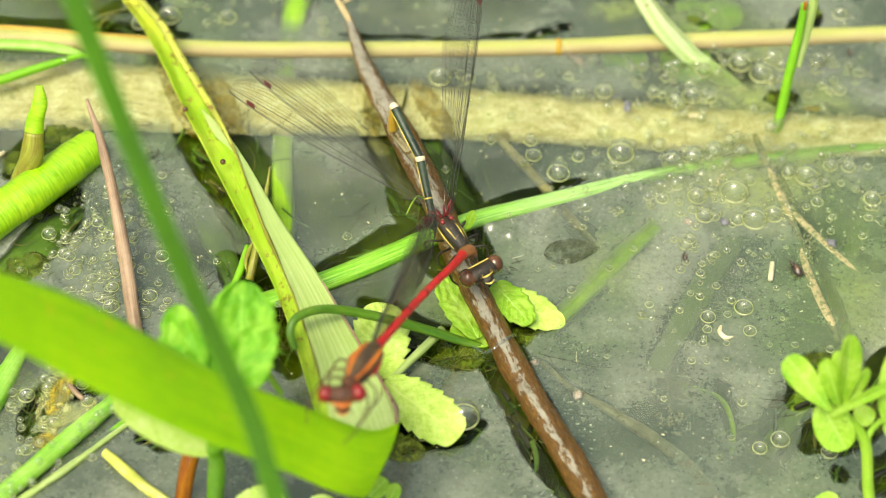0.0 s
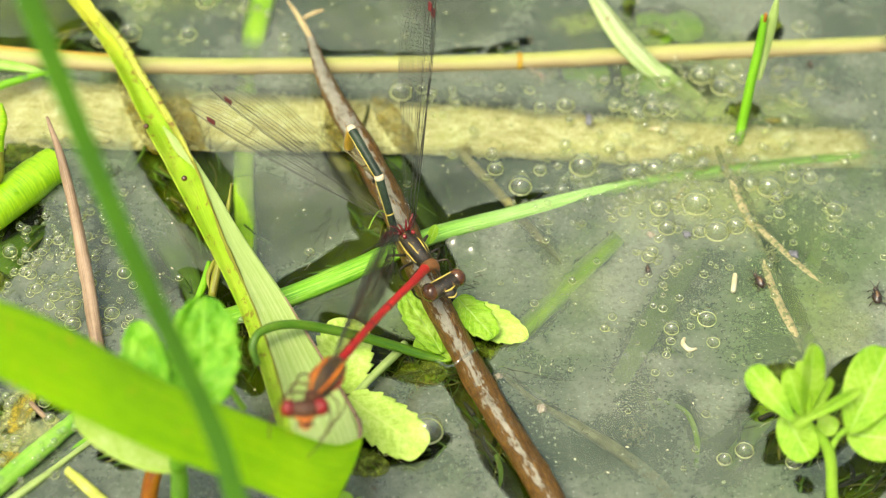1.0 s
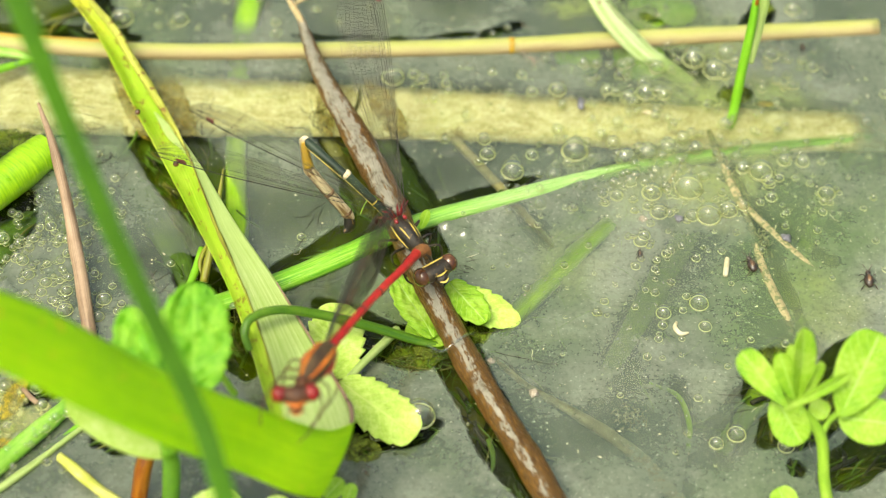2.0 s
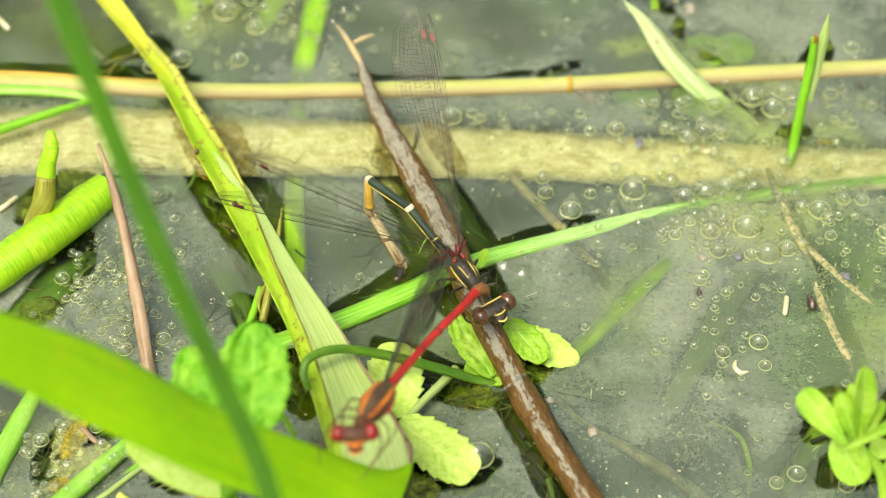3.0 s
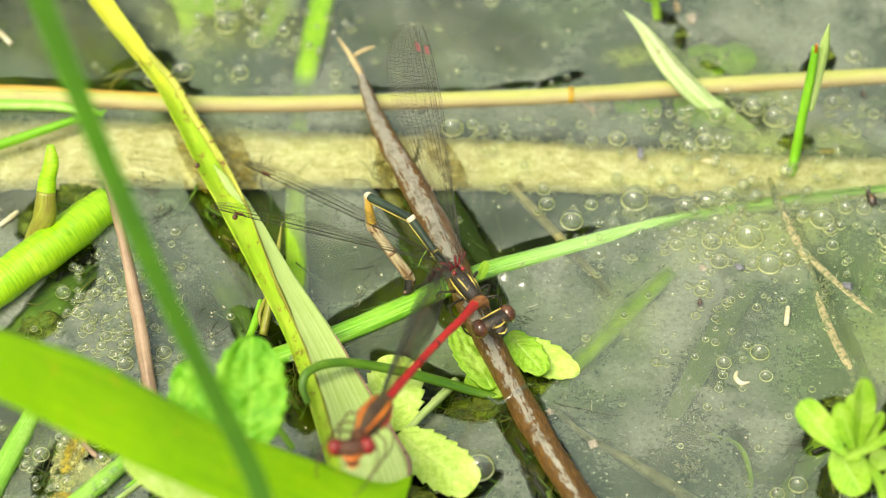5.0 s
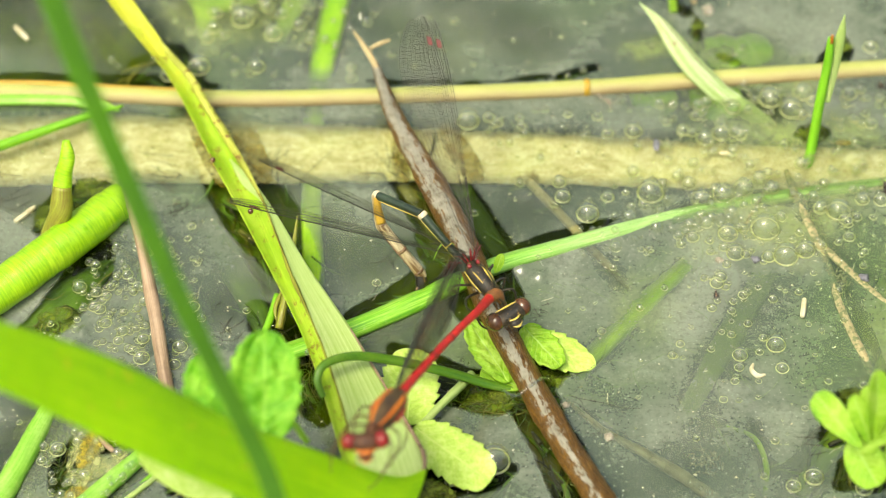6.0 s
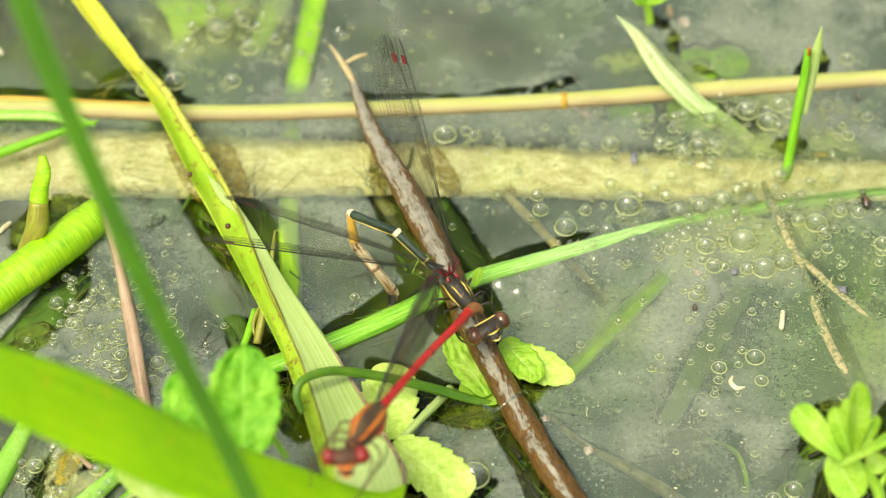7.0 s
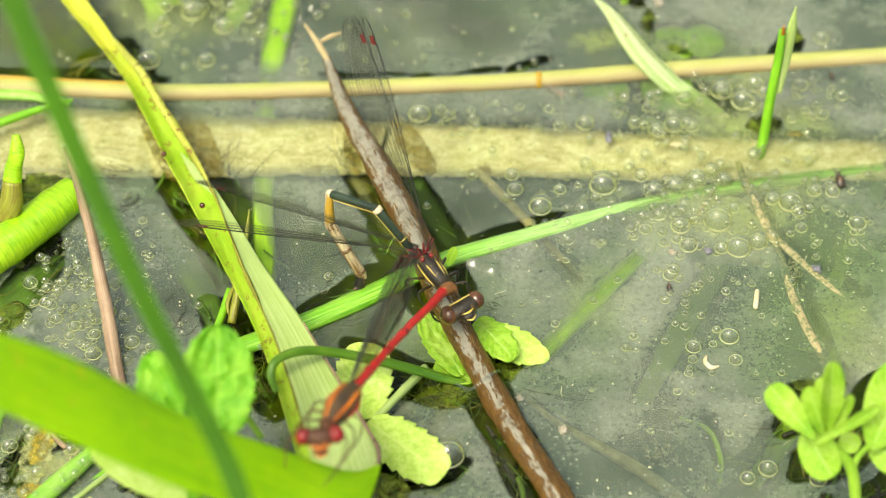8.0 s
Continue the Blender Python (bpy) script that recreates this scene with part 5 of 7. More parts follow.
    for root, tip, w, face, belly, fold in (((37.6, -33.3, 11.0), (33.2, -29.1, 14.0), 2.7, (-0.3, -0.6, 0.7), 1.1, 0.12), ((38.5, -32.4, 11.0), (38.5, -29.5, 18.0), 2.4, (0.35, -0.8, 0.4), 0.6, 0.35), ((38.3, -32.4, 11.0), (36.5, -30.0, 15.0), 2.0, (-0.3, -0.8, 0.4), 0.7, 0.3)) + (
        ((38.7, -32.5, 11.5), (37.5, -29.4, 15.5), 1.4, (-0.5, -0.75, 0.4), 0.7, 0.3), ((38.6, -32.6, 11.0), (40.5, -30.6, 14.5), 1.3, (0.4, -0.7, 0.4), 0.8, 0.25), ((36.8, -30.9, 9.5), (39.0, -35.1, 8.0), 3.7, (-0.5, -0.6, 0.7), 0.55, 0.18),
                                            ((36.6, -34.2, 12.0), (42.7, -32.3, 15.0), 1.15, (0.1, -0.8, 0.5), 0.9, 0.25), ((39.8, -31.8, 9.5), (41.5, -32.9, 9.5), 1.9, (0.2, -0.5, 0.8), 0.5, 0.1), ((42.1, -34.2, 11.0), (45.9, -28.0, 15.5), 5.4, (0.1, -0.5, 0.8), 0.75, 0.1),
                                            ((42.3, -33.2, 9.5), (47.1, -34.9, 11.0), 4.4, (0.2, -0.5, 0.8), 0.6, 0.1)):
        part("leaf", broad_leaf(root, tip, w, face, 0, 0, belly, 0.05, fold, 0.42, 30, seed=3), HERB, k)
    single("small_herb", broad_leaf((38.5, -39.1, 2.0), (37.3, -36.7, 3.0), 2.6, (0, -0.3, 1), 0, 0, 0.5, 0, 0.1, 0.4), HERB, (38.5, -38.8, 2.0), "light green small leaf low over the water", "leaf", "small leaves")
    p = thing("sprig", (24.3, 31.4, 0.0), "tiny green sprig standing in the water", "plant")
    part("stalk", tube([(24.4, 31.0, 0.0), (24.1, 31.6, 2.0), (23.7, 32.2, 4.0)], [0.5, 0.45, 0.3], 10, 8), SPROUT, p)
    for tip in ((22.3, 30.7, 4.5), (26.2, 31.2, 4.5), (24.2, 34.1, 6.0)):
        part("leaf", broad_leaf((23.9, 31.4, 2.8), tip, 1.5, (0, -0.4, 0.9), 0, 0, 0.6, 0, 0.15, 0.4, 20), HERB, p)


build_herbs()


# ---------- damselflies ----------
TO_EYE = V((0.0, -0.616, 0.788))


def frame_of(origin, forward, dorsal):
    """A body's own space: x forward, z towards its back."""
    x = V(forward).normalized()
    z = V(dorsal)
    z = (z - x * z.dot(x)).normalized()
    y = z.cross(x)
    m = Matrix((x, y, z)).transposed().to_4x4()
    m.translation = V(origin)
    return m


def placed(bm, m):
    bmesh.ops.transform(bm, matrix=m, verts=bm.verts)
    return bm


def wing_half(u):
    """Leading and trailing edge (mm, across) at the share u of the span."""
    grow = 0.10 + 0.90 * min(1, max(0, (u - 0.04) / 0.62)) ** 0.85
    tip = math.sqrt(max(0.0, 1 - max(0, (u - 0.72) / 0.28) ** 2.2))
    return 1.25 * grow * tip * (0.55 + 0.45 * (1 - u)) + 0.06, -3.3 * grow * tip - 0.06


def make_wing(parent, span, seed):
    """One clear wing along +x with its net of veins and its red mark."""
    rng = random.Random(seed)
    bm = bmesh.new()
    n, m = 30, 6
    rows = []
    for i in range(n + 1):
        a, b = wing_half(i / n)
        rows.append([bm.verts.new((span * i / n, a + (b - a) * j / m, 0.10 * math.sin(3.0 * j))) for j in range(m + 1)])
    for i in range(n):
        for j in range(m):
            bm.faces.new((rows[i][j], rows[i][j + 1], rows[i + 1][j + 1], rows[i + 1][j])).smooth = True
    wing = moving_part("wing", bm, MEMBRANE, parent, "clear veined wing")
    vb = bmesh.new()
    lines = [0.0, 0.06, 0.14, 0.24, 0.34, 0.45, 0.56, 0.68, 0.80, 0.90, 1.0]

    def at(u, v):
        a, b = wing_half(u)
        return V((span * u, a + (b - a) * v, 0.10 * math.sin(3.0 * v * m)))

    def thread(p, q, r):
        t = (q - p)
        if t.length < 1e-4:
            return
        t.normalize()
        s = t.cross(V((0, 0, 1))).normalized() * r
        up = V((0, 0, r))
        ring = [[vb.verts.new(c + o) for o in (s, -s * 0.5 + up, -s * 0.5 - up)] for c in (p, q)]
        for k in range(3):
            vb.faces.new((ring[0][k], ring[0][(k + 1) % 3], ring[1][(k + 1) % 3], ring[1][k]))

    for k, v in enumerate(lines):
        start = 0.0 if k in (0, 1, 3, 5, 10) else 0.16 + 0.02 * k
        steps = 28
        for i in range(steps):
            u0, u1 = start + (0.985 - start) * i / steps, start + (0.985 - start) * (i + 1) / steps
            thread(at(u0, v), at(u1, v), 0.032 if k in (0, 1, 3) else 0.016)
    for k in range(len(lines) - 1):
        u = 0.2 + rng.random() * 0.04 + (0.03 * k if k in (2, 4, 6) else 0)
        while u < 0.965:
            thread(at(u, lines[k]), at(u + 0.004, lines[k + 1]), 0.0125)
            u += (0.032 if u < 0.55 else 0.016) * (0.8 + 0.5 * rng.random())
    part("vein_net", vb, VEIN, wing)
    sb = bmesh.new()
    c0, c1 = at(0.862, 0.05), at(0.897, 0.05)
    quad = [V((c0.x, c0.y - 0.02, 0.06)), V((c1.x, c1.y + 0.02, 0.06)), V((c1.x + 0.25, c1.y - 0.40, 0.06)), V((c0.x + 0.2, c0.y - 0.46, 0.06))]
    hi = [sb.verts.new(q) for q in quad]
    lo = [sb.verts.new(q - V((0, 0, 0.12))) for q in quad]
    sb.faces.new(hi)
    sb.faces.new(lo[::-1])
    for k in range(4):
        sb.faces.new((hi[k], lo[k], lo[(k + 1) % 4], hi[(k + 1) % 4]))
    part("stigma", sb, STIGMA, wing, "dark red wing mark")
    return wing


def wing_pose(root, way, roll):
    """A wing's pose from its root, its direction and its turn about its span."""
    x = V(way).normalized()
    z = TO_EYE - x * TO_EYE.dot(x)
    z = Matrix.Rotation(radians(roll), 3, x) @ z.normalized()
    m = Matrix((x, z.cross(x), z)).transposed().to_4x4()
    m.translation = V(root) * MM
    return m


def limb(pts, r, bm=None):
    return tube(pts, [r, r * 0.85, r * 0.7, r * 0.5][:len(pts)], 14, 6, bm=bm)


F_BASE = (3.4, -8.8, 4.2)
female = thing("damselfly", F_BASE, "brown-eyed dark female damselfly clinging to the twig", "damselfly", "damselflies")
F_HIP, WING_ROOT = V((1.1, -8.8, 8.2)), V((2.3, -8.8, 7.2))


def build_female():
    head, chest = V((5.9, -14.4, 6.4)), V((3.5, -10.9, 6.6))
    fwd = (head - chest)
    side_hint = V((0.25, -0.35, 0.9))
    m = frame_of(chest, fwd, side_hint)
    bm = tube([(-2.9, 0, 0.25), (-2.2, 0, 0.3), (-0.8, 0, 0.35), (0.7, 0, 0.2), (1.7, 0, -0.1)], [0.5, 0.84, 1.02, 0.9, 0.52], 24, 16, 1.05)
    thorax = part("thorax", placed(bm, m), BRONZE, female)
    for s in (-1, 1):
        part("thorax_stripe", placed(tube([(-1.9, 0.46 * s, 0.98), (-0.6, 0.52 * s, 1.24), (0.6, 0.42 * s, 1.04), (1.3, 0.32 * s, 0.72)], [0.04, 0.085, 0.07, 0.03], 20, 8, 0.6, lumps=0.5), m), YELLOW, thorax, "yellow shoulder stripe")
        part("flank_stripe", placed(tube([(-2.0, 0.84 * s, 0.5), (-0.4, 1.01 * s, 0.5), (0.9, 0.83 * s, 0.25)], [0.06, 0.11, 0.06], 14, 8, 0.8), m), YELLOW, thorax, "yellow flank stripe")
    part("prothorax", placed(tube([(1.3, 0, 0.0), (1.9, 0, 0.25), (2.4, 0, 0.05)], [0.55, 0.8, 0.5], 12, 12, 0.9), m), COLLAR, female, "brown collar behind the head")
    hm = frame_of(head, fwd, side_hint)
    hd = part("head", placed(tube([(0.0, -1.9, 0.0), (0.15, -1.1, 0.12), (0.25, 0, 0.2), (0.15, 1.1, 0.12), (0.0, 1.9, 0.0)], [0.5, 0.84, 0.88, 0.84, 0.5], 24, 14, 0.85, up=(0, 0, 1)), hm), BRONZE, female)
    for s in (-1, 1):
        part("eye", placed(ball((0.05, 1.6 * s, 0.05), (0.96, 0.82, 0.92)), hm), BROWN_EYE, hd, "glossy brown compound eye")
        part("antenna", placed(limb([(0.6, 0.6 * s, 0.5), (1.1, 0.75 * s, 0.9), (1.7, 0.9 * s, 1.1)], 0.06), hm), BRONZE, hd)
    part("head_band", placed(tube([(-0.5, -1.2, 0.62), (-0.4, 0, 0.80), (-0.5, 1.2, 0.62)], [0.06, 0.09, 0.06], 14, 8), hm), YELLOW, hd, "yellow band across the head")
    part("head_band", placed(tube([(0.85, -0.9, 0.5), (1.08, 0, 0.5), (0.85, 0.9, 0.5)], [0.06, 0.09, 0.06], 14, 8), hm), YELLOW, hd, "yellow band across the face")
    part("mouth", placed(ball((1.2, 0, 0.0), (0.55, 0.7, 0.5)), hm), BRONZE, hd)
    part("lip", placed(tube([(1.5, -0.5, 0.15), (1.78, 0, 0.15), (1.5, 0.5, 0.15)], [0.06, 0.09, 0.06], 10, 8), hm), YELLOW, hd, "yellow lip")
    for k, (x, y, z) in enumerate(((-2.5, 0.45, 1.0), (-2.5, -0.45, 1.0), (-1.7, 0.5, 1.35), (-1.7, -0.5, 1.35))):
        part("wing_base", placed(ball((x, y, z), (0.26, 0.22, 0.2), seg=12), m), HINGE, female, "red wing hinge")
    for y, z in ((1.3, 1.5), (1.0, 2.1), (-1.5, 1.4), (-1.1, 2.0), (0.3, 1.9), (-0.4, 1.7)):
        part("wing_hinge", placed(tube([(-2.3, y * 0.4, 1.1), (-2.6, y * 0.8, z), (-2.9, y * 1.3, z + 0.35)], [0.10, 0.12, 0.07], 10, 6), m), HINGE, female, "dark red wing hinge")
    for s in (-1, 1):
        for x, reach in ((1.2, 1.4), (0.2, 0.2), (-0.9, -1.3)):
            part("leg", placed(limb([(x, 0.8 * s, -0.6), (x + reach * 0.5, 2.2 * s, -0.4), (x + reach, 2.1 * s, -2.0), (x + reach * 1.2, 1.4 * s, -3.1)], 0.15), m), BRONZE, female)


build_female()
# the abdomen in three stiff stretches
LEN_A, LEN_B = 5.4, 6.0
abd_front = moving_part("abdomen_front", tube([(-1.4, 0, -0.5), (-0.5, 0, -0.1), (0.6, 0, 0), (3.0, 0, 0), (LEN_A, 0, 0)], [0.44, 0.42, 0.38, 0.38, 0.44], 34, 16), BOTTLE, female, "bottle-green black front of the abdomen")
part("ring", tube([(LEN_A - 0.32, 0, 0), (LEN_A - 0.1, 0, 0), (LEN_A + 0.16, 0, 0)], [0.44, 0.50, 0.45], 8, 16), RING, abd_front, "pale cream ring")
part("ring", tube([(1.35, 0, 0), (1.42, 0, 0), (1.5, 0, 0)], [0.39, 0.41, 0.39], 6, 16), YELLOW, abd_front, "thin yellow ring")
part("belly_line", tube([(-0.4, 0.30, -0.26), (2.4, 0.31, -0.22), (5.0, 0.35, -0.24)], [0.05, 0.075, 0.07], 16, 8), YELLOW, abd_front, "yellow line along the belly")
abd_mid = moving_part("abdomen_middle", tube([(0, 0, 0), (0.5, 0, 0), (3.0, 0, 0), (5.4, 0, 0), (LEN_B, 0, -0.05)], [0.42, 0.41, 0.41, 0.45, 0.42], 26, 16), BOTTLE, female, "bottle-green middle of the abdomen")
part("belly_line", tube([(0.2, 0.34, -0.22), (2.5, 0.34, -0.24), (5.6, 0.36, -0.24)], [0.06, 0.085, 0.07], 16, 8), YELLOW, abd_mid, "yellow line along the belly")
part("ring", tube([(LEN_B - 0.28, 0, 0), (LEN_B - 0.05, 0, 0), (LEN_B + 0.2, 0, -0.08)], [0.43, 0.46, 0.40], 8, 16), RING, abd_mid, "pale joint at the bend")
abd_rear = moving_part("abdomen_rear", tube([(-0.15, 0, 0.05), (1.3, 0, 0.62), (2.8, 0, 1.08), (3.6, 0, 1.0), (6.4, 0, 0.56), (9.0, 0, 0.15), (9.9, 0, 0.1)], [0.38, 0.46, 0.58, 0.54, 0.52, 0.55, 0.46], 60, 16, lumps=0.05), CREAM, female, "cream and brown rear of the abdomen")
for x, z in ((2.8, 1.07), (6.2, 0.6), (9.1, 0.15)):
    part("joint", tube([(x - 0.22, 0, z + 0.03), (x, 0, z), (x + 0.22, 0, z - 0.03)], [0.50, 0.60, 0.50], 8, 16), TWIG_PLAIN, abd_rear, "brown joint")
part("brown_saddle", tube([(0.1, 0.12, 0.12), (1.3, 0.14, 0.66), (2.6, 0.12, 1.06)], [0.36, 0.42, 0.52], 16, 14), ORANGE_STRAW, abd_rear, "ochre-brown first segment")
part("back_line", tube([(0.6, -0.30, 0.36), (2.8, -0.44, 1.1), (4.5, -0.42, 0.86), (7.0, -0.40, 0.46), (9.4, -0.40, 0.12)], [0.12, 0.20, 0.20, 0.20, 0.18], 34, 8), BOTTLE, abd_rear, "dark back line")
part("flank_line", tube([(3.2, 0.10, 1.56), (4.5, 0.08, 1.36), (6.4, 0.08, 1.06), (8.6, 0.10, 0.72)], [0.05, 0.09, 0.09, 0.05], 30, 8), TWIG_PLAIN, abd_rear, "brown line along the flank")
part("egg_sheath", tube([(9.2, 0.0, 0.15), (10.1, -0.05, 0.35), (10.6, -0.1, 0.85), (10.6, 0.0, 1.45)], [0.44, 0.58, 0.50, 0.16], 20, 12), BRONZE, abd_rear, "dark egg-laying sheath")
for w in range(4):
    make_wing(female, 24.2 if w % 2 == 0 else 23.2, 10 + w)
f_wings = [o for o in female.children if o.name.startswith("wing") and o.children]

M_REAR, M_HEAD, M_TAIL = V((-4.0, -31.1, 17.2)), V((-6.7, -37.9, 20.5)), V((4.7, -13.8, 8.6))
male = thing("damselfly", M_REAR, "bright red male damselfly clasping the female behind her head", "damselfly", "damselflies")


def build_male():
    fwd = M_HEAD - M_REAR
    m = frame_of(M_REAR, fwd, TO_EYE + V((0.1, 0.5, 0.35)))
    length = fwd.length
    k = length / 6.0
    th = part("thorax", placed(tube([(-0.3, 0, 0), (0.5 * k, 0, 0.1), (2.0 * k, 0, 0.15), (3.6 * k, 0, 0.1), (4.6 * k, 0, 0.0)], [0.55, 0.98, 1.24, 1.06, 0.6], 24, 16), m), MALE_BROWN, male)
    for s in (-1, 1):
        part("thorax_stripe", placed(tube([(0.1 * k, 0.48 * s, 0.64), (1.0 * k, 0.70 * s, 0.98), (2.2 * k, 0.77 * s, 1.08), (3.5 * k, 0.63 * s, 0.93), (4.6 * k, 0.38 * s, 0.54)], [0.10, 0.20, 0.24, 0.21, 0.10], 22, 8, 0.6), m), ORANGE, th, "orange shoulder stripe")
        part("flank", placed(tube([(0.2 * k, 0.75 * s, 0.2), (2.0 * k, 1.07 * s, 0.1), (3.6 * k, 0.88 * s, 0.0)], [0.18, 0.36, 0.18], 16, 8), m), RED, th, "red flank")
    part("prothorax", placed(tube([(4.3 * k, 0, 0), (4.8 * k, 0, 0.12), (5.3 * k, 0, 0)], [0.5, 0.7, 0.5], 10, 12), m), MAROON, male, "dark collar behind the head")
    hm = frame_of(M_HEAD, V((0.05, -0.75, -0.55)), TO_EYE)
    hd = part("head", placed(tube([(0.0, -1.6, 0.0), (0.15, -0.85, 0.1), (0.25, 0, 0.15), (0.15, 0.85, 0.1), (0.0, 1.6, 0.0)], [0.45, 0.74, 0.9, 0.74, 0.45], 24, 14, 0.9), hm), MAROON, male)
    for s in (-1, 1):
        part("eye", placed(ball((0.05, 1.42 * s, 0.1), (0.80, 0.72, 0.80)), hm), RED_EYE, hd, "red compound eye")
        part("antenna", placed(limb([(0.7, 0.5 * s, 0.4), (1.2, 0.6 * s, 0.7), (1.9, 0.75 * s, 0.7)], 0.06), hm), BRONZE, hd)
    part("brow", placed(tube([(0.80, -0.85, 0.42), (1.10, 0, 0.52), (0.80, 0.85, 0.42)], [0.16, 0.24, 0.16], 14, 8), hm), ORANGE, hd, "orange band across the face")
    part("face", placed(ball((1.25, 0, 0.0), (0.66, 0.62, 0.42)), hm), MAROON, hd, "brownish red face")
    part("lip", placed(tube([(1.5, -0.55, 0.1), (1.88, 0, 0.12), (1.5, 0.55, 0.1)], [0.10, 0.14, 0.10], 10, 8), hm), ORANGE, hd, "orange lip")
    # slender red abdomen from the chest down to the clasp
    bend = [M_REAR, M_REAR.lerp(M_TAIL, 0.12) + V((0, 0, 0.25)), M_REAR.lerp(M_TAIL, 0.5) + V((-0.25, 0, 0.3)), M_REAR.lerp(M_TAIL, 0.82) + V((-0.1, 0, 0.35)), M_TAIL + V((-0.5, -0.4, 0.3)), M_TAIL]
    ab = part("abdomen", tube(bend, [0.56, 0.42, 0.36, 0.40, 0.50, 0.46], 60, 14, lumps=0.03), RED, male, "slender bright red abdomen")
    for u in (0.18, 0.36, 0.54, 0.72):
        p, q = M_REAR.lerp(M_TAIL, u - 0.006) + V((-0.2, 0, 0.3)), M_REAR.lerp(M_TAIL, u + 0.006) + V((-0.2, 0, 0.3))
        part("joint", tube([p, q], [0.40, 0.40], 4, 12), STIGMA, ab, "dark joint line")
    part("tail_tip", tube([M_TAIL + V((-0.7, -0.6, 0.4)), M_TAIL + V((0.1, 0.1, 0.1)), M_TAIL + V((0.5, -0.1, -0.7))], [0.56, 0.60, 0.4], 12, 12), COLLAR, male, "brown tail tip with claspers")
    for s in (-1, 1):
        part("clasper", tube([M_TAIL + V((0.3, 0.3 * s, 0)), M_TAIL + V((0.7, 0.45 * s, -0.6)), M_TAIL + V((0.6, 0.2 * s, -1.2))], [0.16, 0.14, 0.08], 10, 6), BRONZE, male)
        for u, reach in ((3.9, 2.2), (3.0, 1.2), (2.0, 0.4)):
            part("leg", placed(limb([(u * k, 0.7 * s, -0.5), ((u + reach * 0.5) * k, 2.2 * s, -0.6), ((u + reach) * k, 2.4 * s, -2.6), ((u + reach * 1.3) * k, 1.8 * s, -4.0)], 0.10), m), MAROON, male, "thin dark red leg")
    for w in range(4):
        make_wing(male, 21.5, 30 + w)


build_male()
m_wings = [o for o in male.children if o.name.startswith("wing") and o.children]


# ---------- bubbles ----------
def dome(r, seg=16, rings=6):
    """A round bubble riding at the surface: a full skin and a waterline ring painting its refracted light."""
    bm = bmesh.new()
    lift = 0.35 * r
    made = bmesh.ops.create_uvsphere(bm, u_segments=seg, v_segments=rings * 2, radius=r)
    for v in made["verts"]:
        v.co.z += lift
    for fc in bm.faces:
        fc.smooth = True
    at = math.sqrt(r * r - lift * lift)
    loop = []
    for j in range(seg):
        a = 2 * math.pi * j / seg
        loop.append([bm.verts.new(((at + o) * math.cos(a), (at + o) * math.sin(a), 0.01 + h)) for o, h in ((0.11 * r, 0.0), (0.0, 0.09 * r), (-0.03 * r, 0.0))])
    for j in range(seg):
        for q in range(3):
            fc = bm.faces.new((loop[j][q], loop[(j + 1) % seg][q], loop[(j + 1) % seg][(q + 1) % 3], loop[j][(q + 1) % 3]))
            fc.smooth, fc.material_index = True, 1
    return bm


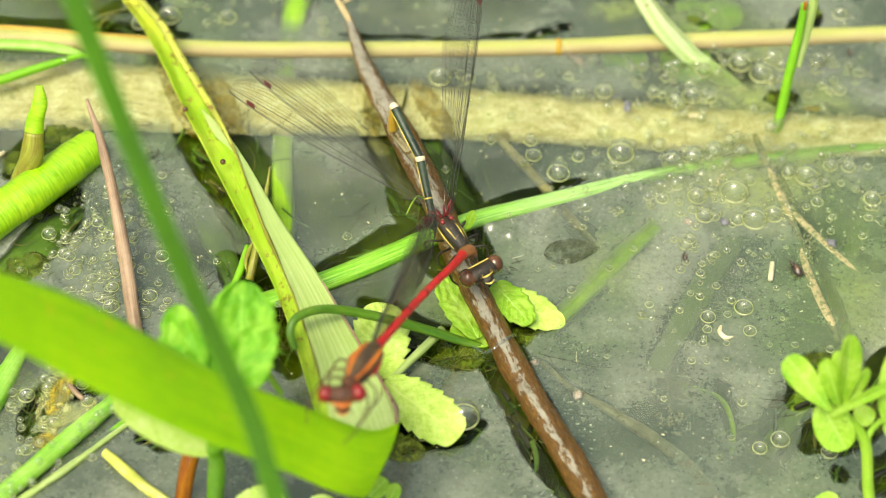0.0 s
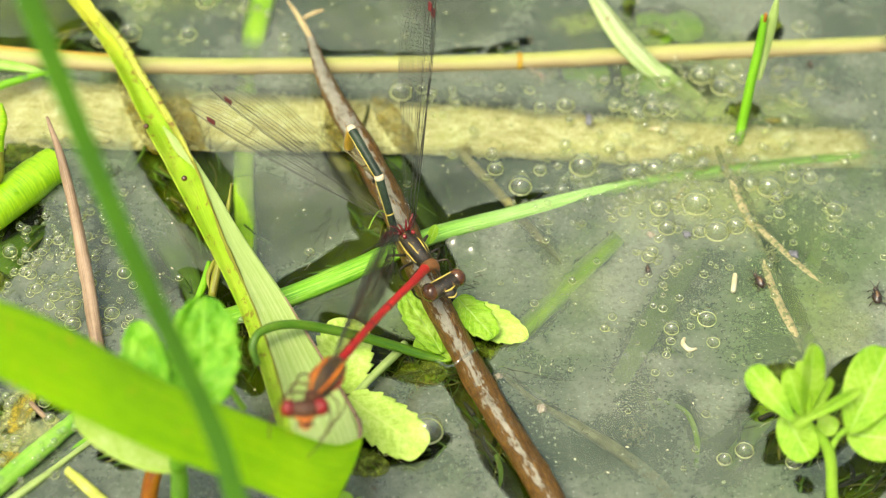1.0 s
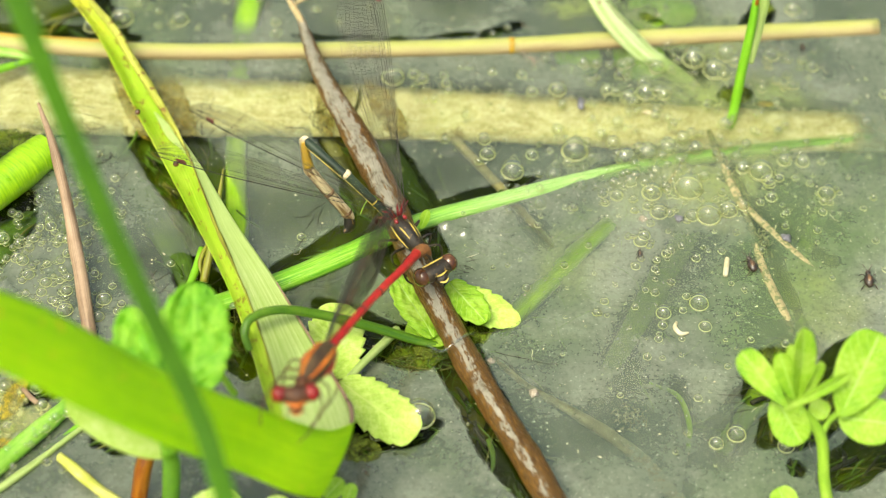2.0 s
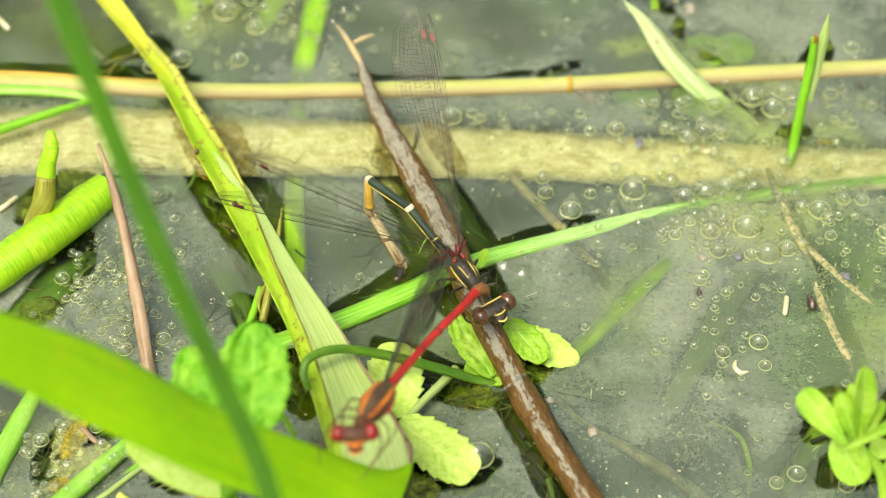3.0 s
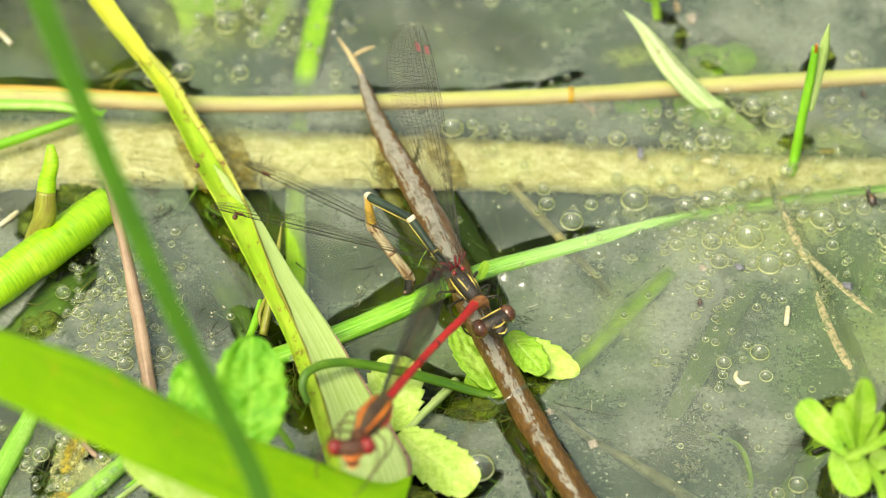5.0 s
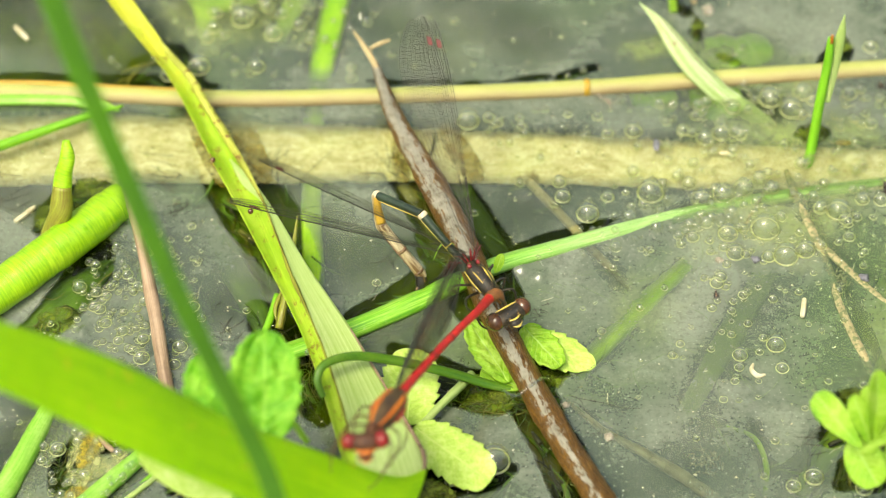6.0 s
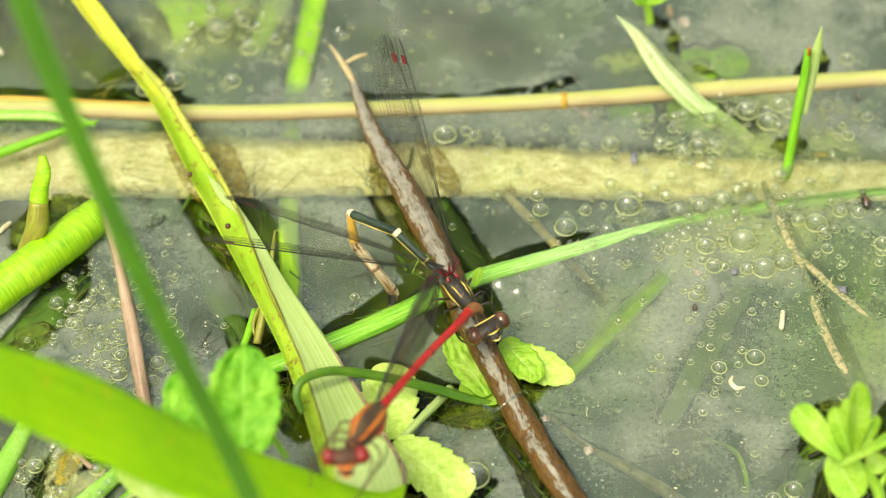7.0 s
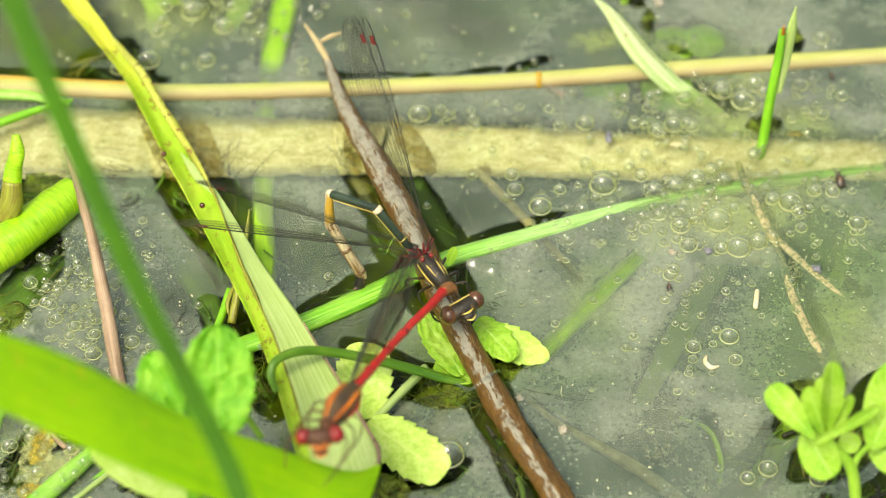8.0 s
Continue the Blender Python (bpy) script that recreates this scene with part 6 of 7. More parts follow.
def build_bubbles():
    me = to_mesh("bubble", dome(1.0, 20, 7), (BUBBLE, RIM_LIGHT))
    spots = []
    spots += [((-22.5, 30.4, 0.0), 1.3), ((-19.1, 28.1, 0.0), 1.0), ((-20.7, 23.3, 0.0), 0.9), ((-23.3, 33.5, 0.0), 0.8), ((-26.9, 23.4, 0.0), 1.2), ((-30.0, 22.3, 0.0), 0.9), ((6.4, 33.7, 0.0), 0.65), ((2.0, 15.4, 0.0), 1.15), ((4.2, 15.9, 0.0), 0.6), ((5.1, 15.2, 0.0), 0.6), ((7.4, 15.8, 0.0), 0.42), ((7.6, 14.6, 0.0), 0.5), ((7.9, 13.6, 0.0), 0.5), ((16.6, 13.5, 0.0), 0.6), ((19.3, 13.8, 0.0), 0.9), ((24.5, 13.8, 0.0), 0.65), ((26.7, 12.7, 0.0), 0.85), ((28.5, 13.4, 0.0), 1.0), ((30.4, 13.2, 0.0), 0.7), ((33.9, 18.1, 0.0), 1.2), ((36.0, 16.6, 0.0), 1.2), ((37.4, 18.9, 0.0), 1.05)]
    spots += [((29.9, 16.9, 0.0), 0.8), ((42.3, 18.7, 0.0), 0.8), ((43.5, 19.3, -0.0), 0.55), ((45.2, 25.3, 0.0), 0.8), ((45.5, 23.8, 0.0), 0.5), ((42.4, 15.2, 0.0), 0.5), ((46.5, 17.1, -0.0), 0.6), ((20.7, 5.5, 0.0), 1.35), ((25.9, 4.6, 0.0), 1.05), ((28.1, 5.2, 0.0), 1.1), ((30.3, 6.0, 0.0), 1.0), ((24.7, 6.6, 0.0), 0.75), ((11.4, 7.0, 0.0), 0.7), ((11.7, 5.1, 0.0), 0.8), ((14.2, 2.8, 0.0), 1.15), ((18.4, 2.3, 0.0), 0.75), ((24.5, 1.4, 0.0), 0.55), ((26.2, 1.5, 0.0), 0.7), ((28.5, 2.1, -0.0), 0.5), ((28.3, 0.1, 0.0), 1.0), ((32.1, 0.7, 0.0), 1.45), ((33.9, -2.8, 0.0), 1.25)]
    spots += [((37.9, 3.4, 0.0), 0.7), ((39.7, 2.9, 0.0), 1.2), ((28.9, -2.4, 0.0), 0.9), ((29.9, -2.5, 0.0), 0.5), ((26.8, -6.1, 0.0), 0.7), ((29.3, -7.6, 0.0), 0.5), ((24.7, -0.3, 0.0), 0.65), ((32.1, -13.7, 0.0), 0.95), ((28.5, -14.9, 0.0), 0.75), ((32.5, -16.5, 0.0), 0.65), ((27.8, -18.0, 0.0), 0.4), ((40.5, -0.4, 0.0), 0.6), ((-7.2, -5.7, 0.0), 0.45), ((-37.0, -6.0, 0.0), 0.75), ((-30.1, -14.7, 0.0), 0.8), ((-26.4, -13.4, 0.0), 0.75), ((-26.8, -15.5, 0.0), 0.6), ((-32.2, -11.4, 0.0), 0.6), ((-35.6, -3.2, 0.0), 0.5), ((-37.3, -25.3, 0.0), 0.8), ((-38.7, -26.6, 0.0), 0.5), ((4.4, -27.0, 0.0), 1.5)]
    spots += [((0.3, -29.2, 0.0), 0.6), ((-25.5, -8.5, 0.0), 0.7), ((-34.2, -7.1, 0.0), 0.5), ((-28.7, -11.9, 0.0), 0.55), ((26.1, -9.2, 0.0), 0.45), ((41.9, 8.2, 0.0), 0.4), ((46.2, 0.1, 0.0), 0.9), ((39.1, -30.3, 0.0), 0.8), ((34.5, -29.0, 0.0), 0.9), ((32.5, -30.0, 0.0), 0.7), ((-33.4, -21.0, 0.0), 0.7), ((-32.1, -23.9, 0.0), 0.6), ((-34.4, -28.4, 0.0), 0.7), ((35.9, -2.1, 0.0), 1.0), ((-8.9, 29.7, 0.0), 0.5), ((-10.5, 23.1, -0.0), 0.5), ((-10.4, 21.5, 0.0), 0.6), ((-13.8, 32.2, 0.0), 0.4)]
    rng = random.Random(12)
    for (x, y, _), sx, sy, count, most in (((31.5, 3.0, 0.0), 8, 4, 90, 0.75), ((31.3, 15.6, 0.0), 8, 2.5, 44, 0.7), ((-30.9, -7.1, 0.0), 3.2, 5.5, 60, 0.62), ((-22.4, 29.7, 0.0), 6, 3.5, 34, 0.7), ((28.5, -15.3, 0.0), 4, 3.5, 10, 0.5), ((-37.4, -25.2, 0.0), 4, 4, 22, 0.6)):
        for _ in range(count):
            spots.append(((rng.gauss(x, sx), rng.gauss(y, sy), 0.0), 0.28 + (most - 0.28) * rng.random() ** 1.6))
    for (x0, y0, z0), (x1, y1, z1), count in (((-38.5, -37.1, 0.9), (-35.1, -28.3, 0.8), 16), ((-38.2, -37.4, 1.4), (-28.1, -25.9, 1.2), 26), ((6.6, -3.2, 1.0), (18.1, 0.8, 0.9), 5), ((-16.7, -15.3, 1.4), (-8.0, -11.5, 1.3), 5)):
        for _ in range(count):
            u = rng.random()
            spots.append(((x0 + u * (x1 - x0) + rng.gauss(0, 0.5), y0 + u * (y1 - y0) + rng.gauss(0, 0.5), z0 + u * (z1 - z0) - 0.25), 0.2 + 0.3 * rng.random()))
    for k, (p, r) in enumerate(spots):
        ob = new("bubble", me)
        ob.location = (V(p) + V((0, 0, 0.01))) * MM
        ob.rotation_euler = (0, 0, 0.35 * math.sin(k * 1.7))
        ob.scale = [r * MM * 1000] * 3
        tagged(ob, "clear air bubble on the water, its bright rim painted yellowish", "bubble", "bubbles on the pond")
    rng = random.Random(4)
    bm = bmesh.new()
    fields = [(((28.5, 0.8, 0.0)), 12, 5, 340), (((32.5, 15.9, 0.0)), 11, 4, 170), (((29.6, -15.3, 0.0)), 7, 5, 45), (((-31.7, -8.5, 0.0)), 4, 8, 300), (((-23.6, 28.9, 0.0)), 9, 5, 60), (((9.3, 14.4, 0.0)), 8, 3, 35), (((19.9, -22.0, 0.0)), 18, 8, 55), (((-35.6, -27.1, 0.0)), 7, 5, 60), (((-5.2, 31.4, 0.0)), 14, 5, 40)]
    for (x, y, _), sx, sy, count in fields:
        for _ in range(count):
            r = 0.10 + 0.38 * rng.random() ** 2.4
            d = dome(r, 8, 2)
            tmp = bpy.data.meshes.new("tmp")
            bmesh.ops.translate(d, vec=(rng.gauss(x, sx), rng.gauss(y, sy), 0.01), verts=d.verts)
            d.to_mesh(tmp)
            d.free()
            bm.from_mesh(tmp)
            bpy.data.meshes.remove(tmp)
    tagged(new("bubble_froth", to_mesh("bubble_froth", bm, (BUBBLE, RIM_LIGHT))), "fine scattered air bubbles on the water film", "bubbles", kind="stuff")


build_bubbles()


# ---------- rootlets, crumbs and small life ----------
def build_roots():
    rng = random.Random(9)
    sets = [((-28.6, 7.4, 0.0), 2.7, 1.1, 3.0, 12), ((-27.0, 4.5, 0.0), -2.4, 1.5, 3.5, 10), ((-20.9, -9.9, 0.0), -1.4, 2.0, 3.5, 10), ((-17.7, 6.0, 0.0), 1.2, 2.5, 4.0, 14), ((-5.5, 8.2, 0.0), 2.2, 1.5, 4.5, 14), ((-4.8, -2.1, 0.0), -1.9, 1.8, 3.0, 14),
            ((8.2, -9.9, 0.0), -0.3, 1.2, 1.2, 14), ((-16.0, -8.5, 0.0), -1.5, 2.0, 3.0, 8), ((35.9, -24.6, 0.0), -2.6, 1.5, 1.6, 10), ((-44.0, 7.5, 0.0), 2.9, 2.5, 5, 10), ((-1.4, -2.1, 0.0), -2.0, 1.2, 2.5, 8), ((-15.0, 28.9, 0.0), 2.2, 1.5, 2.5, 6), ((11.7, -22.0, 0.0), -0.6, 2, 6, 8)]
    for (x, y, _), ang, spread, reach, count in sets:
        bm = bmesh.new()
        for _ in range(count):
            px, py, a = rng.gauss(x, spread * 0.6), rng.gauss(y, spread), ang + rng.gauss(0, 0.45)
            step, turn = reach * (0.5 + rng.random()) / 5, rng.gauss(0, 0.22)
            pts = []
            for k in range(6):
                pts.append((px, py, 0.06 + 0.03 * rng.random()))
                px, py, a = px + step * math.cos(a), py + step * math.sin(a), a + turn + rng.gauss(0, 0.1)
            tube(pts, [0.034, 0.032, 0.028, 0.024, 0.017, 0.01], 12, 5, bm=bm)
        tagged(new("rootlets", to_mesh("rootlets", bm, ROOT)), "fine dark rootlets trailing on the water", "roots", kind="stuff")

    # strands of algae in the clear water beside the stems
    rng = random.Random(21)
    for mat, name, label, count in ((ALGAE, "algae_strands", "green algae strands in the clear water by the stems", 9), (OLIVE, "rotting_strands", "olive rotting strands in the clear water by the stems", 5), (ROOT, "root_strands", "dark root strands in the clear water by the stems", 7)):
        bm = bmesh.new()
        for line, reach, _ in SHEEN_GAPS:
            for (x0, y0, _), (x1, y1, _) in zip(line[:-1], line[1:]):
                base = math.atan2(y1 - y0, x1 - x0)
                for _ in range(count):
                    u = rng.random()
                    px, py = x0 + u * (x1 - x0) + rng.gauss(0, reach * 0.45), y0 + u * (y1 - y0) + rng.gauss(0, reach * 0.45)
                    a, turn, z = base + rng.gauss(0, 0.35) + (math.pi if rng.random() < 0.5 else 0), rng.gauss(0, 0.15), -0.5 - 4 * rng.random()
                    step, r, pts = 0.4 + 0.7 * rng.random(), 0.05 + 0.22 * rng.random() ** 2, []
                    for _ in range(5):
                        pts.append((px, py, z))
                        px, py, z, a = px + step * math.cos(a), py + step * math.sin(a), z - 0.25 * rng.random(), a + turn
                    tube(pts, [r, r, r, r * 0.8, r * 0.4], 9, 5, bm=bm)
        tagged(new(name, to_mesh(name, bm, mat)), label, "algae", kind="stuff")


def build_tufts():
    """Curly algae tufts caught round the twig, the herb and the rolled leaf."""
    rng = random.Random(57)
    spots = [(3.6, -20.6, 3.0, 1.6, 60), (6.2, -20.0, 1.6, 1.2, 30), (11.4, -18.6, 1.8, 1.6, 40), (9.6, -20.8, 1.0, 1.6, 26), (-14.6, -17.5, 1.5, 2.2, 40), (-41.0, -3.0, 2.5, 2.5, 46), (-36.5, 4.2, 2.2, 1.2, 30), (-39.5, -12.0, 2.5, 2.5, 40), (39.8, -25.5, 1.8, 1.4, 20), (-37.0, -25.5, 2.5, 3.0, 46)]
    for mat, label, share in ((ALGAE, "dark green algae tuft at the waterline", 1.0), (OLIVE, "olive brown algae tuft at the waterline", 0.5)):
        for x, y, sx, sy, count in spots:
            bm = bmesh.new()
            for _ in range(int(count * share)):
                px, py, pz, a = rng.gauss(x, sx * 0.7), rng.gauss(y, sy * 0.7), rng.uniform(-1.0, 0.12), rng.random() * 6.3
                turn, step, r, pts = rng.gauss(0, 0.3), 0.2 + 0.3 * rng.random(), 0.02 + 0.06 * rng.random() ** 2, []
                for _ in range(7):
                    pts.append((px, py, pz))
                    px, py, pz, a = px + step * math.cos(a), py + step * math.sin(a), min(0.15, pz + rng.gauss(0, 0.06)), a + turn
                tube(pts, [r * 0.6, r, r, r, r * 0.9, r * 0.7, r * 0.3], 13, 4, bm=bm)
            tagged(new("algae_tuft", to_mesh("algae_tuft", bm, mat)), label, "algae", kind="stuff")


build_roots()
build_tufts()


def crumb(p, r, mat, label, category, seed, stretch=(1, 1, 0.6)):
    bm = bmesh.new()
    bmesh.ops.create_icosphere(bm, subdivisions=3, radius=1.0)
    for v in bm.verts:
        v.co *= 1 + 0.55 * noise.noise(v.co * 1.6 + V((seed * 3.1, 0, 0))) + 0.25 * noise.noise(v.co * 4 + V((0, seed, 0)))
        v.co = V((v.co.x * r * stretch[0], v.co.y * r * stretch[1], v.co.z * r * stretch[2])) + V(p)
    for fc in bm.faces:
        fc.smooth = True
    return single("crumb" if category == "debris" else category, bm, mat, p, label, category, "floating crumbs")


def build_debris():
    crumb((28.1, 30.8, 0.2), 0.6, CRUMB, "pale flaky crumb floating on the water", "debris", 1)
    crumb((15.4, -24.4, 0.2), 0.45, CRUMB, "pale pinkish crumb floating on the water", "debris", 2)
    crumb((11.3, -20.8, 0.2), 0.4, CRUMB, "pale crumb floating on the water", "debris", 4)
    crumb((28.7, 10.7, 0.1), 0.32, HUSK, "white flake floating on the water", "debris", 5, (1.8, 0.6, 0.3))
    crumb((21.6, 11.8, 0.2), 0.45, BLUE_GREY, "blue-grey speck floating on the water", "debris", 6, (0.7, 1.7, 0.5))
    crumb((41.5, -5.7, 0.2), 0.45, BLUE_GREY, "blue-grey speck floating on the water", "debris", 7)
    crumb((30.8, -3.3, 0.2), 0.4, BLUE_GREY, "blue-grey speck floating on the water", "debris", 8)
    crumb((27.2, -3.2, 0.0), 0.35, CRUMB, "white fluffy flake floating on the water", "debris", 9)
    rng, bm = random.Random(71), bmesh.new()
    for _ in range(46):
        u = rng.random()
        px, py, a = 14.7 + 2.4 * u + rng.gauss(0, 0.16), 19.6 - 2.2 * u + rng.gauss(0, 0.16), rng.gauss(-0.75, 0.9)
        pts = []
        for _ in range(5):
            pts.append((px, py, 0.9 - 0.7 * u + rng.gauss(0, 0.04)))
            px, py, a = px + 0.17 * math.cos(a), py + 0.17 * math.sin(a), a + rng.gauss(0, 0.4)
        tube(pts, [0.02, 0.045, 0.045, 0.03, 0.012], 8, 4, bm=bm)
    tagged(new("feathery_shred", to_mesh("feathery_shred", bm, CRUMB)), "pinkish feathery shred hanging from the dry stalk's joint", "debris", kind="stuff")
    for x, y, sx, sy, count in ((35.6, 0.6, 1.3, 1.0, 90), (37.2, -1.6, 0.9, 0.8, 60), (36.3, 4.0, 0.5, 1.5, 40), (39.4, -6.0, 0.4, 1.6, 36), (24.6, -27.0, 1.2, 0.9, 60), (8.6, 8.2, 0.5, 0.5, 30)):
        bm = bmesh.new()
        for _ in range(count):
            px, py, a = rng.gauss(x, sx * 0.7), rng.gauss(y, sy * 0.7), rng.random() * 6.3
            r, pts = 0.03 + 0.05 * rng.random() ** 2, []
            for _ in range(5):
                pts.append((px, py, rng.uniform(-0.7, -0.12)))
                px, py, a = px + 0.2 * math.cos(a), py + 0.2 * math.sin(a), a + rng.gauss(0, 0.6)
            tube(pts, [r * 0.6, r, r, r * 0.8, r * 0.4], 8, 4, bm=bm)
        tagged(new("rotting_fluff", to_mesh("rotting_fluff", bm, SUNK_TAN)), "tan fluff of rotting fibres in the water film", "debris", kind="stuff")
    crumb((26.6, 32.5, 0.2), 0.35, SPLINTER, "tan plant shred on the water", "debris", 14, (0.8, 2.2, 0.6))
    crumb((41.1, 12.0, 0.1), 0.4, OLIVE, "olive leaf shred on the water", "debris", 15, (2.0, 0.7, 0.3))
    for p, s, r in (((-39.3, -22.9, -0.6), 19, 2.2), ((-35.4, -24.2, -0.5), 20, 1.8), ((-38.3, -10.1, -0.6), 21, 2.2), ((4.2, -20.1, -0.4), 22, 2.0), ((-40.8, -29.3, -0.6), 23, 2.2), ((10.5, -17.1, -0.4), 24, 1.6), ((-5.0, -27.9, -0.8), 25, 2.4), ((38.0, 13.2, -0.3), 27, 1.5), ((42.4, 26.4, -0.4), 28, 1.3),
                    ((26.2, 29.3, -0.4), 29, 1.2), ((29.3, 25.1, -0.4), 30, 1.2), ((26.3, 25.9, -0.4), 31, 0.9), ((40.9, -18.9, -0.6), 32, 2.2), ((45.1, -26.0, -0.8), 33, 2.4), ((-41.9, 3.4, -0.5), 34, 1.8), ((-37.0, 7.1, -0.4), 35, 1.5)):
        crumb(p, r, MOSS_VEIL, "olive green algae flake under the water surface", "algae", s, (1.2, 0.9, 0.1))
    for pts, label in (([(35.3, -8.3, 0.3), (35.1, -9.5, 0.4), (34.9, -10.6, 0.3)], "white seed husk floating upright on the film"), ([(-47.3, 29.4, 0.2), (-46.5, 28.4, 0.3), (-45.7, 27.5, 0.2)], "pale seed husk floating on the water"),
                       ([(-44.4, 2.3, 0.2), (-43.4, 3.2, 0.3), (-42.5, 4.3, 0.2)], "pale seed husk floating on the water"), ([(-33.4, -24.1, 0.3), (-32.5, -25.2, 0.4), (-31.8, -25.8, 0.3)], "pale seed husk floating on the water")):
        single("seed_husk", tube([V(pts[0]), V(pts[0]).lerp(V(pts[1]), 0.15), pts[1], V(pts[2]).lerp(V(pts[1]), 0.15), pts[2]], [0.12, 0.23, 0.27, 0.24, 0.13], 22, 10, lumps=0.12), PINK_ROD if pts[0][0] < -33 and pts[0][1] < -10 else HUSK, pts[1], label, "husk", "seed husks")
    single("grub", tube([(29.7, -16.0, 0.1), (29.5, -16.8, 0.2), (30.0, -17.5, 0.2), (30.8, -17.3, 0.1)], [0.12, 0.22, 0.22, 0.1], 20, 8, lumps=0.3), HUSK, (29.5, -16.8, 0.2), "small white curled grub on the water", "grub")
    for p, r in (((-37.2, 15.4, 1.9), 0.32), ((-44.1, 14.4, 0.3), 0.28), ((-43.2, 12.6, 0.3), 0.26), ((-42.5, 11.5, 0.3), 0.28), ((-39.8, 17.6, 0.5), 0.22)):
        single("water_drop", ball(p, (r, r, r * 0.8), seg=12), SLICK, p, "clear water drop on the green stem", "drop", "water drops")
    for p, r in (((-19.7, -0.4, 5.0), 0.3), ((-23.9, 6.4, 4.9), 0.3)):
        single("seed", ball(p, (r, r, r), seg=12), BROWN_EYE, p, "tiny dark red seed on the reed leaf", "seed", "seeds")
    single("water_collar", tube([(5.2, -20.3, 2.2), (6.5, -21.7, 3.2), (7.8, -21.1, 3.9), (9.0, -19.7, 3.2), (9.7, -18.2, 1.2)], [0.25, 0.22, 0.16, 0.2, 0.3], 24, 8, 0.6, lumps=0.5), SLICK, (7.8, -21.1, 3.9), "glossy ring of water clinging round the twig", "water")
    stem = [(-41.7, -40.8, 0.5), (-38.4, -36.9, 0.6), (-35.0, -32.9, 0.6), (-31.6, -29.2, 0.6), (-28.2, -25.4, 0.4)]
    single("bubbly_reed", tube(stem, [0.95, 0.95, 0.95, 0.9, 0.8], 50, 14, lumps=0.2, ridges=4), STEM_GREEN, stem[2], "pale green stem covered in tiny bubbles", "reed")
    single("yellow_straw", tube([(-29.3, -31.9, 0.6), (-25.9, -35.0, 0.6), (-21.5, -38.5, 0.4)], [0.45, 0.52, 0.52], 24, 10, lumps=0.35), YELLOW_STALK, (-25.9, -35.0, 0.6), "pale yellow stalk piece on the water", "reed")
    for pts, r in (([(-31.0, -30.7, -0.3), (-28.0, -28.2, -0.3), (-25.5, -26.2, -0.4)], 0.5), ([(-17.0, -10.6, 0.1), (-17.1, -8.9, 0.6), (-16.0, -6.6, 1.2)], 0.32), ([(-19.1, -13.9, -0.2), (-17.8, -10.6, 0.0), (-17.1, -7.3, 0.3)], 0.5)):
        single("green_sedge", tube(pts, [r * 0.15, r * 0.8, r * 0.6], 20, 8), SHOOT if r > 0.4 else SHOOT_BASE, pts[0], "green plant strand at the waterline", "sedge", "strands")
    rot = veil_material("yellow_rot", (0.34, 0.27, 0.015), 0.95)
    tan = veil_material("tan_sheath", (0.42, 0.44, 0.18), 0.6)
    for a, b, w, mat, label in (((-33.9, -22.1, 0.1), (-35.1, -30.0, 0.1), 3.2, tan, "pale tan rotting sheath on the water"), ((-33.3, -22.8, 0.2), (-35.0, -27.6, 0.2), 1.8, rot, "yellow rotting leaf shred on the water"), ((-36.1, -30.7, 0.2), (-33.4, -30.3, 0.2), 1.6, rot, "yellow rotting leaf shred on the water"),
                                ((-30.6, -25.7, 0.1), (-34.4, -28.8, 0.1), 1.6, tan, "pale tan rotting sheath on the water"), ((-41.1, -4.3, 0.1), (-36.4, 0.7, 0.1), 2.2, MOSS_VEIL, "olive green algae shred on the water"), ((4.1, -20.4, 0.1), (9.8, -14.0, 0.1), 3.0, MOSS_VEIL, "olive green algae shred on the water"), ((-5.0, -29.7, 0.1), (0.8, -31.3, 0.1), 3.0, MOSS_VEIL, "olive green algae shred on the water")):
        single("rotting_leaf", broad_leaf(a, b, w, (0, 0, 1), 7, 0.16, 0.5, 0.0, 0.05, 0.5, 36, seed=int(w * 10)), mat, a, label, "leaf", "rotting shreds")
    single("thin_sedge", tube([(-37.4, -37.6, 0.2), (-32.6, -33.4, 0.2), (-27.1, -28.1, 0.1)], [0.4, 0.36, 0.25], 24, 8, lumps=0.3), PALE_REED, (-32.6, -33.4, 0.2), "thin pale green stem beside the bubbly stem", "reed")
    single("tendril", tube([(0.6, -3.7, 3.5), (-0.2, -4.7, 5.5), (-0.9, -6.6, 6.5), (-1.3, -8.0, 6.8)], [0.07, 0.08, 0.07, 0.04], 16, 6), SPROUT, (0.6, -3.7, 3.5), "tiny green tendril on the twig", "tendril")
    single("leaf_bud", broad_leaf((4.7, -6.1, 2.0), (5.4, -4.9, 3.6), 1.0, (0, -0.4, 0.9), 0, 0, 0.6, 0, 0.2, 0.5, 16), HERB, (4.7, -6.1, 2.0), "tiny green leaf bud by the twig", "bud")


build_debris()


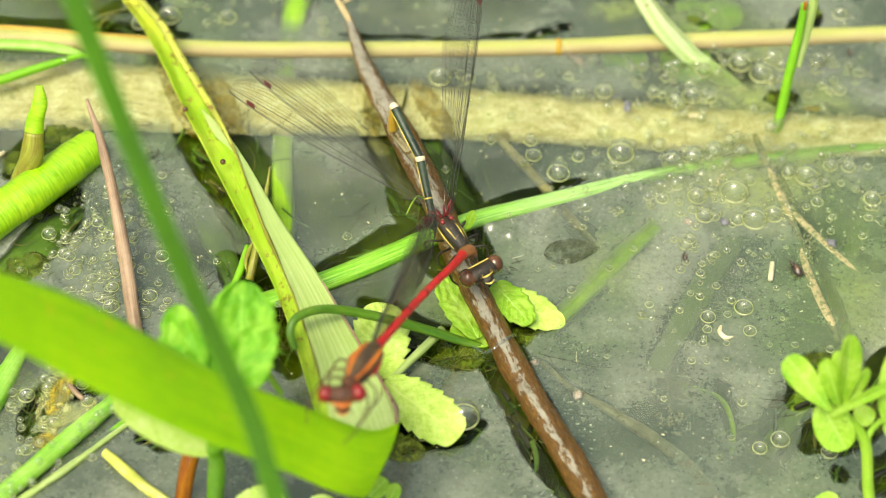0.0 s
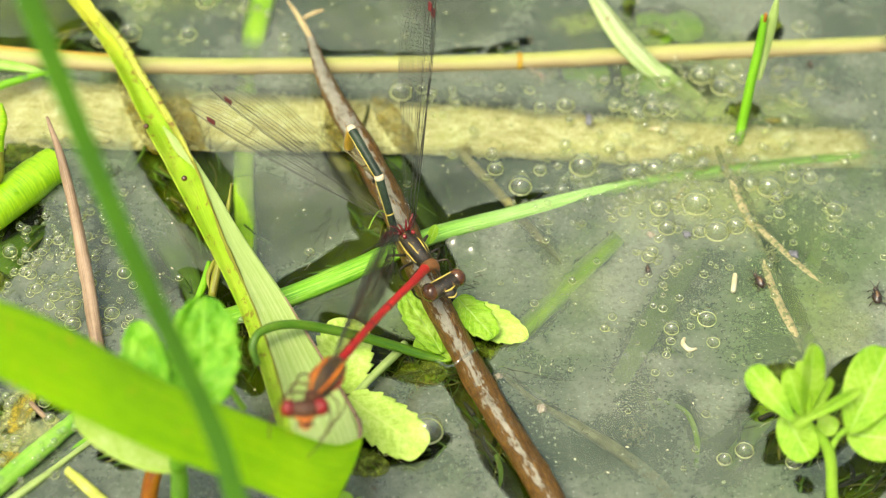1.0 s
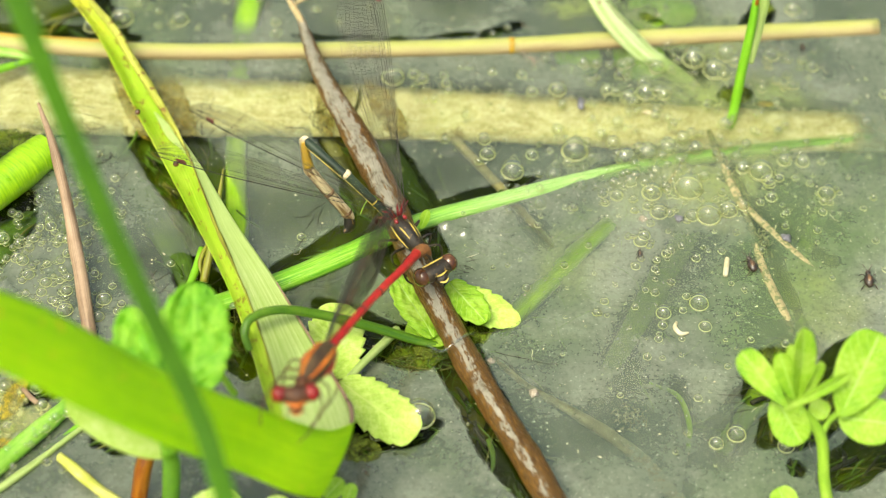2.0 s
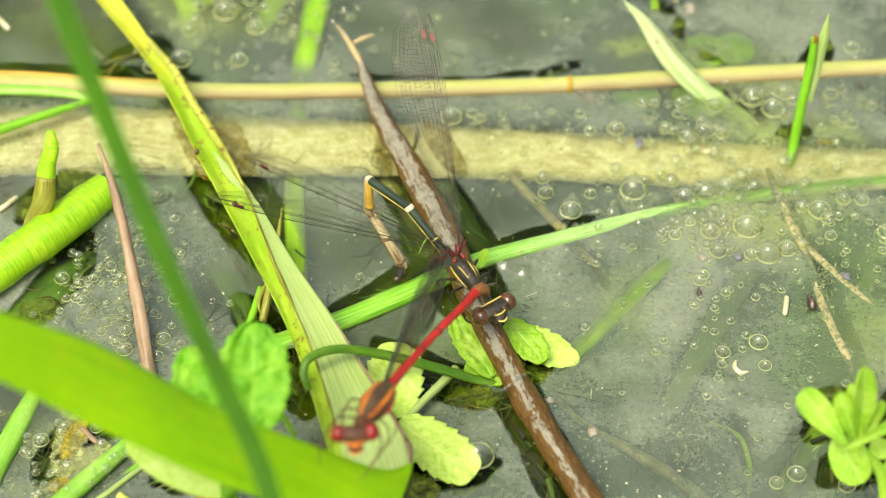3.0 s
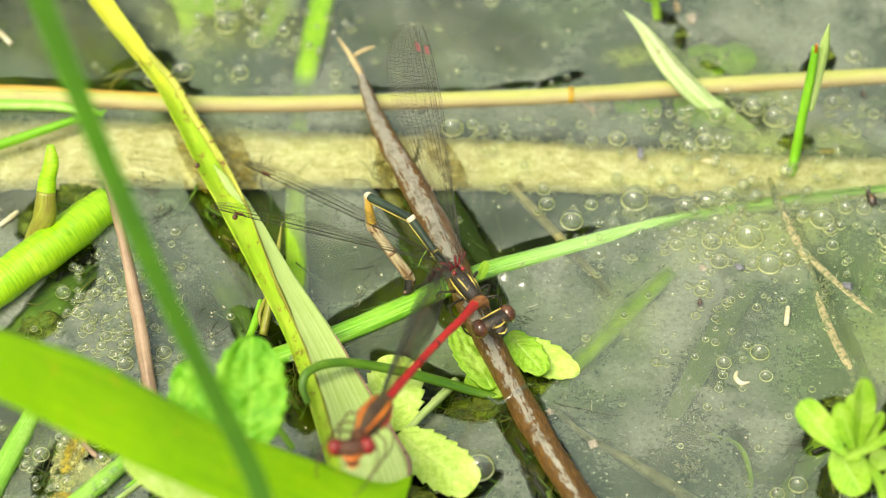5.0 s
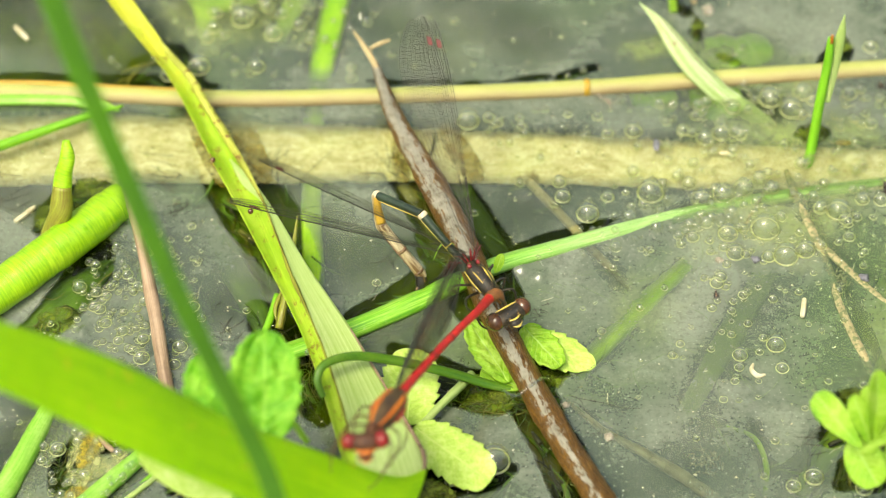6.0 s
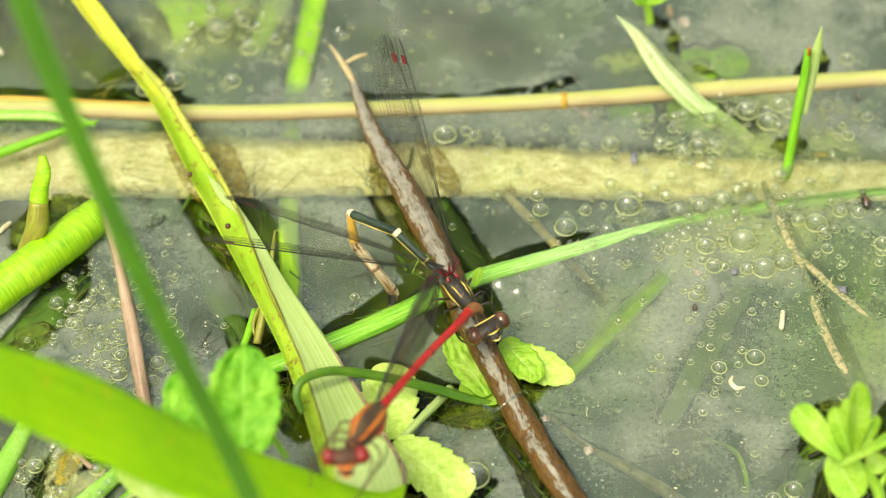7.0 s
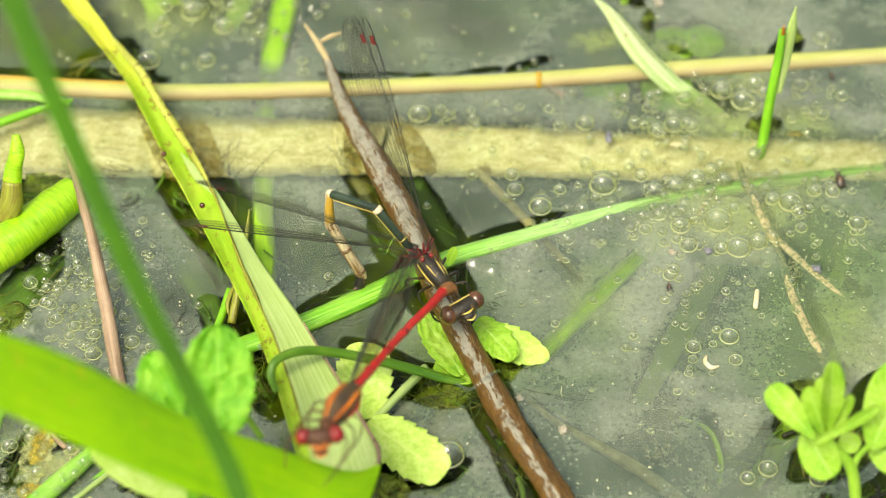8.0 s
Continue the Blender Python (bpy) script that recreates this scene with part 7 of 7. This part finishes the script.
def build_specks():
    """Tiny pale grains scattered on the water."""
    rng = random.Random(33)
    bm = bmesh.new()
    for _ in range(700):
        x, y, r = rng.uniform(-50, 55), rng.uniform(-32, 38), 0.025 + 0.075 * rng.random() ** 3
        a, k = rng.random() * 6.3, 1 + rng.random() * 1.5
        ring = [bm.verts.new((x + r * (k * math.cos(q) * math.cos(a) - math.sin(q) * math.sin(a)), y + r * (k * math.cos(q) * math.sin(a) + math.sin(q) * math.cos(a)), 0.02)) for q in (0, 1.26, 2.5, 3.77, 5.03)]
        tops = [bm.verts.new((x, y, 0.02 + r * 0.6)), bm.verts.new((x, y, -r * 0.4))]
        for q in range(5):
            bm.faces.new((ring[q], ring[(q + 1) % 5], tops[0]))
            bm.faces.new((ring[(q + 1) % 5], ring[q], tops[1]))
    tagged(new("floating_grains", to_mesh("floating_grains", bm, HUSK)), "tiny pale grains scattered on the water film", "grains", kind="stuff")
    bm = bmesh.new()
    for _ in range(170):
        x, y, a = rng.uniform(-10, 48), rng.uniform(-30, 20), rng.random() * 6.3
        bend, pts = rng.gauss(0, 0.12), []
        for _ in range(7):
            pts.append((x, y, 0.012))
            x, y, a = x + 0.8 * math.cos(a), y + 0.8 * math.sin(a), a + bend + rng.gauss(0, 0.1)
        tube(pts, [0.006, 0.010, 0.012, 0.013, 0.012, 0.010, 0.006], 14, 3, bm=bm)
    tagged(new("algae_filaments", to_mesh("algae_filaments", bm, ALGAE)), "hair-fine algae filaments lying in the water film", "algae", kind="stuff")
    bm = bmesh.new()
    for _ in range(40):
        x, y, a = rng.uniform(-45, 50), rng.uniform(-30, 36), rng.random() * 6.3
        pts = []
        for _ in range(5):
            pts.append((x, y, 0.03))
            x, y, a = x + 0.35 * math.cos(a), y + 0.35 * math.sin(a), a + rng.gauss(0, 0.5)
        tube(pts, [0.012, 0.02, 0.022, 0.018, 0.01], 8, 4, bm=bm)
    tagged(new("floating_fibres", to_mesh("floating_fibres", bm, HUSK)), "tiny pale fibres scattered on the water film", "fibres", kind="stuff")


build_specks()


def make_bug(base, label, size=1.0):
    """A tiny dark water insect, facing +y."""
    k = size
    ob = thing("water_bug", base, label, "insect", "water bugs")
    b = V(base)
    part("body", ball(b + V((0, 0, 0.35 * k)), (0.46 * k, 0.75 * k, 0.38 * k), seg=14), BUG, ob)
    part("head", ball(b + V((0, 0.85 * k, 0.35 * k)), (0.26 * k, 0.26 * k, 0.22 * k), seg=12), BUG, ob)
    part("back", tube([b + V((0, 0.5 * k, 0.62 * k)), b + V((0, 0, 0.7 * k)), b + V((0, -0.6 * k, 0.5 * k))], [0.1 * k, 0.2 * k, 0.08 * k], 10, 8, 0.5), TWIG_PLAIN, ob, "brown streak along the back")
    for s in (-1, 1):
        for y, reach in ((0.4, 0.5), (0.0, 0.05), (-0.4, -0.55)):
            part("leg", limb([b + V((0.25 * k * s, y * k, 0.3 * k)), b + V((0.5 * k * s, (y + reach * 0.4) * k, 0.45 * k)), b + V((0.78 * k * s, (y + reach * 0.8) * k, 0.03))], 0.05 * k), BUG, ob)
        part("feeler", limb([b + V((0.1 * k * s, 1.05 * k, 0.45 * k)), b + V((0.3 * k * s, 1.4 * k, 0.55 * k)), b + V((0.45 * k * s, 1.7 * k, 0.5 * k))], 0.04 * k), BUG, ob)
    return ob


BUG_A, BUG_B = (37.7, -9.3, 0.0), (45.0, 5.3, -0.0)
bug_hopping = make_bug(BUG_A, "tiny dark winged insect resting on the water film", 1.05)
bug_still = make_bug((49.2, -11.1, 0.0), "tiny dark insect resting on the water film", 1.1)
bug_beetle = make_bug((26.6, -7.8, 0.0), "tiny brown beetle floating on the water", 0.55)
bug_speck = make_bug((45.7, 19.7, 0.0), "tiny brown beetle on the dry stalk's edge", 0.5)
# dark patch standing in for an insect wing's reflection; it sinks to fade
REFLECTION_AT = (15.1, -7.3, 0.0)
husk = single("reflection_patch", broad_leaf(V(REFLECTION_AT) + V((-2.6, -0.4, 0)), V(REFLECTION_AT) + V((2.8, 0.6, 0)), 3.0, (0, 0, 1), 5, 0.06, 0.6, 0, 0.05, 0.8, 30, crinkle=0.3), veil_material("drowned_leaf", (0.05, 0.065, 0.025), 0.7), REFLECTION_AT, "dark leaf-shaped patch standing in for a wing's reflection", "leaf")


# ---------- what moves ----------
def chain(j1, j2, tip):
    """Poses of the abdomen's three stretches, aimed from joint to joint."""
    hip = F_HIP
    a = hip + (V(j1) - hip).normalized() * LEN_A
    b = a + (V(j2) - a).normalized() * LEN_B
    out = []
    for p, q, face in ((hip, V(j1), (0.3, -0.3, 0.9)), (a, V(j2), (0.3, -0.3, 0.9)), (b, V(tip), (-0.9, -0.2, 0.4))):
        m = frame_of((p - V(F_BASE)) * MM, q - p, face)
        out.append(m)
    return out


def motions():
    poses = [
        (0.0, (-0.1, -4.6, 11.5), (-2.7, 0.6, 12.9), (0.5, 0.2, 3.6)),
        (0.5, (-0.2, -6.4, 12.9), (-3.0, -1.3, 14.1), (0.3, 0.4, 3.6)),
        (1.2, (-0.5, -6.1, 12.6), (-3.2, -0.8, 13.3), (0.0, 0.6, 3.6)),
        (1.7, (-2.6, -6.6, 13.2), (-6.0, -2.4, 13.4), (-2.4, -5.0, 4.6)),
        (2.3, (-3.7, -5.7, 10.8), (-7.4, -1.3, 9.0), (-1.7, -5.4, 1.6)),
        (3.0, (-2.9, -4.9, 11.4), (-6.7, -0.6, 9.6), (-2.7, -6.1, 1.6)),
        (4.0, (-2.3, -4.9, 11.4), (-6.1, -0.6, 9.6), (-2.2, -6.1, 1.6)),
        (5.5, (-2.3, -5.3, 11.0), (-6.7, -1.6, 9.3), (-2.1, -6.1, 1.6)),
        (7.0, (-2.8, -5.8, 10.6), (-7.3, -2.2, 9.0), (-3.3, -6.0, 1.6)),
        (8.0, (-2.1, -6.7, 12.0), (-6.7, -3.3, 10.2), (-3.7, -7.1, 1.6)),
    ]
    rows = [[], [], []]
    for t, j1, j2, tip in poses:
        for row, m in zip(rows, chain(j1, j2, tip)):
            row.append((t, m))
    for ob, row in zip((abd_front, abd_mid, abd_rear), rows):
        walk(ob, row)
    # wing tips relative to the hinge: to the right, up the picture plane (mm), and the turn about the span
    root = WING_ROOT + V((0.3, -0.4, 1.3)) - V(F_BASE)
    left = [(0.0, -21.1, 11.8, 38), (0.5, -21.0, 11.4, 38), (1.2, -20.8, 11.6, 38), (1.7, -22.0, 8.0, 50), (2.4, -23.3, 4.1, 62), (3.0, -23.2, 5.0, 64), (3.5, -22.9, 5.8, 66), (4.2, -22.8, 5.6, 70), (5.5, -22.6, 5.5, 76), (6.5, -22.8, 5.2, 80), (7.0, -24.6, 3.6, 80), (8.0, -25.2, 3.2, 80)]
    right = [(0.0, 2.2, 24.0, 42), (0.5, 1.9, 24.0, 42), (1.2, 1.2, 24.2, 44), (1.7, -2.5, 24.0, 25), (2.4, -4.9, 23.0, 14), (3.5, -4.4, 23.5, 8), (4.2, -4.6, 23.4, 10), (5.5, -5.1, 23.0, 14), (6.5, -5.6, 22.9, 26), (7.0, -6.4, 22.4, 42), (8.0, -7.1, 22.6, 44)]
    for k, wing in enumerate(f_wings):
        table = left if k < 2 else right
        hind = k % 2
        rows = []
        for t, x, up, roll in table:
            if k < 2:
                x, up, near = (x + 1.5 * hind, up + 2.3 * hind, 0) if t < 1.5 else (x + 3.6 * hind, up + 3.6 * hind, 8.5 * hind)
            else:
                x, near = x + (0.9 if t < 1.5 else 1.3) * hind, 0
            way = V((x, up * 0.788, up * 0.616)) + TO_EYE * near
            r = root + V((-0.35 if k < 2 else 0.35, 0.1, 0.0)) + V((-0.4, 0.5, 0)) * hind
            rows.append((t, wing_pose(r, way, -roll if k < 2 else 180 - roll)))
        walk(wing, rows)
    for k, wing in enumerate(m_wings):
        tip = V((0.8, -15.5, 13.0))
        root_m = M_REAR + V((-0.3, -0.3, 1.1))
        way = tip - root_m + V((0.4 * k - 1.4, 0.5 * k - 1.0, 0.5 * (k % 2)))
        rows = [(t, wing_pose(root_m - M_REAR, way + V((0.15 * math.sin(t * 2.1 + k), 0, 0)), 48 + 5 * k)) for t in (0.0, 1.2, 2.3, 4.2, 5.3, 6.6, 8.0)]
        walk(wing, rows)
    b = V(BLADE_BASE) * MM
    walk(blade, [(t, pose(b.x + d * MM, b.y, b.z, 0, a, 0)) for t, d, a in ((0.0, 0.3, 0.2), (0.5, 0.5, 0.1), (1.2, 0.5, 0.1), (2.5, -0.1, 0.4), (3.5, 0.0, 0.0), (5.5, 0.2, -0.5), (6.5, 0.1, -0.4), (7.0, 0.1, -0.6), (8.0, 0.8, -0.5))])
    a, c = V(BUG_A) * MM, V(BUG_B) * MM
    walk(bug_hopping, [(0.0, pose(*a, 0, 0, 25)), (1.2, pose(*a, 0, 0, 25)), (2.3, pose(*a, 0, 0, 12)), (3.3, pose(*a, 0, 0, 8)), (3.45, pose(a.x + 0.020, a.y + 0.006, 0.016, 0, 0, -20)), (3.8, pose(c.x + 0.018, c.y + 0.004, 0.022, 0, 0, 10)),
                       (4.15, pose(*c, 0, 0, 15)), (8.0, pose(*c, 0, 0, 5))])
    h = V(REFLECTION_AT) * MM
    walk(husk, [(0.0, pose(h.x, h.y, 0.0001, 0, 0, 0)), (0.5, pose(h.x, h.y, -0.0012, 20, 0, 0)), (1.2, pose(h.x, h.y, -0.0045, 55, 0, 5)), (2.3, pose(h.x, h.y, -0.011, 70, 0, 10)), (4.0, pose(h.x, h.y, -0.0155, 40, 0, 10)), (8.0, pose(h.x, h.y, -0.0155, 40, 0, 10))])


motions()
